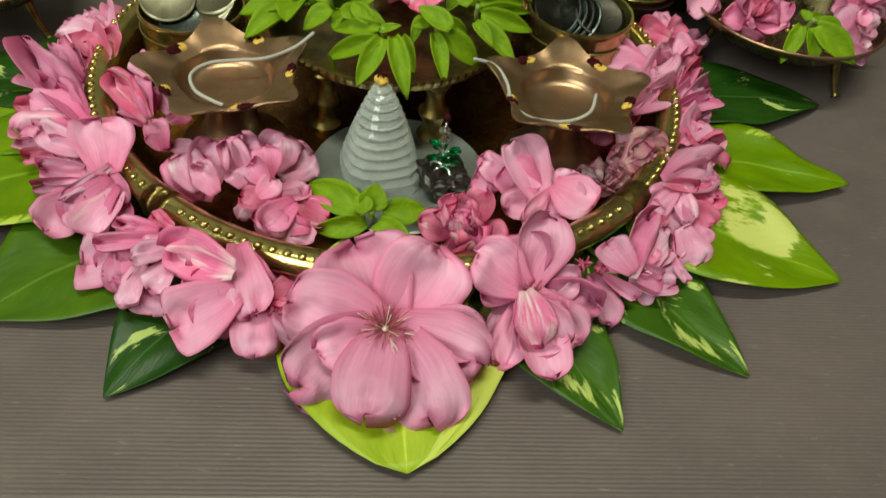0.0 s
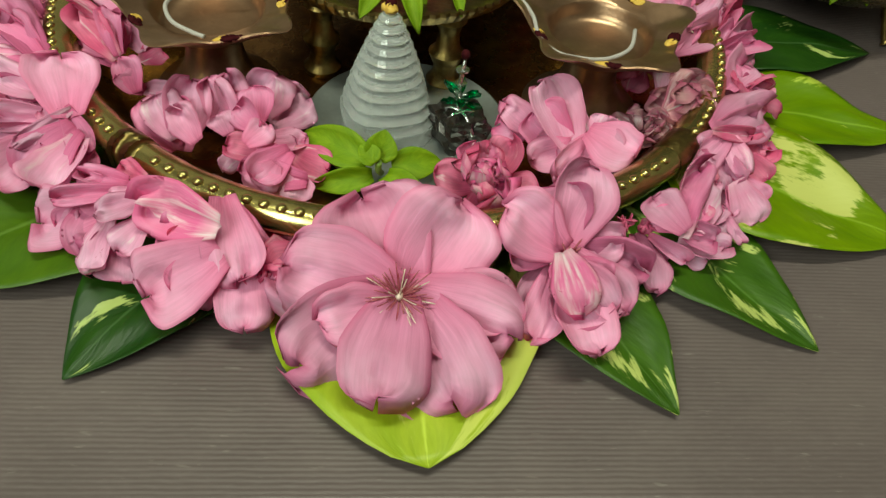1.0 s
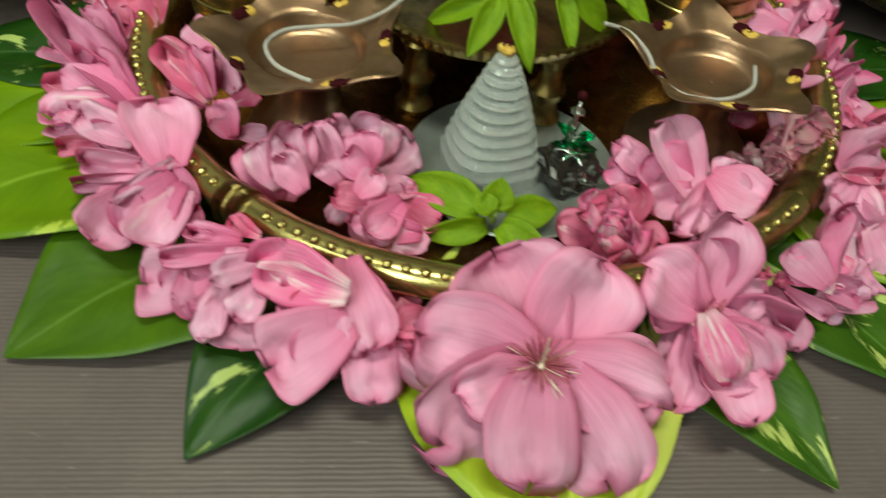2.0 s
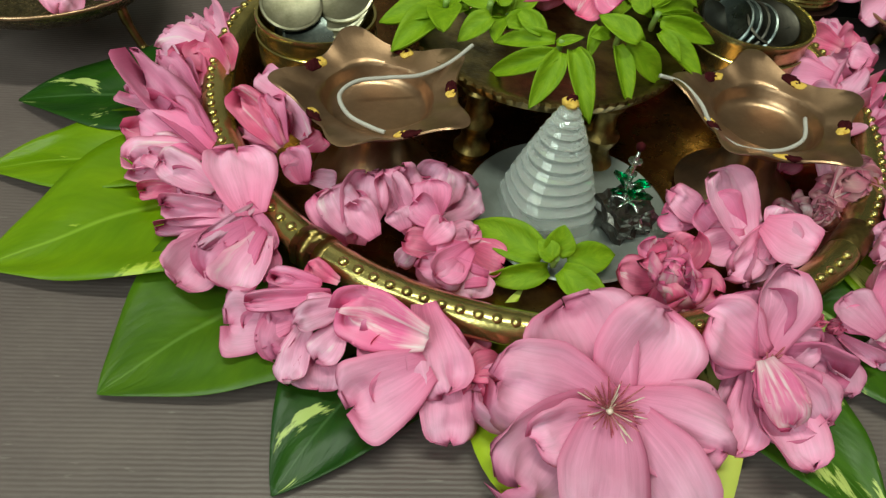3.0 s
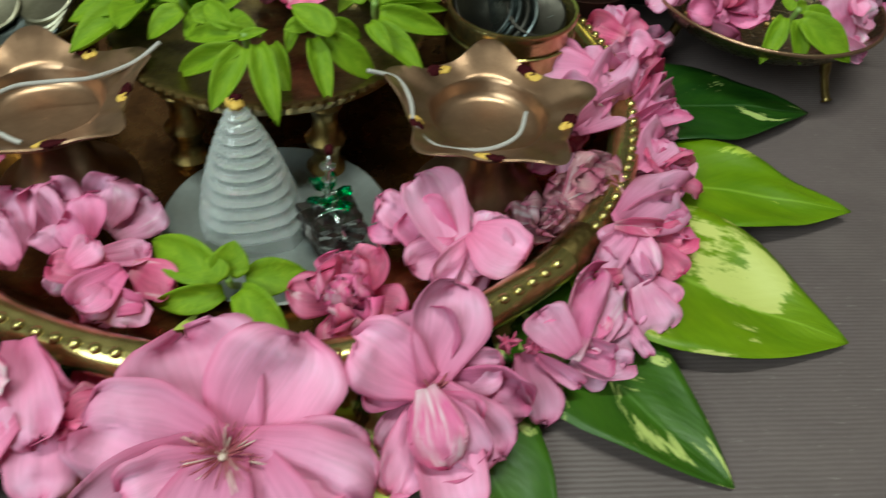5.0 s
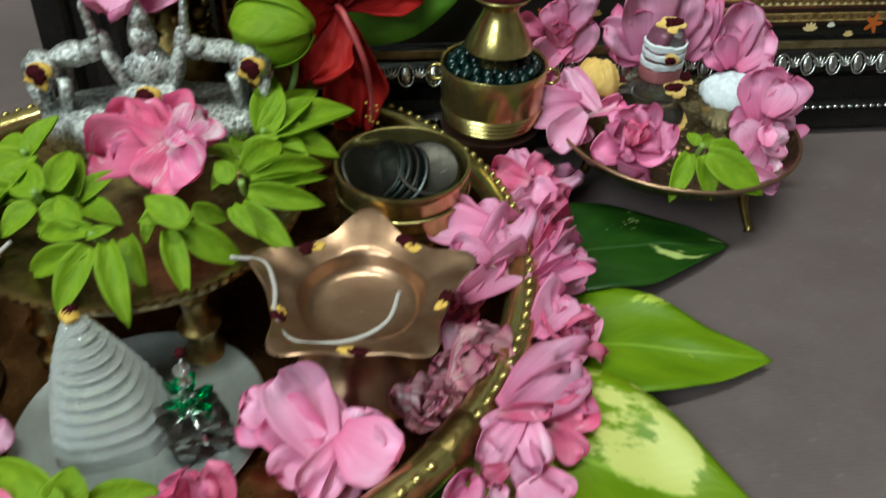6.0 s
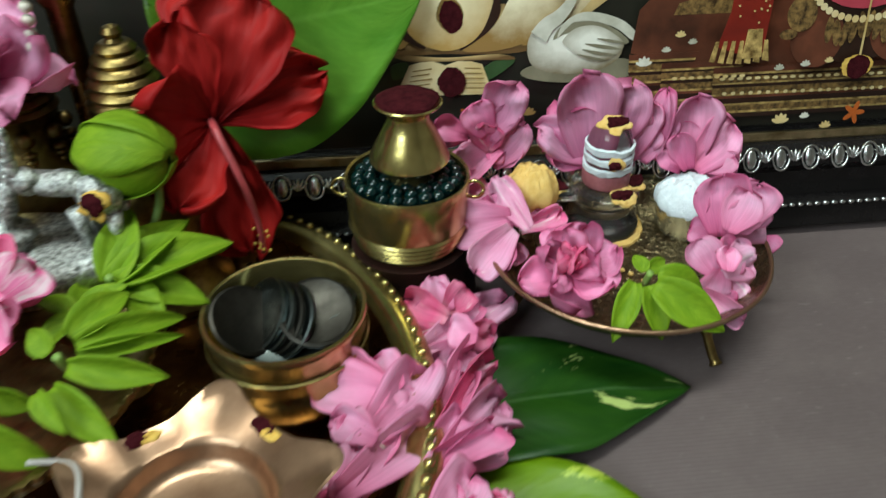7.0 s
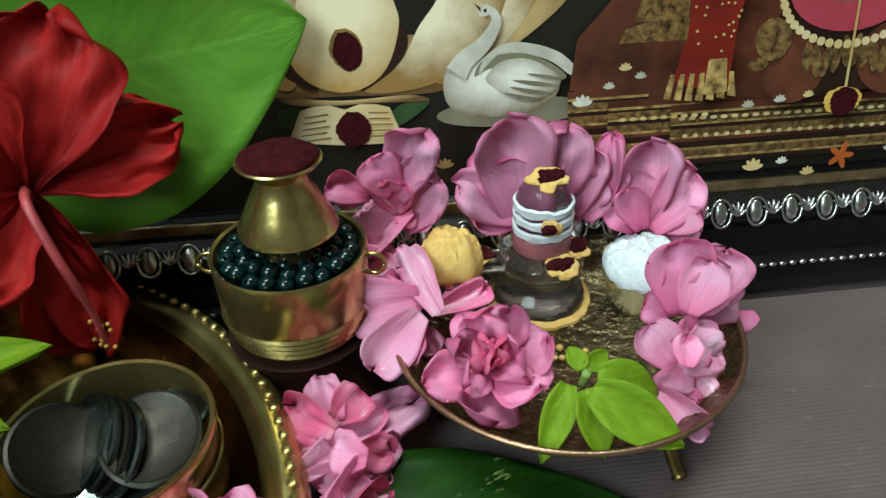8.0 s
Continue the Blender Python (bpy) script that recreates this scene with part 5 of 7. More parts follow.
hanging_sprig((-0.038, 0.018, 0.053), [(-0.062, 0.013, 0.048), (-0.057, 0.030, 0.052), (-0.050, 0.004, 0.055), (-0.030, 0.026, 0.062)], 207)

for n, (x, y, tilt, size) in enumerate(((-0.018, -0.004, -0.3, 0.020), (0.028, 0.016, 0.2, 0.018))):
    sprig((x, y, STOOL + 0.0035), (tilt, -0.3, 1.0), size, 5, 240 + n, "sprig of light green leaves lying on the stool", (-6, 30), spin=53 * n)




def leaf_bud():
    """Thick leaves folded over one another into a round bud on a short stem."""
    loc = Vector((0.0400, 0.0500, 0.0755))
    ob = thing("leaf_bud", "closed round light green bud of folded leaves", "bud", facing(loc, (-0.90, 0.35, -0.05)), "green sprigs")
    for k, (turn, half, grow) in enumerate(((0, 1.15, 1.0), (75, 1.0, 1.05), (165, 1.1, 1.02), (240, 1.0, 1.07), (300, 0.9, 1.09))):
        def point(u, v, half=half, grow=grow):
            a = math.pi * (0.04 + 0.90 * u)
            w = half * math.sin(math.pi * min(1.0, 0.10 + 0.9 * u)) ** 0.5
            r = 0.0112 * grow * (1 + 0.10 * abs(v) ** 3)
            return -0.0140 * grow * math.cos(a), r * math.sin(a) * math.sin(v * w), r * math.sin(a) * math.cos(v * w)
        part("leaf", shell("leaf", point, 14, 10, 0.0007, SPRIG_GREEN), None, ob, "", pose(0, 0, 0, 0, -90, 0) @ pose(0, 0, 0, turn, 0, 0))
    inv = ob.matrix_basis.inverted()
    pts = [inv @ Vector(p) for p in ((0.046, 0.052, 0.070), (0.046, 0.050, 0.060), (0.042, 0.044, 0.050), (0.038, 0.036, 0.0430))]
    part("stem", tube("stem", smooth_path([tuple(p) for p in pts], 4), 0.0013, 8), STEM, ob)


leaf_bud()
laid_flower("bright pink and white streaked flower on the stool", "flowers on the stool", [
    ((8.3, 6.8, 58), (5, 27.5, 64), 19.3, 15, "round", 5, PINK_DEEP),
    ((12.6, 5.3, 60), (21.1, 20.9, 61), 15.7, 4, "round", 4, PINK_WHITE),
    ((12, 3.6, 60), (21.1, -2.4, 54), 13.5, 12, "fold", 5, PINK_WHITE),
    ((10.9, 2.8, 59), (4.6, -4.9, 50), 15.2, -11, "round", 2, PINK_DEEP),
    ((7.2, 6.9, 58), (-17.2, 11.9, 54), 19, 12, "round", 5, PINK_DEEP),
    ((7.4, 8.9, 57), (-11, 22.2, 60), 16.5, -3, "round", 0, PINK_DEEP),
    ((11.8, 0.8, 62), (15.5, 6.8, 64), 8.2, 1, "round", 5, PINK_WHITE),
], heart=0.004, facing_to=(-0.1, -0.8, 0.6))


def silver_figure():
    """A seated crowned figure between two raised-trunk elephants on an oval base: one plain mesh."""
    bm = bmesh.new()
    made = bmesh.ops.create_cone(bm, cap_ends=True, segments=40, radius1=0.5, radius2=0.48, depth=1.0, matrix=pose(0, 0, -0.0005) @ Matrix.Diagonal((0.080, 0.034, 0.0126, 1)))
    ball(bm, (0, -0.002, 0.010), (0.013, 0.009, 0.006), lumps=0.3)
    ball(bm, (0, 0.001, 0.018), (0.0085, 0.006, 0.010), lumps=0.4, seed=2)
    ball(bm, (0, 0, 0.029), (0.0048, 0.0045, 0.0055), lumps=0.2)
    bmesh.ops.create_cone(bm, cap_ends=True, segments=16, radius1=0.0044, radius2=0.0016, depth=0.008, matrix=pose(0, 0.001, 0.0365))
    ball(bm, (0, 0.001, 0.0412), (0.0014, 0.0014, 0.0014))
    for s in (-1, 1):
        ball(bm, (s * 0.0095, -0.002, 0.020), (0.0028, 0.003, 0.0085), (0, s * 20, 0), lumps=0.3)
        ball(bm, (s * 0.012, -0.001, 0.027), (0.0024, 0.0024, 0.006), lumps=0.3)
        ball(bm, (s * 0.0235, 0.001, 0.0240), (0.0100, 0.0046, 0.0038), (0, s * 8, 0), lumps=0.3, seed=5)
        ball(bm, (s * 0.0335, 0.000, 0.0195), (0.0060, 0.0052, 0.0072), lumps=0.25, seed=3)
        ball(bm, (s * 0.0160, -0.001, 0.0265), (0.0042, 0.0040, 0.0042), lumps=0.25)
        for k in range(6):
            f = k / 5
            ball(bm, (s * (0.0140 + 0.0012 * f * f), -0.002, 0.0275 + 0.013 * f), (0.0021 - 0.0008 * f, 0.0021 - 0.0008 * f, 0.0028), seg=10)
        for lx, ly, h in ((0.0280, -0.003, 0.014), (0.0290, 0.003, 0.015), (0.0365, -0.003, 0.012), (0.0370, 0.004, 0.012)):
            bmesh.ops.create_cone(bm, cap_ends=True, segments=10, radius1=0.0018, radius2=0.0023, depth=h, matrix=pose(s * lx, ly, 0.004 + h / 2, 0, s * (6 if lx > 0.03 else -10), 0))
    for f in bm.faces:
        f.smooth = True
    data = bpy.data.meshes.new("silver_figurine")
    bm.to_mesh(data)
    bm.free()
    data.materials.append(SILVER_ANTIQUE)
    ob = new("silver_figurine", data)
    ob.matrix_basis = pose(-0.0005, 0.041, STOOL + 0.0068) @ Matrix.Diagonal((1.0, 1.0, 1.0, 1))
    tagged(ob, "small silver seated figure between two silver elephants on a base", "figurine")
    for x, y, z, r in ((0.0, -0.0115, 0.0135, 0.0042), (-0.0335, -0.0056, 0.0200, 0.0042), (0.0335, -0.0056, 0.0200, 0.0042)):
        dab(ob, "turmeric_mark", (x, y, z), (r, r, 0.0011), TURMERIC, 3, (0, -1, 0.35), "yellow paste ring")
        dab(ob, "vermilion_mark", (x, y - 0.0008, z + 0.0003), (r * 0.7, r * 0.7, 0.0012), KUMKUM, 4, (0, -1, 0.35), "dark red dot")


silver_figure()


# ---- behind the stool ----
def idol(x, y, s, label):
    """Tall ringed brass idol under a tiered crown: one plain mesh."""
    prof = [(0.0, 0.0), (0.019, 0.0), (0.020, 0.003), (0.017, 0.006), (0.013, 0.012), (0.0125, 0.02), (0.015, 0.03), (0.0165, 0.042), (0.0145, 0.052), (0.010, 0.058), (0.0095, 0.064), (0.0115, 0.068)]
    z, r = 0.068, 0.0115
    for k in range(7):
        prof += [(r, z), (r + 0.0007, z + 0.0012), (r - 0.0002, z + 0.0024), (r - 0.0010, z + 0.0030)]
        z += 0.0031
        r = 0.0115 * math.cos(0.19 * (k + 1)) ** 0.9
    prof += [(0.0028, z), (0.0022, z + 0.001), (0.0030, z + 0.0026), (0.0022, z + 0.0042), (0.0, z + 0.005)]
    data = lathe("brass_idol", [(a * s, b * s) for a, b in prof], 48, BRASS_OLD)
    bm = bmesh.new()
    bm.from_mesh(data)
    for k in range(8):
        a = 2 * math.pi * k / 8 - 1.2
        ball(bm, (0.0118 * s * math.cos(a), 0.0118 * s * math.sin(a), 0.063 * s), (0.0026 * s, 0.0026 * s, 0.0026 * s), seg=10)
        for j in range(4):
            ball(bm, (0.0122 * s * math.cos(a), 0.0122 * s * math.sin(a), (0.0585 - 0.0022 * j) * s), ((0.0023 - 0.0004 * j) * s,) * 2 + (0.0012 * s,), seg=8)
    bm.to_mesh(data)
    bm.free()
    ob = new("brass_idol", data)
    ob.matrix_basis = pose(x, y, IN)
    return tagged(ob, label, "idol", "brass idols behind the stool")


idol(0.036, 0.078, 1.04, "aged brass idol with a ringed crown")
idol(0.000, 0.082, 1.04, "aged brass idol with pearls beside it")
flower((-0.003, 0.068, 0.090), (0.15, -0.4, 1), 0.0275, "double", PINK, 150, "large full pink rose leaning on the brass idols", group="flowers on the stool", name="pink_rose", inner=PINK_PALE)
pearls = thing("pearl_string", "short hanging string of cream pearls", "beads", pose(0.0165, 0.0685, 0.098))
bm = bmesh.new()
ball(bm, (0, 0, 0), (0.0018, 0.0018, 0.0018), seg=12)
PEARL_MESH = part("pearl", bm, PEARL, pearls).data
for k in range(1, 9):
    part("pearl", PEARL_MESH, None, pearls, "", pose(0.0003 * k, 0.0004 * k, 0.0036 * k))
post = new("brass_post", lathe("brass_post", [(0.0, 0.0), (0.006, 0.0), (0.0062, 0.004), (0.0042, 0.007), (0.0042, 0.10), (0.006, 0.103), (0.006, 0.107), (0.0, 0.110)], 24, COPPER_DARK))
post.matrix_basis = pose(0.019, 0.090, IN)
tagged(post, "dark copper post between the brass idols", "post")


def hibiscus_petal(seed, curl):
    """A broad round-ended petal, crinkled along its edge."""
    def point(u, v):
        u = 0.35 * u + 0.65 * math.sin(math.pi / 2 * u)
        w = (0.16 + 0.84 * math.sin(math.pi / 2 * min(1.0, u / 0.70)) ** 1.1) * (1.0 if u < 0.70 else math.sqrt(max(0.0, 1 - ((u - 0.70) / 0.305) ** 2)))
        w = 0.5 * w * (1 + 0.05 * math.sin(13 * u + seed * 2) + 0.10 * noise.noise((seed, u * 5, 1 if v > 0 else -1)))
        x, z = bent(u, curl)
        x -= 0.05 * u ** 4 * math.sin(7 * v + seed) * (0.4 + abs(v))
        z += 0.22 * w * v * v + 0.08 * u * u * noise.noise((seed * 3, u * 2.2, v * 1.6))
        z += 0.085 * (u ** 3 * 0.8 + abs(v) ** 3 * u) * math.sin(10 * v + 8 * u + seed) + 0.035 * noise.noise((seed, u * 7, v * 6))
        z -= 0.04 * math.exp(-(v / 0.12) ** 2) * (1 - 0.6 * u)
        return x, v * w, z
    return shell("petal", point, 26, 24, 0.012, RED)


def hibiscus():
    heart = Vector((0.0615, 0.0680, 0.0765))
    ob = thing("hibiscus", "red hibiscus flower with a long pale red stamen column", "flower", Matrix.Translation(heart))
    # tip, facing, width, bend
    rows = [((0.0955, 0.0850, 0.0838), (0.35, -0.9, 0.3), 0.62, 0.0), ((0.0740, 0.0780, 0.1150), (0.1, -0.95, 0.3), 0.92, -0.25), ((0.0570, 0.0660, 0.1080), (-0.2, -0.9, 0.3), 0.62, -0.3),
            ((0.0485, 0.0500, 0.0860), (-0.1, -0.95, 0.3), 1.35, -0.3), ((0.0510, 0.0480, 0.0600), (-0.3, -0.9, 0.2), 0.95, -0.3), ((0.0670, 0.0660, 0.0300), (0.2, -0.95, 0.1), 0.52, 0.1)]
    for k, (tip, up, wd, curl) in enumerate(rows):
        d = Vector(tip) - heart
        x = d.normalized()
        y = Vector(up).cross(x).normalized()
        m = Matrix((x, y, x.cross(y))).transposed().to_4x4()
        part("petal", hibiscus_petal(k + 1, curl), None, ob, "", m @ Matrix.Diagonal((d.length * 1.02, d.length * wd, d.length * 0.9, 1)))
    part("stamen_column", tube("stamen_column", smooth_path([(0, 0, 0), (0.003, -0.008, -0.001), (0.0085, -0.014, -0.014), (0.0110, -0.0125, -0.030), (0.0107, -0.0105, -0.043)], 6), [0.0012] * 16 + [0.0009] * 9, 8), surface("pale red column", (0.48, 0.07, 0.08), 0.45), ob, "pale red drooping column")
    rng = random.Random(2)
    for k in range(12):
        p = Vector((0.0108, -0.0115, -0.034 - 0.0007 * k)) + Vector((rng.uniform(-1, 1), rng.uniform(-0.3, 0.3), rng.uniform(-0.4, 1))) * 0.0022
        bm = bmesh.new()
        ball(bm, tuple(p), (0.0006, 0.0006, 0.0006), seg=8)
        part("anther", bm, TURMERIC, ob)


hibiscus()
heart_leaf("money_plant_leaf", "large bright green leaf leaning on the picture", (0.052, 0.088, 0.092), (0.1305, 0.1075, 0.103), 0.085, LEAF_BIG, 21, 0.10, 0.0, 0.03, up=(0.0, -1.0, 0.25), group="leaves by the picture")
heart_leaf("money_plant_leaf", "small dark green leaf behind the hibiscus", (0.058, 0.097, 0.112), (0.050, 0.084, 0.088), 0.024, LEAF_DARK, 22, 0.12, 0.0, 0.03, up=(0.2, -1.0, 0.3), group="leaves by the picture")


# ---- bead cup with the little vermilion vase ----
def bead_cup():
    base = new("wooden_stand", lathe("wooden_stand", [(0.0, 0.0), (0.0235, 0.0), (0.0245, 0.002), (0.0235, 0.007), (0.020, 0.012), (0.0190, 0.0220), (0.0205, 0.0255), (0.0, 0.0255)], 56, WOOD_DARK))
    base.matrix_basis = pose(0.121, 0.0705, 0.0)
    tagged(base, "low dark red turned wooden stand", "stand")
    B = 0.0255
    ob = thing("bead_cup", "ribbed brass cup with two ring handles, full of dark beads", "cup", pose(0.121, 0.0705, B))
    prof = [(0.0, 0.0), (0.0165, 0.0), (0.0180, 0.0012)]
    for k in range(4):
        z = 0.0020 + 0.0021 * k
        prof += [(0.0182 + 0.0006 * k, z), (0.0190 + 0.0006 * k, z + 0.0010), (0.0184 + 0.0006 * k, z + 0.0020)]
    prof += [(0.0205, 0.0115), (0.0208, 0.020), (0.0212, 0.0262), (0.0208, 0.0270), (0.0200, 0.0264), (0.0197, 0.018), (0.0190, 0.006), (0.0, 0.004)]
    part("bowl", lathe("bowl", prof, 72, BRASS), None, ob)
    for a in (172, -10):
        hx, hy = 0.0225 * math.cos(radians(a)), 0.0225 * math.sin(radians(a))
        ring = [(hx + 0.0032 * math.cos(t) * math.cos(radians(a)), hy + 0.0032 * math.cos(t) * math.sin(radians(a)), 0.0215 + 0.0032 * math.sin(t)) for t in [2 * math.pi * k / 16 for k in range(17)]]
        part("ring_handle", tube("ring_handle", ring, 0.0007, 8), BRASS, ob)
    bead = lathe("bead", [(0.0005, -0.0021), (0.0013, -0.0019), (0.0021, -0.0010), (0.0024, 0.0), (0.0021, 0.0010), (0.0013, 0.0019), (0.0005, 0.0021), (0.0005, -0.0021)], 14, BEAD)
    rng = random.Random(12)
    heap = thing("bead_heap", "heap of dark green glass beads in the brass cup", "beads", pose(0.121, 0.0705, B + 0.0215))
    for ring, (r, count, z) in enumerate(((0.0172, 23, 0.0), (0.0166, 22, 0.0043), (0.0124, 16, 0.0046), (0.0122, 16, 0.0), (0.0078, 10, 0.0035))):
        for k in range(count):
            a = 2 * math.pi * k / count + ring
            part("bead", bead, None, heap, "", pose(r * math.cos(a), r * math.sin(a), z + rng.uniform(-0.0008, 0.0008), rng.uniform(0, 180), rng.uniform(0, 180), 0))
    V = B + 0.0262
    vase = thing("brass_vase", "small waisted brass vase heaped with dark red powder", "vase", pose(0.122, 0.0695, V))
    vp = [(0.0, 0.0), (0.0070, 0.0), (0.0072, 0.003), (0.0078, 0.0048), (0.0118, 0.0058), (0.0132, 0.0075), (0.0130, 0.0088), (0.0107, 0.0135), (0.0082, 0.0185), (0.0068, 0.0210), (0.0066, 0.0228), (0.0080, 0.0248), (0.0104, 0.0262), (0.0110, 0.0270), (0.0106, 0.0275), (0.0096, 0.0268), (0.0, 0.0262)]
    part("body", lathe("body", vp, 64, BRASS), None, vase)

    def crumb(a, r, z):
        return r * (1 + 0.04 * math.sin(5 * a) * (r > 0.004)), z + 0.0005 * noise.noise((r * 500 * math.cos(a), r * 500 * math.sin(a), 3))
    part("powder", lathe("powder", [(0.0102, 0.0268), (0.0098, 0.0282), (0.0075, 0.0292), (0.0045, 0.0297), (0.002, 0.0299), (0.0, 0.0300)], 48, KUMKUM, crumb), None, vase, "dark red powder")


bead_cup()


# ---- small footed plates ----
def footed_plate(x, y, label, yaw=0.0):
    ob = thing("footed_plate", label, "plate", pose(x, y, 0, 0, 0, yaw), "footed plates beside the tray")
    prof = [(0.0, 0.0175), (0.030, 0.0175), (0.040, 0.0205), (0.0465, 0.0268), (0.0478, 0.0290), (0.0474, 0.0298), (0.0464, 0.0292), (0.0440, 0.0262), (0.0385, 0.0222), (0.030, 0.0195), (0.0, 0.0193)]

    def engraved(a, r, z):
        return (r, z - 0.0005 * abs(math.sin(24 * a)) * math.sin((r - 0.0385) / 0.0079 * math.pi)) if 0.0385 < r < 0.0464 and z < 0.0293 and z > 0.022 else (r, z)
    part("dish", lathe("dish", prof, 192, PLATE_BRASS, engraved), None, ob, "engraved dark brass dish")
    part("rim", tube("rim", [(0.0476 * math.cos(t), 0.0476 * math.sin(t), 0.0294) for t in [2 * math.pi * k / 72 for k in range(73)]], 0.0008, 8), COPPER, ob, "worn copper edge")
    foot = smooth_path([(0.0, 0.0, 0.0195), (0.002, 0, 0.012), (0.0055, 0, 0.005), (0.0080, 0, 0.0012)], 4)
    data = tube("foot", foot, [0.0022] * 5 + [0.0017] * 7 + [0.0024], 8, BRASS_OLD)
    for k in range(3):
        a = -55 + 120 * k
        part("foot", data, None, ob, "", pose(0.034 * math.cos(radians(a)), 0.034 * math.sin(radians(a)), 0, 0, 0, a))
    return ob


PX, PY, PZ = 0.1945, 0.056, 0.0195
footed_plate(PX, PY, "engraved brass plate on three feet, holding flowers and powders")
footed_plate(-0.197, 0.052, "engraved brass plate on three feet with flowers", 150)
flower((-0.183, 0.042, 0.030), (0.2, -0.5, 1), 0.019, "double", PINK, 170, "ruffled pink flower on the footed plate", group="flowers on the footed plates")
sprig((-0.214, 0.036, 0.030), (-0.2, -0.6, 1), 0.018, 6, 171, "light green sprig on the footed plate")


def lingam():
    ob = thing("crystal_lingam", "clear crystal lingam on a spouted base, marked with pastes", "ornament", pose(PX - 0.0015, PY + 0.0235, PZ) @ Matrix.Diagonal((1, 1, 0.9, 1)))
    base = [(0.0, 0.0), (0.0125, 0.0), (0.0136, 0.0015), (0.0138, 0.0045), (0.0128, 0.0068), (0.0105, 0.0085), (0.0096, 0.0112), (0.0104, 0.0138), (0.0124, 0.0156), (0.0131, 0.0178), (0.0128, 0.0200), (0.0112, 0.0212), (0.0, 0.0212)]
    part("base", lathe("base", base, 64, CRYSTAL_ROSE), None, ob)

    def smear(a, r, z):
        return r * (1 + 0.07 * noise.noise((2 * math.cos(a), 2 * math.sin(a), 5)) + 0.04 * noise.noise((7 * math.cos(a), 7 * math.sin(a), 2))), z
    part("paste_ring", lathe("paste_ring", [(0.0120, 0.0002), (0.0162, 0.0002), (0.0160, 0.0012), (0.0142, 0.0022), (0.0139, 0.0012)], 64, TURMERIC_PALE, smear), None, ob, "ring of yellow paste under the base")
    bm = bmesh.new()
    box(bm, (0.016, 0.0072, 0.0055), pose(-0.018, -0.001, 0.0180, 0, 3, 6), 0.0016)
    for f in bm.faces:
        f.smooth = True
    part("spout", bm, CRYSTAL_ROSE, ob, "crystal spout")
    col = [(0.0, 0.0214), (0.0080, 0.0214), (0.0082, 0.026), (0.0080, 0.038), (0.0074, 0.0425), (0.0058, 0.0458), (0.003, 0.0474), (0.0, 0.0478)]
    part("column", lathe("column", col, 48, CRYSTAL_ROSE), None, ob)
    part("rose_band", lathe("rose_band", [(0.00835, 0.0222), (0.0086, 0.0232), (0.0086, 0.0272), (0.00835, 0.0282)], 48, ROSE_BAND), None, ob, "rose-coloured paste band")

    def stripe(a, r, z):
        return r + 0.0002 * noise.noise((a * 3, z * 900, 1)), z + 0.0009 * noise.noise((math.cos(a) * 3, math.sin(a) * 3, z * 400))
    for k, z in enumerate((0.0300, 0.0342, 0.0384)):
        part("ash_stripe", lathe("ash_stripe", [(0.0081, z - 0.0017), (0.0087, z - 0.0012), (0.0088, z + 0.0011), (0.0081, z + 0.0016)], 48, ASH, stripe), None, ob, "white ash stripe")
    for n, (x, y, z, r, nrm) in enumerate(((0, -0.0086, 0.0345, 0.0030, (0, -1, 0.1)), (0.0005, -0.001, 0.0474, 0.0055, (0, -0.3, 1)), (0.0035, -0.0105, 0.0210, 0.0052, (0.2, -0.5, 1)), (0.0105, -0.002, 0.0215, 0.0045, (0.3, -0.3, 1)), (-0.0195, -0.0015, 0.0210, 0.0058, (0, -0.1, 1)))):
        dab(ob, "turmeric_mark", (x, y, z), (r, r * 0.85, 0.0010), TURMERIC_PALE, 20 + n, nrm, "yellow paste dab")
        off = Vector(nrm).normalized() * 0.0010
        dab(ob, "vermilion_mark", (x + off.x + 0.0006 * math.sin(n * 2.1), y + off.y, z + off.z), (r * 0.74, r * 0.52, 0.0015), KUMKUM, 30 + n, nrm, "dark red powder dab")


lingam()


def powder_cup(x, y, r, material, label, h):
    ob = thing("powder_cup", label, "cup", pose(x, y, PZ), "tiny cups of powder on the plate")
    part("cup", lathe("cup", [(0.0, 0.0), (r * 0.7, 0.0), (r * 0.85, h * 0.2), (r, h * 0.8), (r * 1.04, h), (r * 0.98, h), (r * 0.9, h * 0.8), (0.0, h * 0.75)], 32, SILVER), None, ob, "small crimped silver cup")

    def crumb(a, rr, z):
        k = 1 if rr > 0.001 else 0
        return rr * (1 + 0.10 * k * noise.noise((math.cos(a) * 2, math.sin(a) * 2, x * 90))), z + 0.0016 * noise.noise((rr * 300 * math.cos(a), rr * 300 * math.sin(a), x * 70)) + 0.0011 * noise.noise((rr * 900 * math.cos(a), rr * 900 * math.sin(a), z * 700))
    part("powder", lathe("powder", [(r * 1.0, h * 0.92)] + [(r * 1.06 * math.cos(1.57 * k / 16) ** 0.8 if k < 16 else 0.0, h * (1.0 + 0.66 * math.sin(1.57 * k / 16))) for k in range(17)], 64, material, crumb), None, ob)


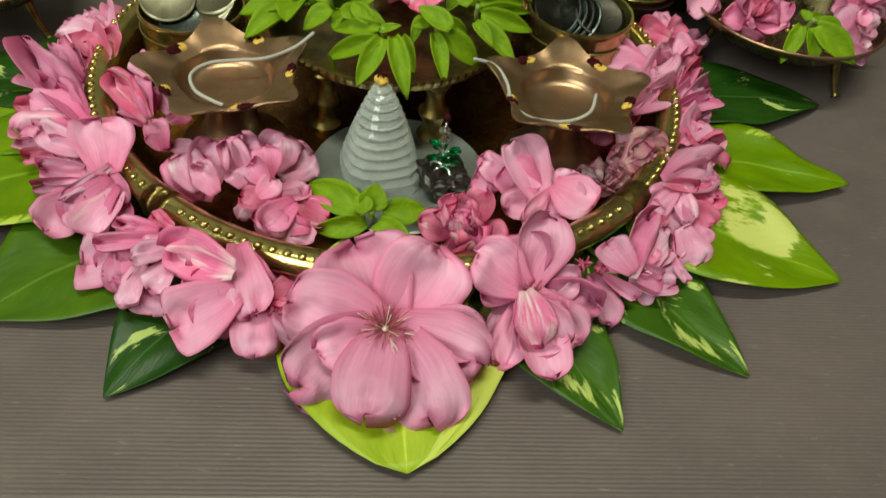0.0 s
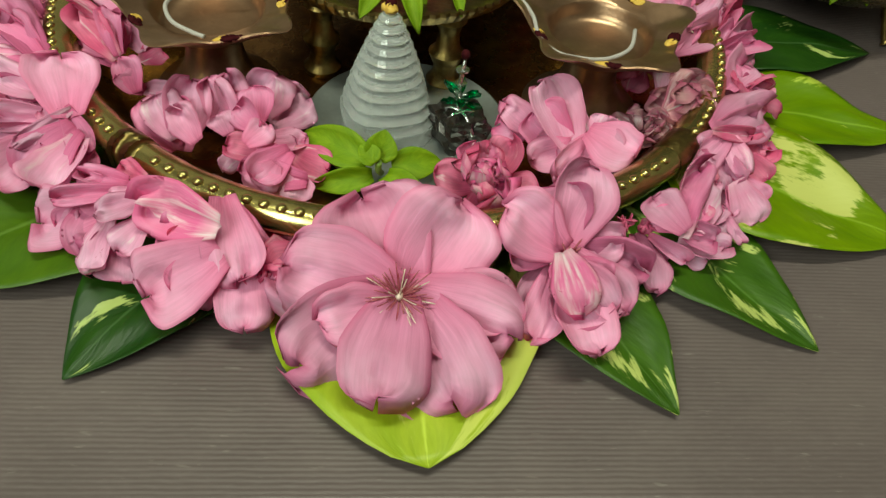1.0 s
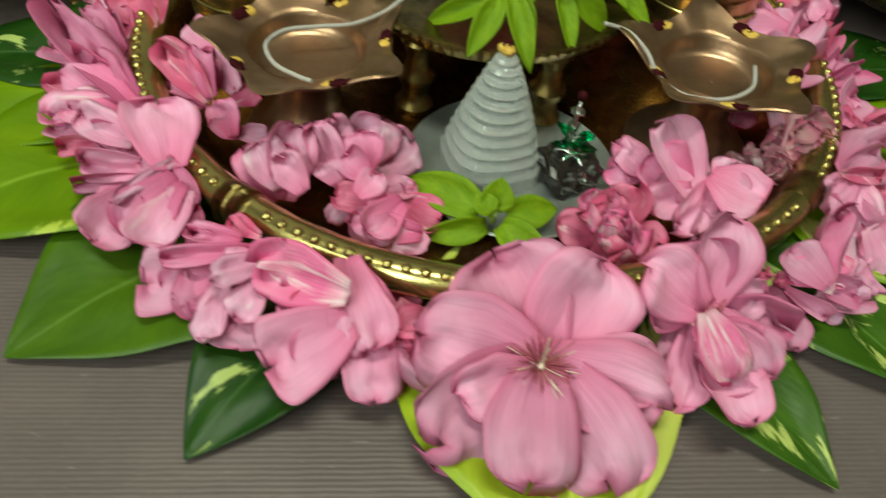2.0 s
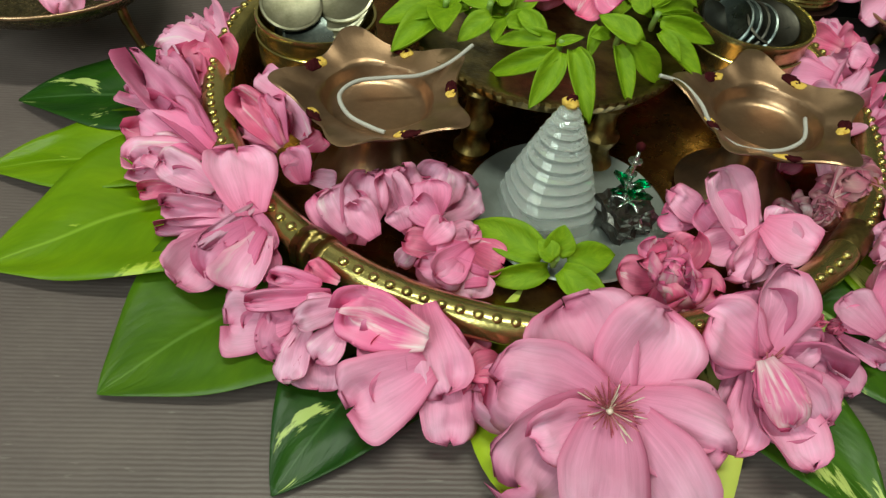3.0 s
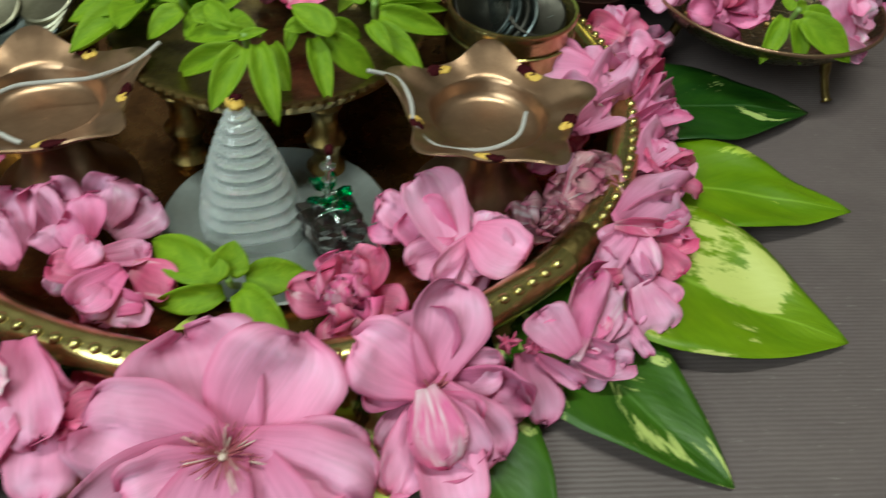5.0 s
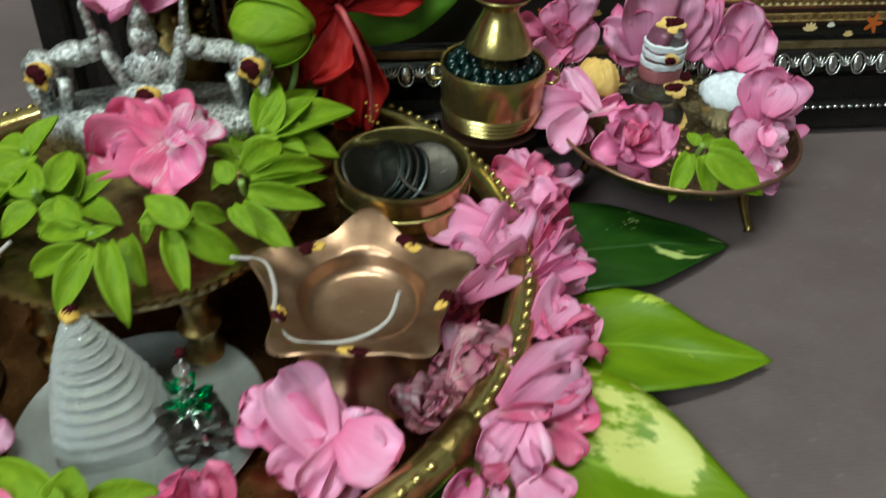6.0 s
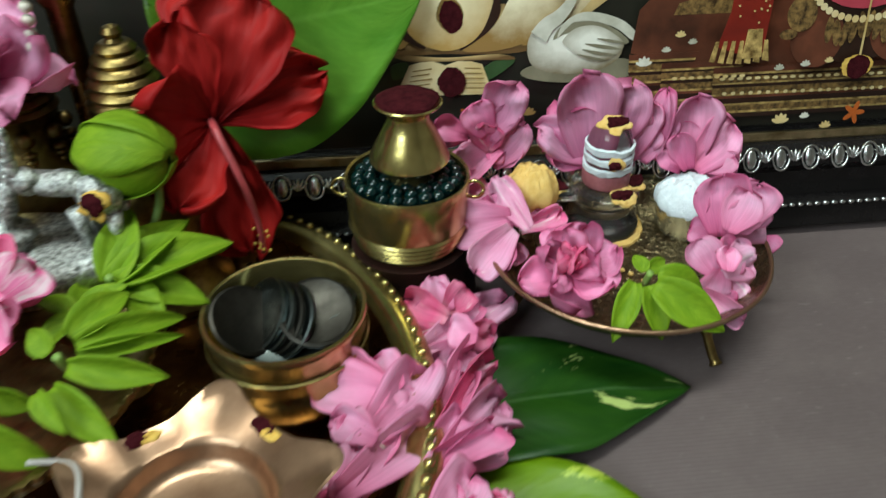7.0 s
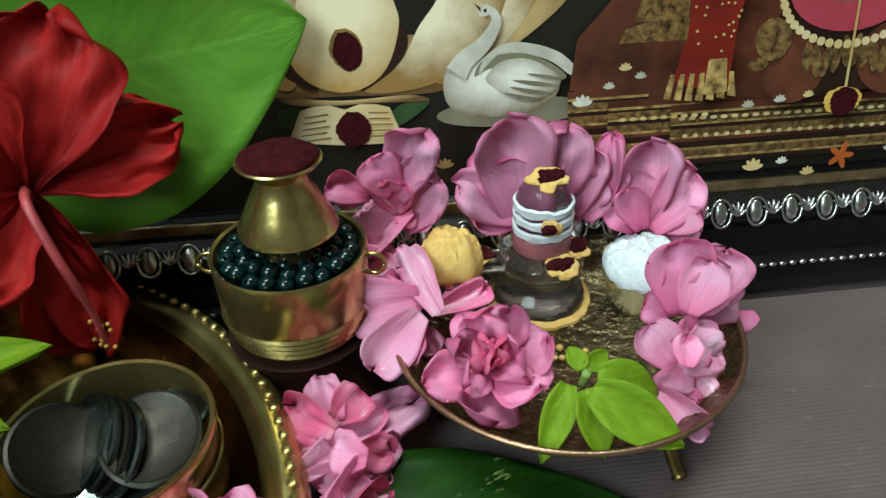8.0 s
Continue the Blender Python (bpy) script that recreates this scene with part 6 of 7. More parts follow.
powder_cup(PX + 0.0285, PY + 0.0175, 0.0115, ASH, "tiny silver cup heaped with white powder", 0.0130)
powder_cup(PX - 0.0290, PY + 0.0215, 0.0092, TURMERIC_PALE, "tiny cup heaped with yellow turmeric powder", 0.0170)
bm = bmesh.new()
rng = random.Random(31)
for k in range(60):
    a, r = rng.uniform(0, 6.28), abs(rng.gauss(0, 0.006))
    s = rng.uniform(0.0004, 0.0013)
    ball(bm, (PX - 0.010 + 1.5 * r * math.cos(a), PY - 0.005 + r * math.sin(a), PZ + s * 0.4), (s, s, s * 0.7), seg=6)
data = bpy.data.meshes.new("spilled_powder")
bm.to_mesh(data)
bm.free()
data.materials.append(TURMERIC_PALE)
tagged(new("spilled_powder", data), "crumbs of yellow powder spilled on the plate", "powder", kind="stuff")

flower((PX - 0.0240, PY - 0.017, 0.031), (0.0, -0.55, 1), 0.0165, "double", PINK_ROSE, 182, "ruffled rose-like pink flower on the plate", spin=126, group=PLATE_GROUP, inner=PINK_DEEP)
laid_flower("pink flower leaning on the picture", PLATE_GROUP, [
    ((151.5, 87, 56), (159.7, 87, 75), 14, -7, "crisp", 4, PINK),
    ((150.4, 87, 57), (144.8, 87, 68.3), 12.1, 4, "round", 2, PINK_ROSE),
    ((143.1, 87, 56.7), (131.8, 87, 60.9), 8.7, 6, "round", 5, PINK_ROSE),
    ((153.5, 87, 44.8), (164.3, 87, 59.8), 10.5, 8, "fold", 0, PINK),
    ((153.8, 87, 51), (137.7, 87, 41.2), 14, 15, "crisp", 4, PINK),
    ((152.2, 87, 50.8), (147.9, 87, 61.6), 10.1, -6, "crisp", 4, PINK_DEEP),
    ((151.2, 87, 50.9), (154.6, 87, 59.4), 7.5, -13, "crisp", 2, PINK_DEEP),
    ((150.8, 87, 49.4), (157.4, 87, 48.8), 8.3, -11, "round", 3, PINK_ROSE),
], heart=0, facing_to=(-0.1, -0.8, 0.6))
laid_flower("pale pink flower hanging over the plate edge", PLATE_GROUP, [
    ((151.1, 74.3, 37), (137.3, 87, 34.8), 10.3, 9, "round", 2, PINK_PALE),
    ((153.1, 58, 40), (133.7, 62.4, 34), 15, 0, "round", 4, PINK),
    ((153.4, 53.2, 38), (140.5, 48.5, 27), 12.6, -11, "fold", 1, PINK_PALE),
    ((158.5, 52.2, 41), (151.3, 75.2, 46), 8.9, -7, "round", 1, PINK_PALE),
    ((159.8, 61.5, 33), (175.7, 67.5, 35), 7.3, 8, "round", 5, PINK_WHITE),
    ((154.3, 59.3, 29), (158.7, 52.6, 25), 6.9, 6, "crisp", 3, PINK),
], heart=0, facing_to=(-0.1, -0.8, 0.6))
laid_flower("large pink flower behind the crystal", PLATE_GROUP, [
    ((189.7, 87, 43.7), (183.3, 87, 76.9), 20.9, -2, "round", 5, PINK),
    ((198.7, 87, 51.7), (201.8, 87, 73.1), 15.7, -6, "round", 0, PINK),
    ((188.8, 87, 45), (168.6, 87, 58), 13.3, -6, "round", 1, PINK),
    ((203.5, 87, 45.4), (209.3, 87, 66.2), 12.6, -4, "round", 2, PINK),
    ((212.3, 87, 44.5), (214.3, 87, 68.6), 9, -8, "round", 0, PINK_ROSE),
    ((207.5, 85.3, 44), (212.4, 87, 54.3), 10.8, 5, "round", 3, PINK),
], heart=0, facing_to=(-0.1, -0.8, 0.6))
laid_flower("pink flower with overlapping broad petals", PLATE_GROUP, [
    ((225.1, 84.2, 41), (226.1, 87, 67), 16.4, 2, "round", 5, PINK),
    ((227, 80.6, 43), (242.5, 87, 55.4), 16.9, 13, "round", 2, PINK),
    ((221.5, 81.5, 41), (214.2, 85.9, 47), 9.2, 13, "round", 4, PINK_ROSE),
    ((222.3, 77.5, 44), (217.6, 83.1, 55), 8.9, -15, "fold", 4, PINK_ROSE),
    ((229.1, 86.7, 38), (244.2, 86, 38), 9.8, 7, "fold", 4, PINK),
], heart=0, facing_to=(-0.1, -0.8, 0.6))
laid_flower("half-open pink flower on the plate edge", PLATE_GROUP, [
    ((224.4, 48.7, 35), (224.3, 57.9, 52), 16.1, -10, "fold", 0, PINK_ROSE),
    ((225.7, 44.6, 39), (243.4, 57.4, 36), 16, 14, "round", 5, PINK),
    ((229.2, 45.2, 40), (236.8, 53.1, 51), 14.3, 5, "crisp", 2, PINK),
    ((241.6, 53.2, 27), (244.5, 48.9, 24), 11.8, 8, "fold", 1, PINK_ROSE),
    ((222, 51.1, 33), (216, 55, 33), 8.4, -5, "round", 5, PINK_ROSE),
    ((221.7, 39.4, 43), (229.9, 47.7, 50), 11.6, -15, "fold", 0, PINK),
], heart=0, facing_to=(-0.1, -0.8, 0.6))
laid_flower("pink flower lying low on the plate", PLATE_GROUP, [
    ((216.8, 32.8, 31), (211.6, 40.9, 38), 10.7, -5, "fold", 1, PINK),
    ((217, 27.9, 36), (231.3, 37.1, 34), 12.5, 7, "round", 1, PINK_PALE),
    ((216.2, 29.6, 34), (214.6, 27.5, 26), 10.5, -11, "round", 1, PINK),
    ((220.4, 31.2, 32), (227.5, 28.3, 24), 11.5, -15, "crisp", 2, PINK_PALE),
    ((216, 25.2, 38), (218.3, 31.6, 41), 7.4, -1, "crisp", 3, PINK),
    ((212.2, 28.4, 27), (222.5, 19.4, 22), 6.8, 15, "fold", 5, PINK_PALE),
], heart=0, facing_to=(-0.1, -0.8, 0.6))
laid_sprig("light green sprig of thick leaves on the plate", [
    ((186.8, 24.8, 36), (178.5, 12.2, 25), 7.6), ((189.9, 21.4, 37), (192.8, 10.1, 26), 9), ((191.2, 20.1, 38), (210.3, 8.3, 29), 12),
    ((194, 25.1, 38), (211.7, 21.7, 34), 9), ((191.1, 28, 37), (189.5, 34.5, 40), 5), ((192, 28.8, 37), (199.4, 32.4, 38), 5)])


# ---- framed picture leaning on the wall ----
def framed_picture():
    ob = thing("framed_picture", "framed glossy devotional print leaning back, in a black beaded moulding", "picture", pose(0.19, 0.107, 0.0437, -9.65, 0, 0))
    half, high = 0.205, 0.30
    # bottom moulding: profile of (y, z), swept along x
    prof = [(0.006, -0.0005), (-0.0015, -0.0005), (-0.0035, -0.002), (-0.0035, -0.0048), (-0.0050, -0.0055), (-0.0072, -0.0060), (-0.0098, -0.0078), (-0.0112, -0.0105), (-0.0105, -0.0140),
            (-0.0080, -0.0160), (-0.0050, -0.0185), (-0.0038, -0.0240), (-0.0050, -0.0285), (-0.0070, -0.0300), (-0.0085, -0.0318), (-0.0070, -0.0335), (-0.0075, -0.0420), (0.006, -0.0420)]

    def rail(name, length, m):
        verts, faces, n = [], [], len(prof)
        for x in (-length, length):
            verts += [(x, y, z) for y, z in prof]
        for k in range(n):
            faces.append((k, (k + 1) % n, n + (k + 1) % n, n + k))
        faces += [tuple(reversed(range(n))), tuple(range(n, 2 * n))]
        return part(name, mesh_of(name, verts, faces, FRAME_BLACK, False), None, ob, "black moulding with silver ornament", m)
    bottom = rail("rail", half, pose(0, 0, 0))
    rail("rail", half, pose(0, 0, high, 0, 180, 0))
    rail("rail", high / 2 + 0.042, pose(-half, 0, high / 2, 0, 90, 0))
    rail("rail", high / 2 + 0.042, pose(half, 0, high / 2, 0, -90, 0))
    bm = bmesh.new()
    box(bm, (2 * half, 0.0022, 0.0040), pose(0, -0.0040, -0.0036), 0.0006)
    part("gilt_strip", bm, GOLD_STRIP, bottom, "dull gilt inner strip")
    # silver ornament: fanned leaves between ovals
    bm = bmesh.new()
    ball(bm, (0, 0, 0), (0.0024, 0.0013, 0.0040), seg=12)
    oval = bpy.data.meshes.new("oval")
    bm.to_mesh(oval)
    bm.free()
    oval.materials.append(SILVER)
    bm = bmesh.new()
    for k in range(5):
        a = -50 + 25 * k
        ball(bm, (0.0024 * math.sin(radians(a)), 0, 0.0030 * math.cos(radians(a)) - 0.0022), (0.00065, 0.0009, 0.0024), (0, a, 0), seg=8)
    fan = bpy.data.meshes.new("fan")
    bm.to_mesh(fan)
    bm.free()
    fan.materials.append(SILVER)
    bm = bmesh.new()
    ring = tube("ring", [(0.0034 * math.cos(t), -0.0002, 0.0046 * math.sin(t)) for t in [2 * math.pi * k / 20 for k in range(21)]], 0.0005, 6, SILVER)
    for k in range(34):
        x = -0.198 + 0.012 * k
        part("oval", oval, None, bottom, "", pose(x, -0.0108, -0.0105, -12, 0, 0))
        part("ring", ring, None, bottom, "", pose(x, -0.0112, -0.0105, -12, 0, 0))
        part("fan", fan, None, bottom, "", pose(x + 0.006, -0.0106, -0.0103, -12, 0, 0))
    bm = bmesh.new()
    ball(bm, (0, 0, 0), (0.0016, 0.0010, 0.0009), seg=8)
    small = bpy.data.meshes.new("small_bead")
    bm.to_mesh(small)
    bm.free()
    small.materials.append(SILVER)
    for k in range(112):
        part("small_bead", small, None, bottom, "", pose(-0.2 + 0.0036 * k, -0.0084, -0.0318))

    # the print: flat pieces laid over one another
    bm = bmesh.new()
    box(bm, (2 * half, 0.003, high), pose(0, 0.0016, high / 2))
    part("print", bm, paint("dark ground", (0.022, 0.020, 0.013), (0.010, 0.010, 0.008), 30), ob, "dark olive print ground")
    layer = [0.0]

    def flat(name, outline, material, label=""):
        """A flat piece of the print; outline in picture coordinates."""
        layer[0] += 0.00006
        pts = [(x - 0.19, z) for x, z in outline]
        bm = bmesh.new()
        bm.faces.new([bm.verts.new((x, 0, z)) for x, z in pts])
        got = bmesh.ops.extrude_face_region(bm, geom=list(bm.faces))
        for v in got["geom"]:
            if isinstance(v, bmesh.types.BMVert):
                v.co.y -= 0.00012
        bmesh.ops.recalc_face_normals(bm, faces=list(bm.faces))
        return part(name, bm, material, ob, label, pose(0, -layer[0], 0))

    def blob(x, z, rx, rz, turn=0.0, point=0.0, n=28, ragged=0.0):
        """An oval; point draws its upper end out."""
        out = []
        for k in range(n):
            a = 2 * math.pi * k / n
            u, w = rx * math.cos(a), rz * math.sin(a)
            if ragged:
                g = 1 + ragged * (0.5 * noise.noise((1.3 * math.cos(a) + x * 90, 1.3 * math.sin(a), 1.0)) + 0.5 * noise.noise((5 * math.cos(a), 5 * math.sin(a), x * 50)) + 0.4 * noise.noise((13 * math.cos(a), 13 * math.sin(a), x * 30)))
                u, w = u * g, w * g
            if w > 0:
                u *= 1 - point * (w / rz) ** 2
            t = radians(turn)
            out.append((x + u * math.cos(t) - w * math.sin(t), z + u * math.sin(t) + w * math.cos(t)))
        return out

    cream = paint("cream lotus", (0.80, 0.66, 0.34), (0.46, 0.31, 0.10), 40)
    cream_light = paint("pale lotus", (0.86, 0.78, 0.54), (0.60, 0.45, 0.20), 40)
    shade = paint("ochre shade", (0.30, 0.19, 0.05), (0.15, 0.10, 0.03), 60)
    white = paint("swan white", (0.78, 0.76, 0.66), (0.38, 0.36, 0.27), 60)
    grey = paint("swan grey", (0.26, 0.24, 0.16), (0.16, 0.14, 0.09), 80)
    brown = paint("red brown", (0.16, 0.050, 0.026), (0.05, 0.018, 0.010), 60)
    gold = paint("gold", (0.62, 0.43, 0.15), (0.12, 0.07, 0.02), 420)
    dull = paint("dull gold", (0.30, 0.18, 0.06), (0.04, 0.022, 0.010), 600)
    maroon = paint("maroon cloth", (0.22, 0.018, 0.010), (0.13, 0.012, 0.008), 80)
    rose = paint("rose disc", (0.45, 0.06, 0.09), (0.34, 0.04, 0.06), 60)
    dark = paint("shadow brown", (0.035, 0.014, 0.009), (0.018, 0.009, 0.006), 80)
    green = paint("dull green", (0.05, 0.10, 0.035), (0.03, 0.06, 0.02), 80)
    orange = paint("orange", (0.50, 0.12, 0.02), (0.35, 0.08, 0.015), 90)
    def modelled(name, core, edge, at=(0.5, 0.6), reach=0.62):
        """Print colour that the painter let run from a pale middle to a brown edge."""
        m, nt, b = nodes_of("print " + name)
        tc = nt.nodes.new("ShaderNodeTexCoord")
        sub = nt.nodes.new("ShaderNodeVectorMath")
        sub.operation, sub.inputs[1].default_value = "SUBTRACT", (at[0], 0.5, at[1])
        flatten = nt.nodes.new("ShaderNodeVectorMath")
        flatten.operation, flatten.inputs[1].default_value = "MULTIPLY", (1, 0, 1)
        far = nt.nodes.new("ShaderNodeVectorMath")
        far.operation = "LENGTH"
        nt.links.new(tc.outputs["Generated"], sub.inputs[0]), nt.links.new(sub.outputs[0], flatten.inputs[0]), nt.links.new(flatten.outputs[0], far.inputs[0])
        wisp = noise_of(nt, tc.outputs["Object"], 150.0, 4.0)
        mixed = add(nt, "ShaderNodeMath")
        mixed.operation, mixed.inputs[1].default_value = "MULTIPLY_ADD", 0.30
        nt.links.new(wisp, mixed.inputs[0]), nt.links.new(far.outputs["Value"], mixed.inputs[2])
        f = ramp(nt, mixed.outputs[0], [(reach * 0.55, 0.0), (reach + 0.18, 1.0)])
        nt.links.new(mix_colour(nt, f, core, edge), b.inputs["Base Color"])
        b.inputs["Roughness"].default_value = 0.3
        return m

    def rounded(points):
        """A closed soft outline through the corners given."""
        n, out = len(points), []
        for i in range(n):
            p0, p1, p2, p3 = (points[(i + j - 1) % n] for j in range(4))
            for k in range(6):
                t = k / 6
                out.append(tuple(0.5 * (2 * b + (c - a) * t + (2 * a - 5 * b + 4 * c - d) * t * t + (3 * b - a - 3 * c + d) * t ** 3) for a, b, c, d in zip(p0, p1, p2, p3)))
        return out

    lotus_mid = modelled("lotus middle", (0.90, 0.80, 0.52), (0.46, 0.29, 0.09), (0.5, 0.72), 0.66)
    lotus_side = modelled("lotus side", (0.90, 0.81, 0.56), (0.30, 0.18, 0.055), (0.42, 0.62), 0.50)
    lotus_far = modelled("lotus outer", (0.62, 0.45, 0.20), (0.14, 0.08, 0.03), (0.5, 0.6), 0.5)
    swan_print = modelled("swan", (0.86, 0.84, 0.74), (0.20, 0.16, 0.09), (0.45, 0.58), 0.58)
    # lotus throne
    flat("lotus_petal", rounded([(0.1190, 0.0342), (0.138, 0.0334), (0.1690, 0.0332), (0.176, 0.043), (0.160, 0.050), (0.125, 0.050), (0.112, 0.042)]), lotus_far)
    flat("lotus_petal", rounded([(0.158, 0.036), (0.1750, 0.0365), (0.1930, 0.0468), (0.2060, 0.0572), (0.2120, 0.0670), (0.190, 0.0690), (0.170, 0.054)]), lotus_far)
    flat("lotus_petal", rounded([(0.166, 0.036), (0.180, 0.0400), (0.1930, 0.0520), (0.2000, 0.0670), (0.182, 0.0690), (0.168, 0.056)]), lotus_side)
    flat("lotus_petal", rounded([(0.1451, 0.0342), (0.1565, 0.0428), (0.162, 0.052), (0.1676, 0.0592), (0.172, 0.0690), (0.189, 0.0680), (0.183, 0.048), (0.166, 0.0355)]), lotus_side)
    flat("lotus_petal", rounded([(0.1215, 0.0360), (0.110, 0.045), (0.105, 0.066), (0.130, 0.068), (0.128, 0.050), (0.1262, 0.0400)]), lotus_side)
    flat("petal_gap", rounded([(0.1440, 0.0345), (0.1540, 0.0405), (0.1585, 0.0470), (0.1575, 0.0530), (0.154, 0.0470), (0.148, 0.0400)]), dark)
    flat("petal_gap", rounded([(0.1225, 0.0440), (0.1220, 0.0405), (0.1310, 0.0355), (0.1300, 0.0400), (0.1255, 0.0480)]), dark)
    flat("lotus_petal", rounded([(0.138, 0.0346), (0.129, 0.038), (0.1241, 0.0448), (0.1258, 0.0540), (0.132, 0.0670), (0.150, 0.0670), (0.1560, 0.0574), (0.1557, 0.0498), (0.152, 0.041), (0.146, 0.036)]), lotus_mid)
    flat("mark", blob(0.1405, 0.0470, 0.0048, 0.0060, 12, n=48, ragged=0.12), shade, "ochre paste mark on the picture")
    flat("mark", blob(0.1409, 0.0464, 0.0042, 0.0056, 12, n=48, ragged=0.16), KUMKUM, "dark red mark on the picture")
    # open book
    flat("leaf_spray", rounded([(0.1500, 0.0250), (0.1560, 0.0300), (0.1640, 0.0303), (0.1610, 0.0270), (0.1540, 0.0232)]), green)
    flat("leaf_spray", rounded([(0.1195, 0.0250), (0.1190, 0.0300), (0.1245, 0.0310), (0.1250, 0.0270)]), green)
    flat("lotus_petal", rounded([(0.1200, 0.0341), (0.1270, 0.0312), (0.1500, 0.0308), (0.1640, 0.0305), (0.1580, 0.0326), (0.1385, 0.0322)]), lotus_far)
    flat("book_page", [(0.1207, 0.0205), (0.1253, 0.0300), (0.1290, 0.0309), (0.1340, 0.0311), (0.1385, 0.0295), (0.1383, 0.0184)], cream_light, "open book page")
    flat("book_page", [(0.1383, 0.0184), (0.1385, 0.0295), (0.1430, 0.0308), (0.1480, 0.0305), (0.1520, 0.0293), (0.1561, 0.0182)], cream_light, "open book page")
    for k in range(5):
        z = 0.0280 - 0.0018 * k
        flat("writing_bar", [(0.1265 - 0.0006 * k, z - 0.0004), (0.1335 - 0.0009 * (k % 2), z + 0.0002), (0.1335 - 0.0009 * (k % 2), z + 0.0007), (0.1265 - 0.0006 * k, z)], shade)
        flat("writing_bar", [(0.1455, z), (0.1515 + 0.0005 * k, z - 0.0003), (0.1515 + 0.0005 * k, z + 0.0000), (0.1455, z + 0.0004)], shade)
    flat("mark", blob(0.1406, 0.0234, 0.0052, 0.0054, n=48, ragged=0.16), KUMKUM, "dark red mark on the book")
    # swan
    flat("swan_shadow", blob(0.190, 0.0255, 0.024, 0.0045), grey)
    flat("swan_body", rounded([(0.1716, 0.0411), (0.1686, 0.0365), (0.1694, 0.0296), (0.1745, 0.0258), (0.1850, 0.0243), (0.1966, 0.0256), (0.2037, 0.0308), (0.2018, 0.0378), (0.1922, 0.0443), (0.1801, 0.0425)]), swan_print)
    flat("swan_shade", rounded([(0.1779, 0.0370), (0.1801, 0.0412), (0.1853, 0.0429), (0.1939, 0.0427), (0.2018, 0.0392), (0.2062, 0.0349), (0.1992, 0.0345), (0.1887, 0.0386), (0.1826, 0.0390)]), grey)
    flat("swan_wing", rounded([(0.1793, 0.0375), (0.1815, 0.0428), (0.1879, 0.0462), (0.1956, 0.0456), (0.2034, 0.0428), (0.2083, 0.0388), (0.2119, 0.0342), (0.2071, 0.0358), (0.2017, 0.0398), (0.1939, 0.0428), (0.1861, 0.0432), (0.1821, 0.0404)]), white)
    flat("swan_wing", rounded([(0.1814, 0.0366), (0.1861, 0.0408), (0.1939, 0.0413), (0.2009, 0.0379), (0.2045, 0.0342), (0.2019, 0.0306), (0.1957, 0.0282), (0.1886, 0.0301), (0.1834, 0.0339)]), swan_print)
    flat("feather", rounded([(0.1895, 0.0352), (0.1957, 0.0331), (0.2036, 0.0325), (0.1974, 0.0343)]), grey)
    flat("feather", rounded([(0.1887, 0.0332), (0.1948, 0.0307), (0.2019, 0.0306), (0.1957, 0.0320)]), grey)
    flat("feather", rounded([(0.1869, 0.0316), (0.1930, 0.0291), (0.1984, 0.0290), (0.1930, 0.0303)]), grey)
    flat("feather", rounded([(0.1939, 0.0369), (0.1992, 0.0352), (0.2048, 0.0349), (0.1992, 0.0363)]), grey)
    neck = smooth_path([(0.1725, 0, 0.0383), (0.1753, 0, 0.0422), (0.1799, 0, 0.0455), (0.1833, 0, 0.0496), (0.1847, 0, 0.0530), (0.1834, 0, 0.0556), (0.1808, 0, 0.0561)], 5)
    left, right = [], []
    for k, p in enumerate(neck):
        d = (neck[min(k + 1, len(neck) - 1)] - neck[max(k - 1, 0)]).normalized()
        w = 0.0026 * (1 - k / len(neck)) ** 1.5 + 0.0009
        left.append((p.x - d.z * w, p.z + d.x * w)), right.append((p.x + d.z * w, p.z - d.x * w))
    flat("swan_neck", left + right[::-1], white)
    flat("swan_head", blob(0.1814, 0.0559, 0.0021, 0.0016, 20), white)
    flat("swan_beak", [(0.1801, 0.0568), (0.1802, 0.0555), (0.1781, 0.0581)], dark)
    flat("swan_eye", blob(0.1814, 0.0559, 0.0005, 0.0005, n=10), dark)
    # stepped throne on the right
    flat("floor_panel", [(0.207, 0.0310), (0.209, 0.0460), (0.226, 0.0640), (0.395, 0.0640), (0.395, 0.0240), (0.236, 0.0240)], brown)
    flat("plinth", [(0.222, 0.0440), (0.2235, 0.0480), (0.231, 0.0500), (0.246, 0.0500), (0.246, 0.0440)], dull)
    flat("plinth", [(0.2265, 0.0500), (0.2285, 0.0585), (0.243, 0.0585), (0.243, 0.0500)], dull)
    for n, (xa, xb, top) in enumerate(((0.2065, 0.2335, 0.0305), (0.2190, 0.2520, 0.0270), (0.2390, 0.3950, 0.0245))):
        low = top - 0.0200
        z1 = top
        for k, (deep, colour) in enumerate(((0.0022, brown), (0.0008, gold), (0.0007, dark), (0.0022, dull), (0.0006, gold), (0.0012, dark), (0.0024, dull), (0.0007, gold), (0.0010, brown), (0.0020, dark), (0.0007, gold), (0.0022, dull), (0.0008, gold), (0.0016, dark))):
            z0, s = z1 - deep, 0.58 * (top - z1)
            flat("step_band", [(xa + s * 0.1, z0), (xa, z1), (xb - s, z1), (xb - s - 0.58 * deep, z0)], colour)
            z1 = z0
    for k in range(44):
        x = 0.2425 + 0.0034 * k
        flat("ornament", blob(x, 0.0203, 0.0012, 0.0006, n=8), cream)
        flat("ornament", blob(x + 0.0015, 0.0147, 0.0009, 0.0007, n=8), cream)
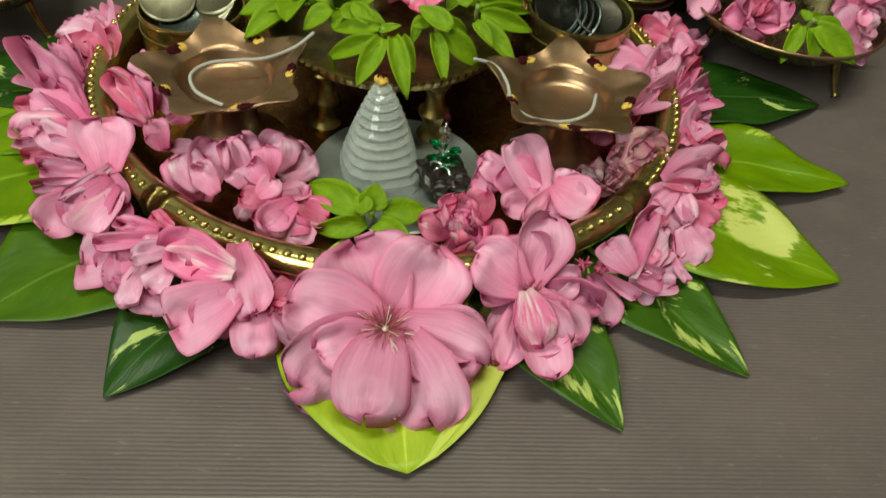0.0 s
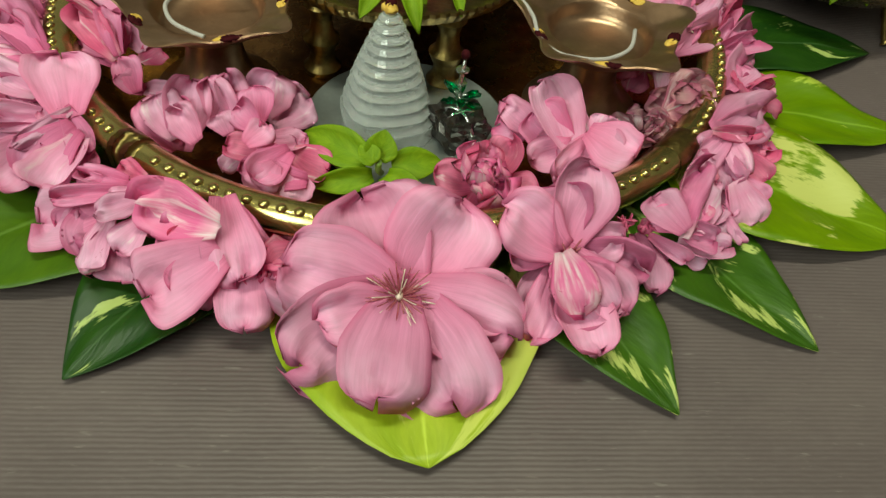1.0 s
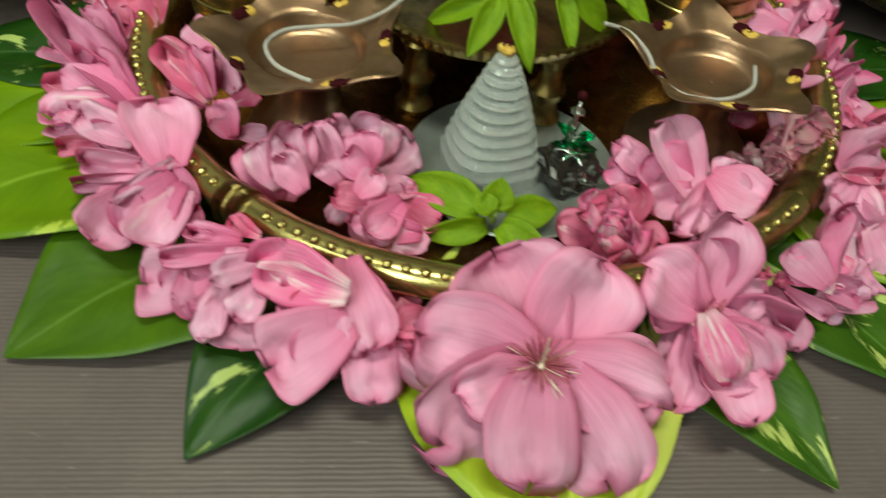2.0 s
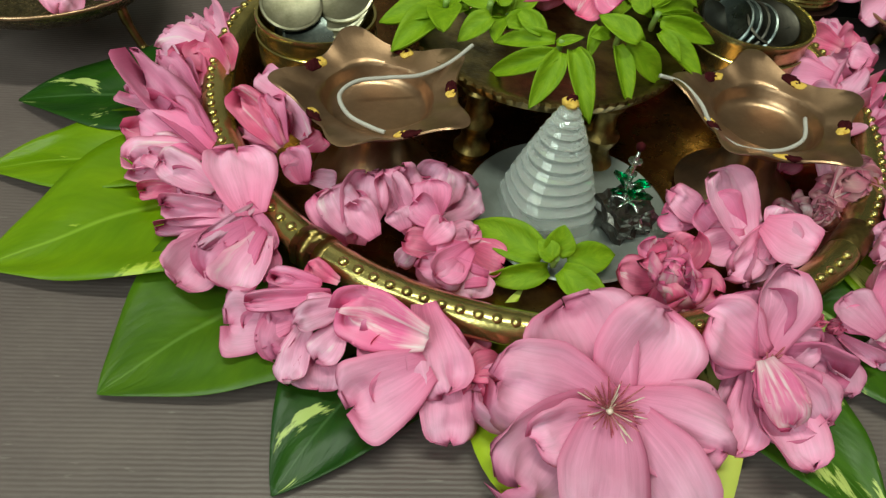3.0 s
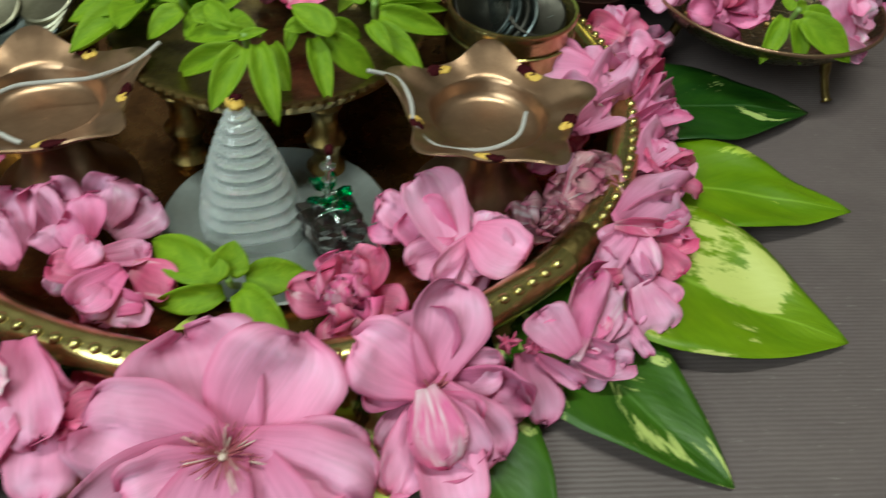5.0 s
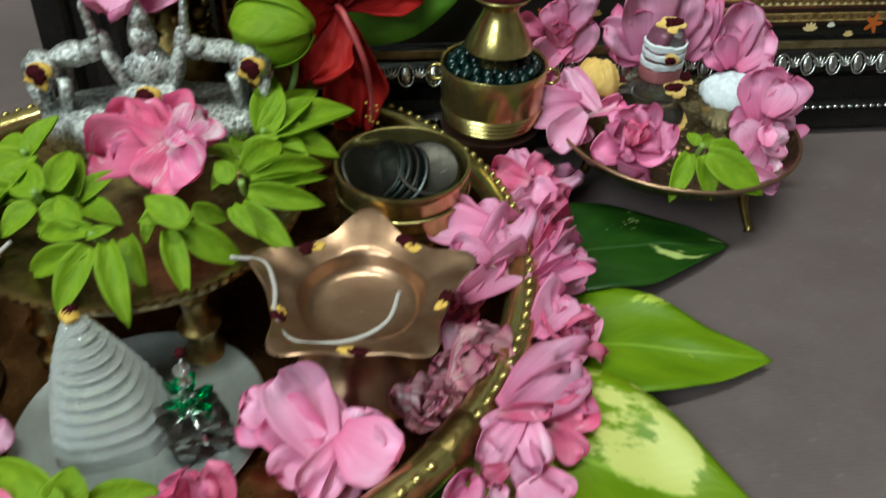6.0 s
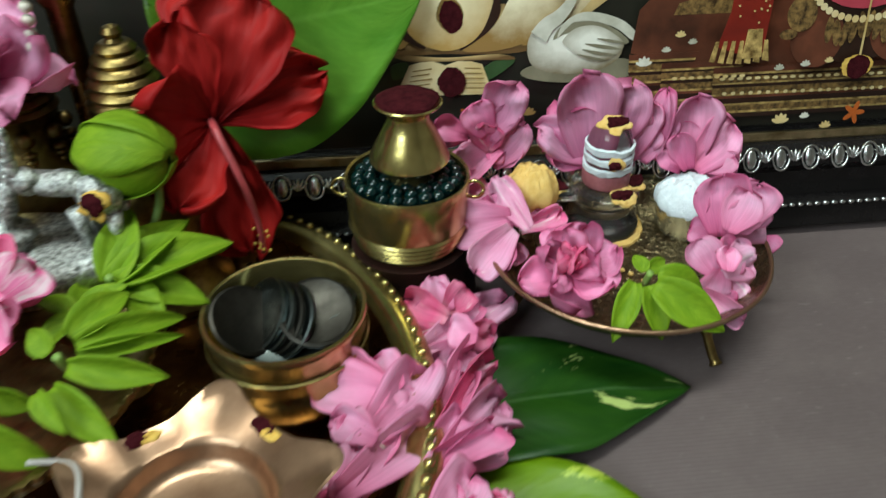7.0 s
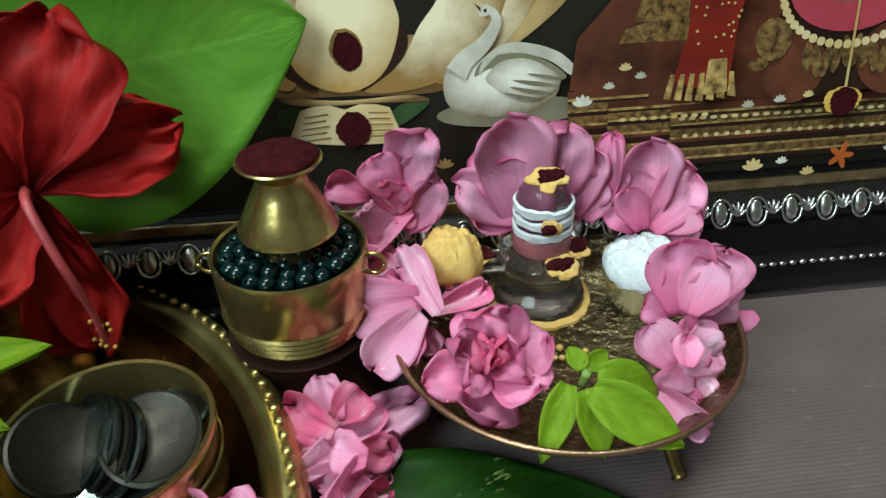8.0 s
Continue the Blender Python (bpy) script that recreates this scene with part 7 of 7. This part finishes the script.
    for k in range(9):
        flat("ornament", blob(0.2215 + 0.0032 * k, 0.0228, 0.0011, 0.0006, n=8), cream)
    # skirts and garland, as plain shapes
    flat("skirt_shape", [(0.2405, 0.064), (0.2395, 0.046), (0.236, 0.0335), (0.2465, 0.0300), (0.2535, 0.0310), (0.2545, 0.050), (0.2575, 0.064)], maroon)
    for k in range(7):
        flat("skirt_hem", [(0.2335 + 0.0033 * k, 0.0285 - 0.0010 * math.sin(k * 0.5)), (0.2352 + 0.0030 * k, 0.0355), (0.2366 + 0.0030 * k, 0.0355), (0.2356 + 0.0034 * k, 0.0280 - 0.0010 * math.sin(k * 0.5))], gold)
    flat("skirt_hem", [(0.2455, 0.0290), (0.2465, 0.0395), (0.2520, 0.0395), (0.2530, 0.0295)], gold)
    rngp = random.Random(6)
    for k in range(26):
        flat("dot", blob(rngp.uniform(0.241, 0.255), rngp.uniform(0.040, 0.062), 0.0004, 0.0004, n=8), cream)
    flat("drape_shape", blob(0.287, 0.046, 0.022, 0.020), dark)
    flat("drape_shape", blob(0.272, 0.036, 0.010, 0.011, 20), brown)
    flat("drape_shape", blob(0.304, 0.037, 0.012, 0.011, -15), brown)
    for k in range(9):
        flat("fringe", blob(0.276 + 0.0030 * k, 0.0385 - 0.0015 * math.sin(k), 0.0015, 0.0048, 10 * math.sin(k * 2)), dull)
    flat("bird_shape", blob(0.2645, 0.0445, 0.0055, 0.0062, 10), dull)
    flat("bird_shape", blob(0.2605, 0.0375, 0.0032, 0.0018), dull)
    flat("rose_disc", blob(0.287, 0.0585, 0.0195, 0.0130), rose)
    flat("pale_disc", blob(0.287, 0.0605, 0.0145, 0.0065), grey)
    flat("white_disc", blob(0.287, 0.0615, 0.0120, 0.0050), white)
    for k in range(23):
        a = math.pi * (1.04 + 0.92 * k / 22)
        flat("painted_pearl", blob(0.287 + 0.0215 * math.cos(a), 0.0580 + 0.0160 * math.sin(a), 0.0013, 0.0013, n=12), cream_light)
    flat("cord", [(0.2878, 0.060), (0.2884, 0.060), (0.2888, 0.028), (0.2880, 0.028)], cream)
    flat("mark", blob(0.2880, 0.0255, 0.0060, 0.0042, n=48, ragged=0.16), TURMERIC)
    flat("mark", blob(0.2885, 0.0252, 0.0044, 0.0044, n=48, ragged=0.16), KUMKUM, "dark red mark on the picture")
    # strewn blossoms
    for x, z, s, mtl in ((0.145, 0.0150, 0.0034, orange), (0.1665, 0.0140, 0.0026, cream), (0.137, 0.0105, 0.0022, cream), (0.2615, 0.0060, 0.0034, cream), (0.2705, 0.0075, 0.0020, white), (0.2895, 0.0085, 0.0042, orange), (0.2790, 0.0035, 0.0024, cream),
                         (0.3050, 0.0095, 0.0024, white), (0.2065, 0.0300, 0.0030, white), (0.2140, 0.0345, 0.0018, white), (0.2185, 0.0395, 0.0020, cream), (0.2230, 0.0370, 0.0018, white), (0.2560, 0.0265, 0.0020, white), (0.2655, 0.0275, 0.0020, white), (0.2740, 0.0285, 0.0018, cream), (0.3010, 0.0275, 0.0020, white), (0.1600, 0.0095, 0.0020, white)):
        for k in range(5):
            a = 20 + 35 * k if mtl is not orange else 72 * k
            flat("blossom", blob(x + 0.5 * s * math.cos(radians(a)), z + 0.5 * s * math.sin(radians(a)), s * 0.22, s * 0.55, a - 90), mtl)


framed_picture()
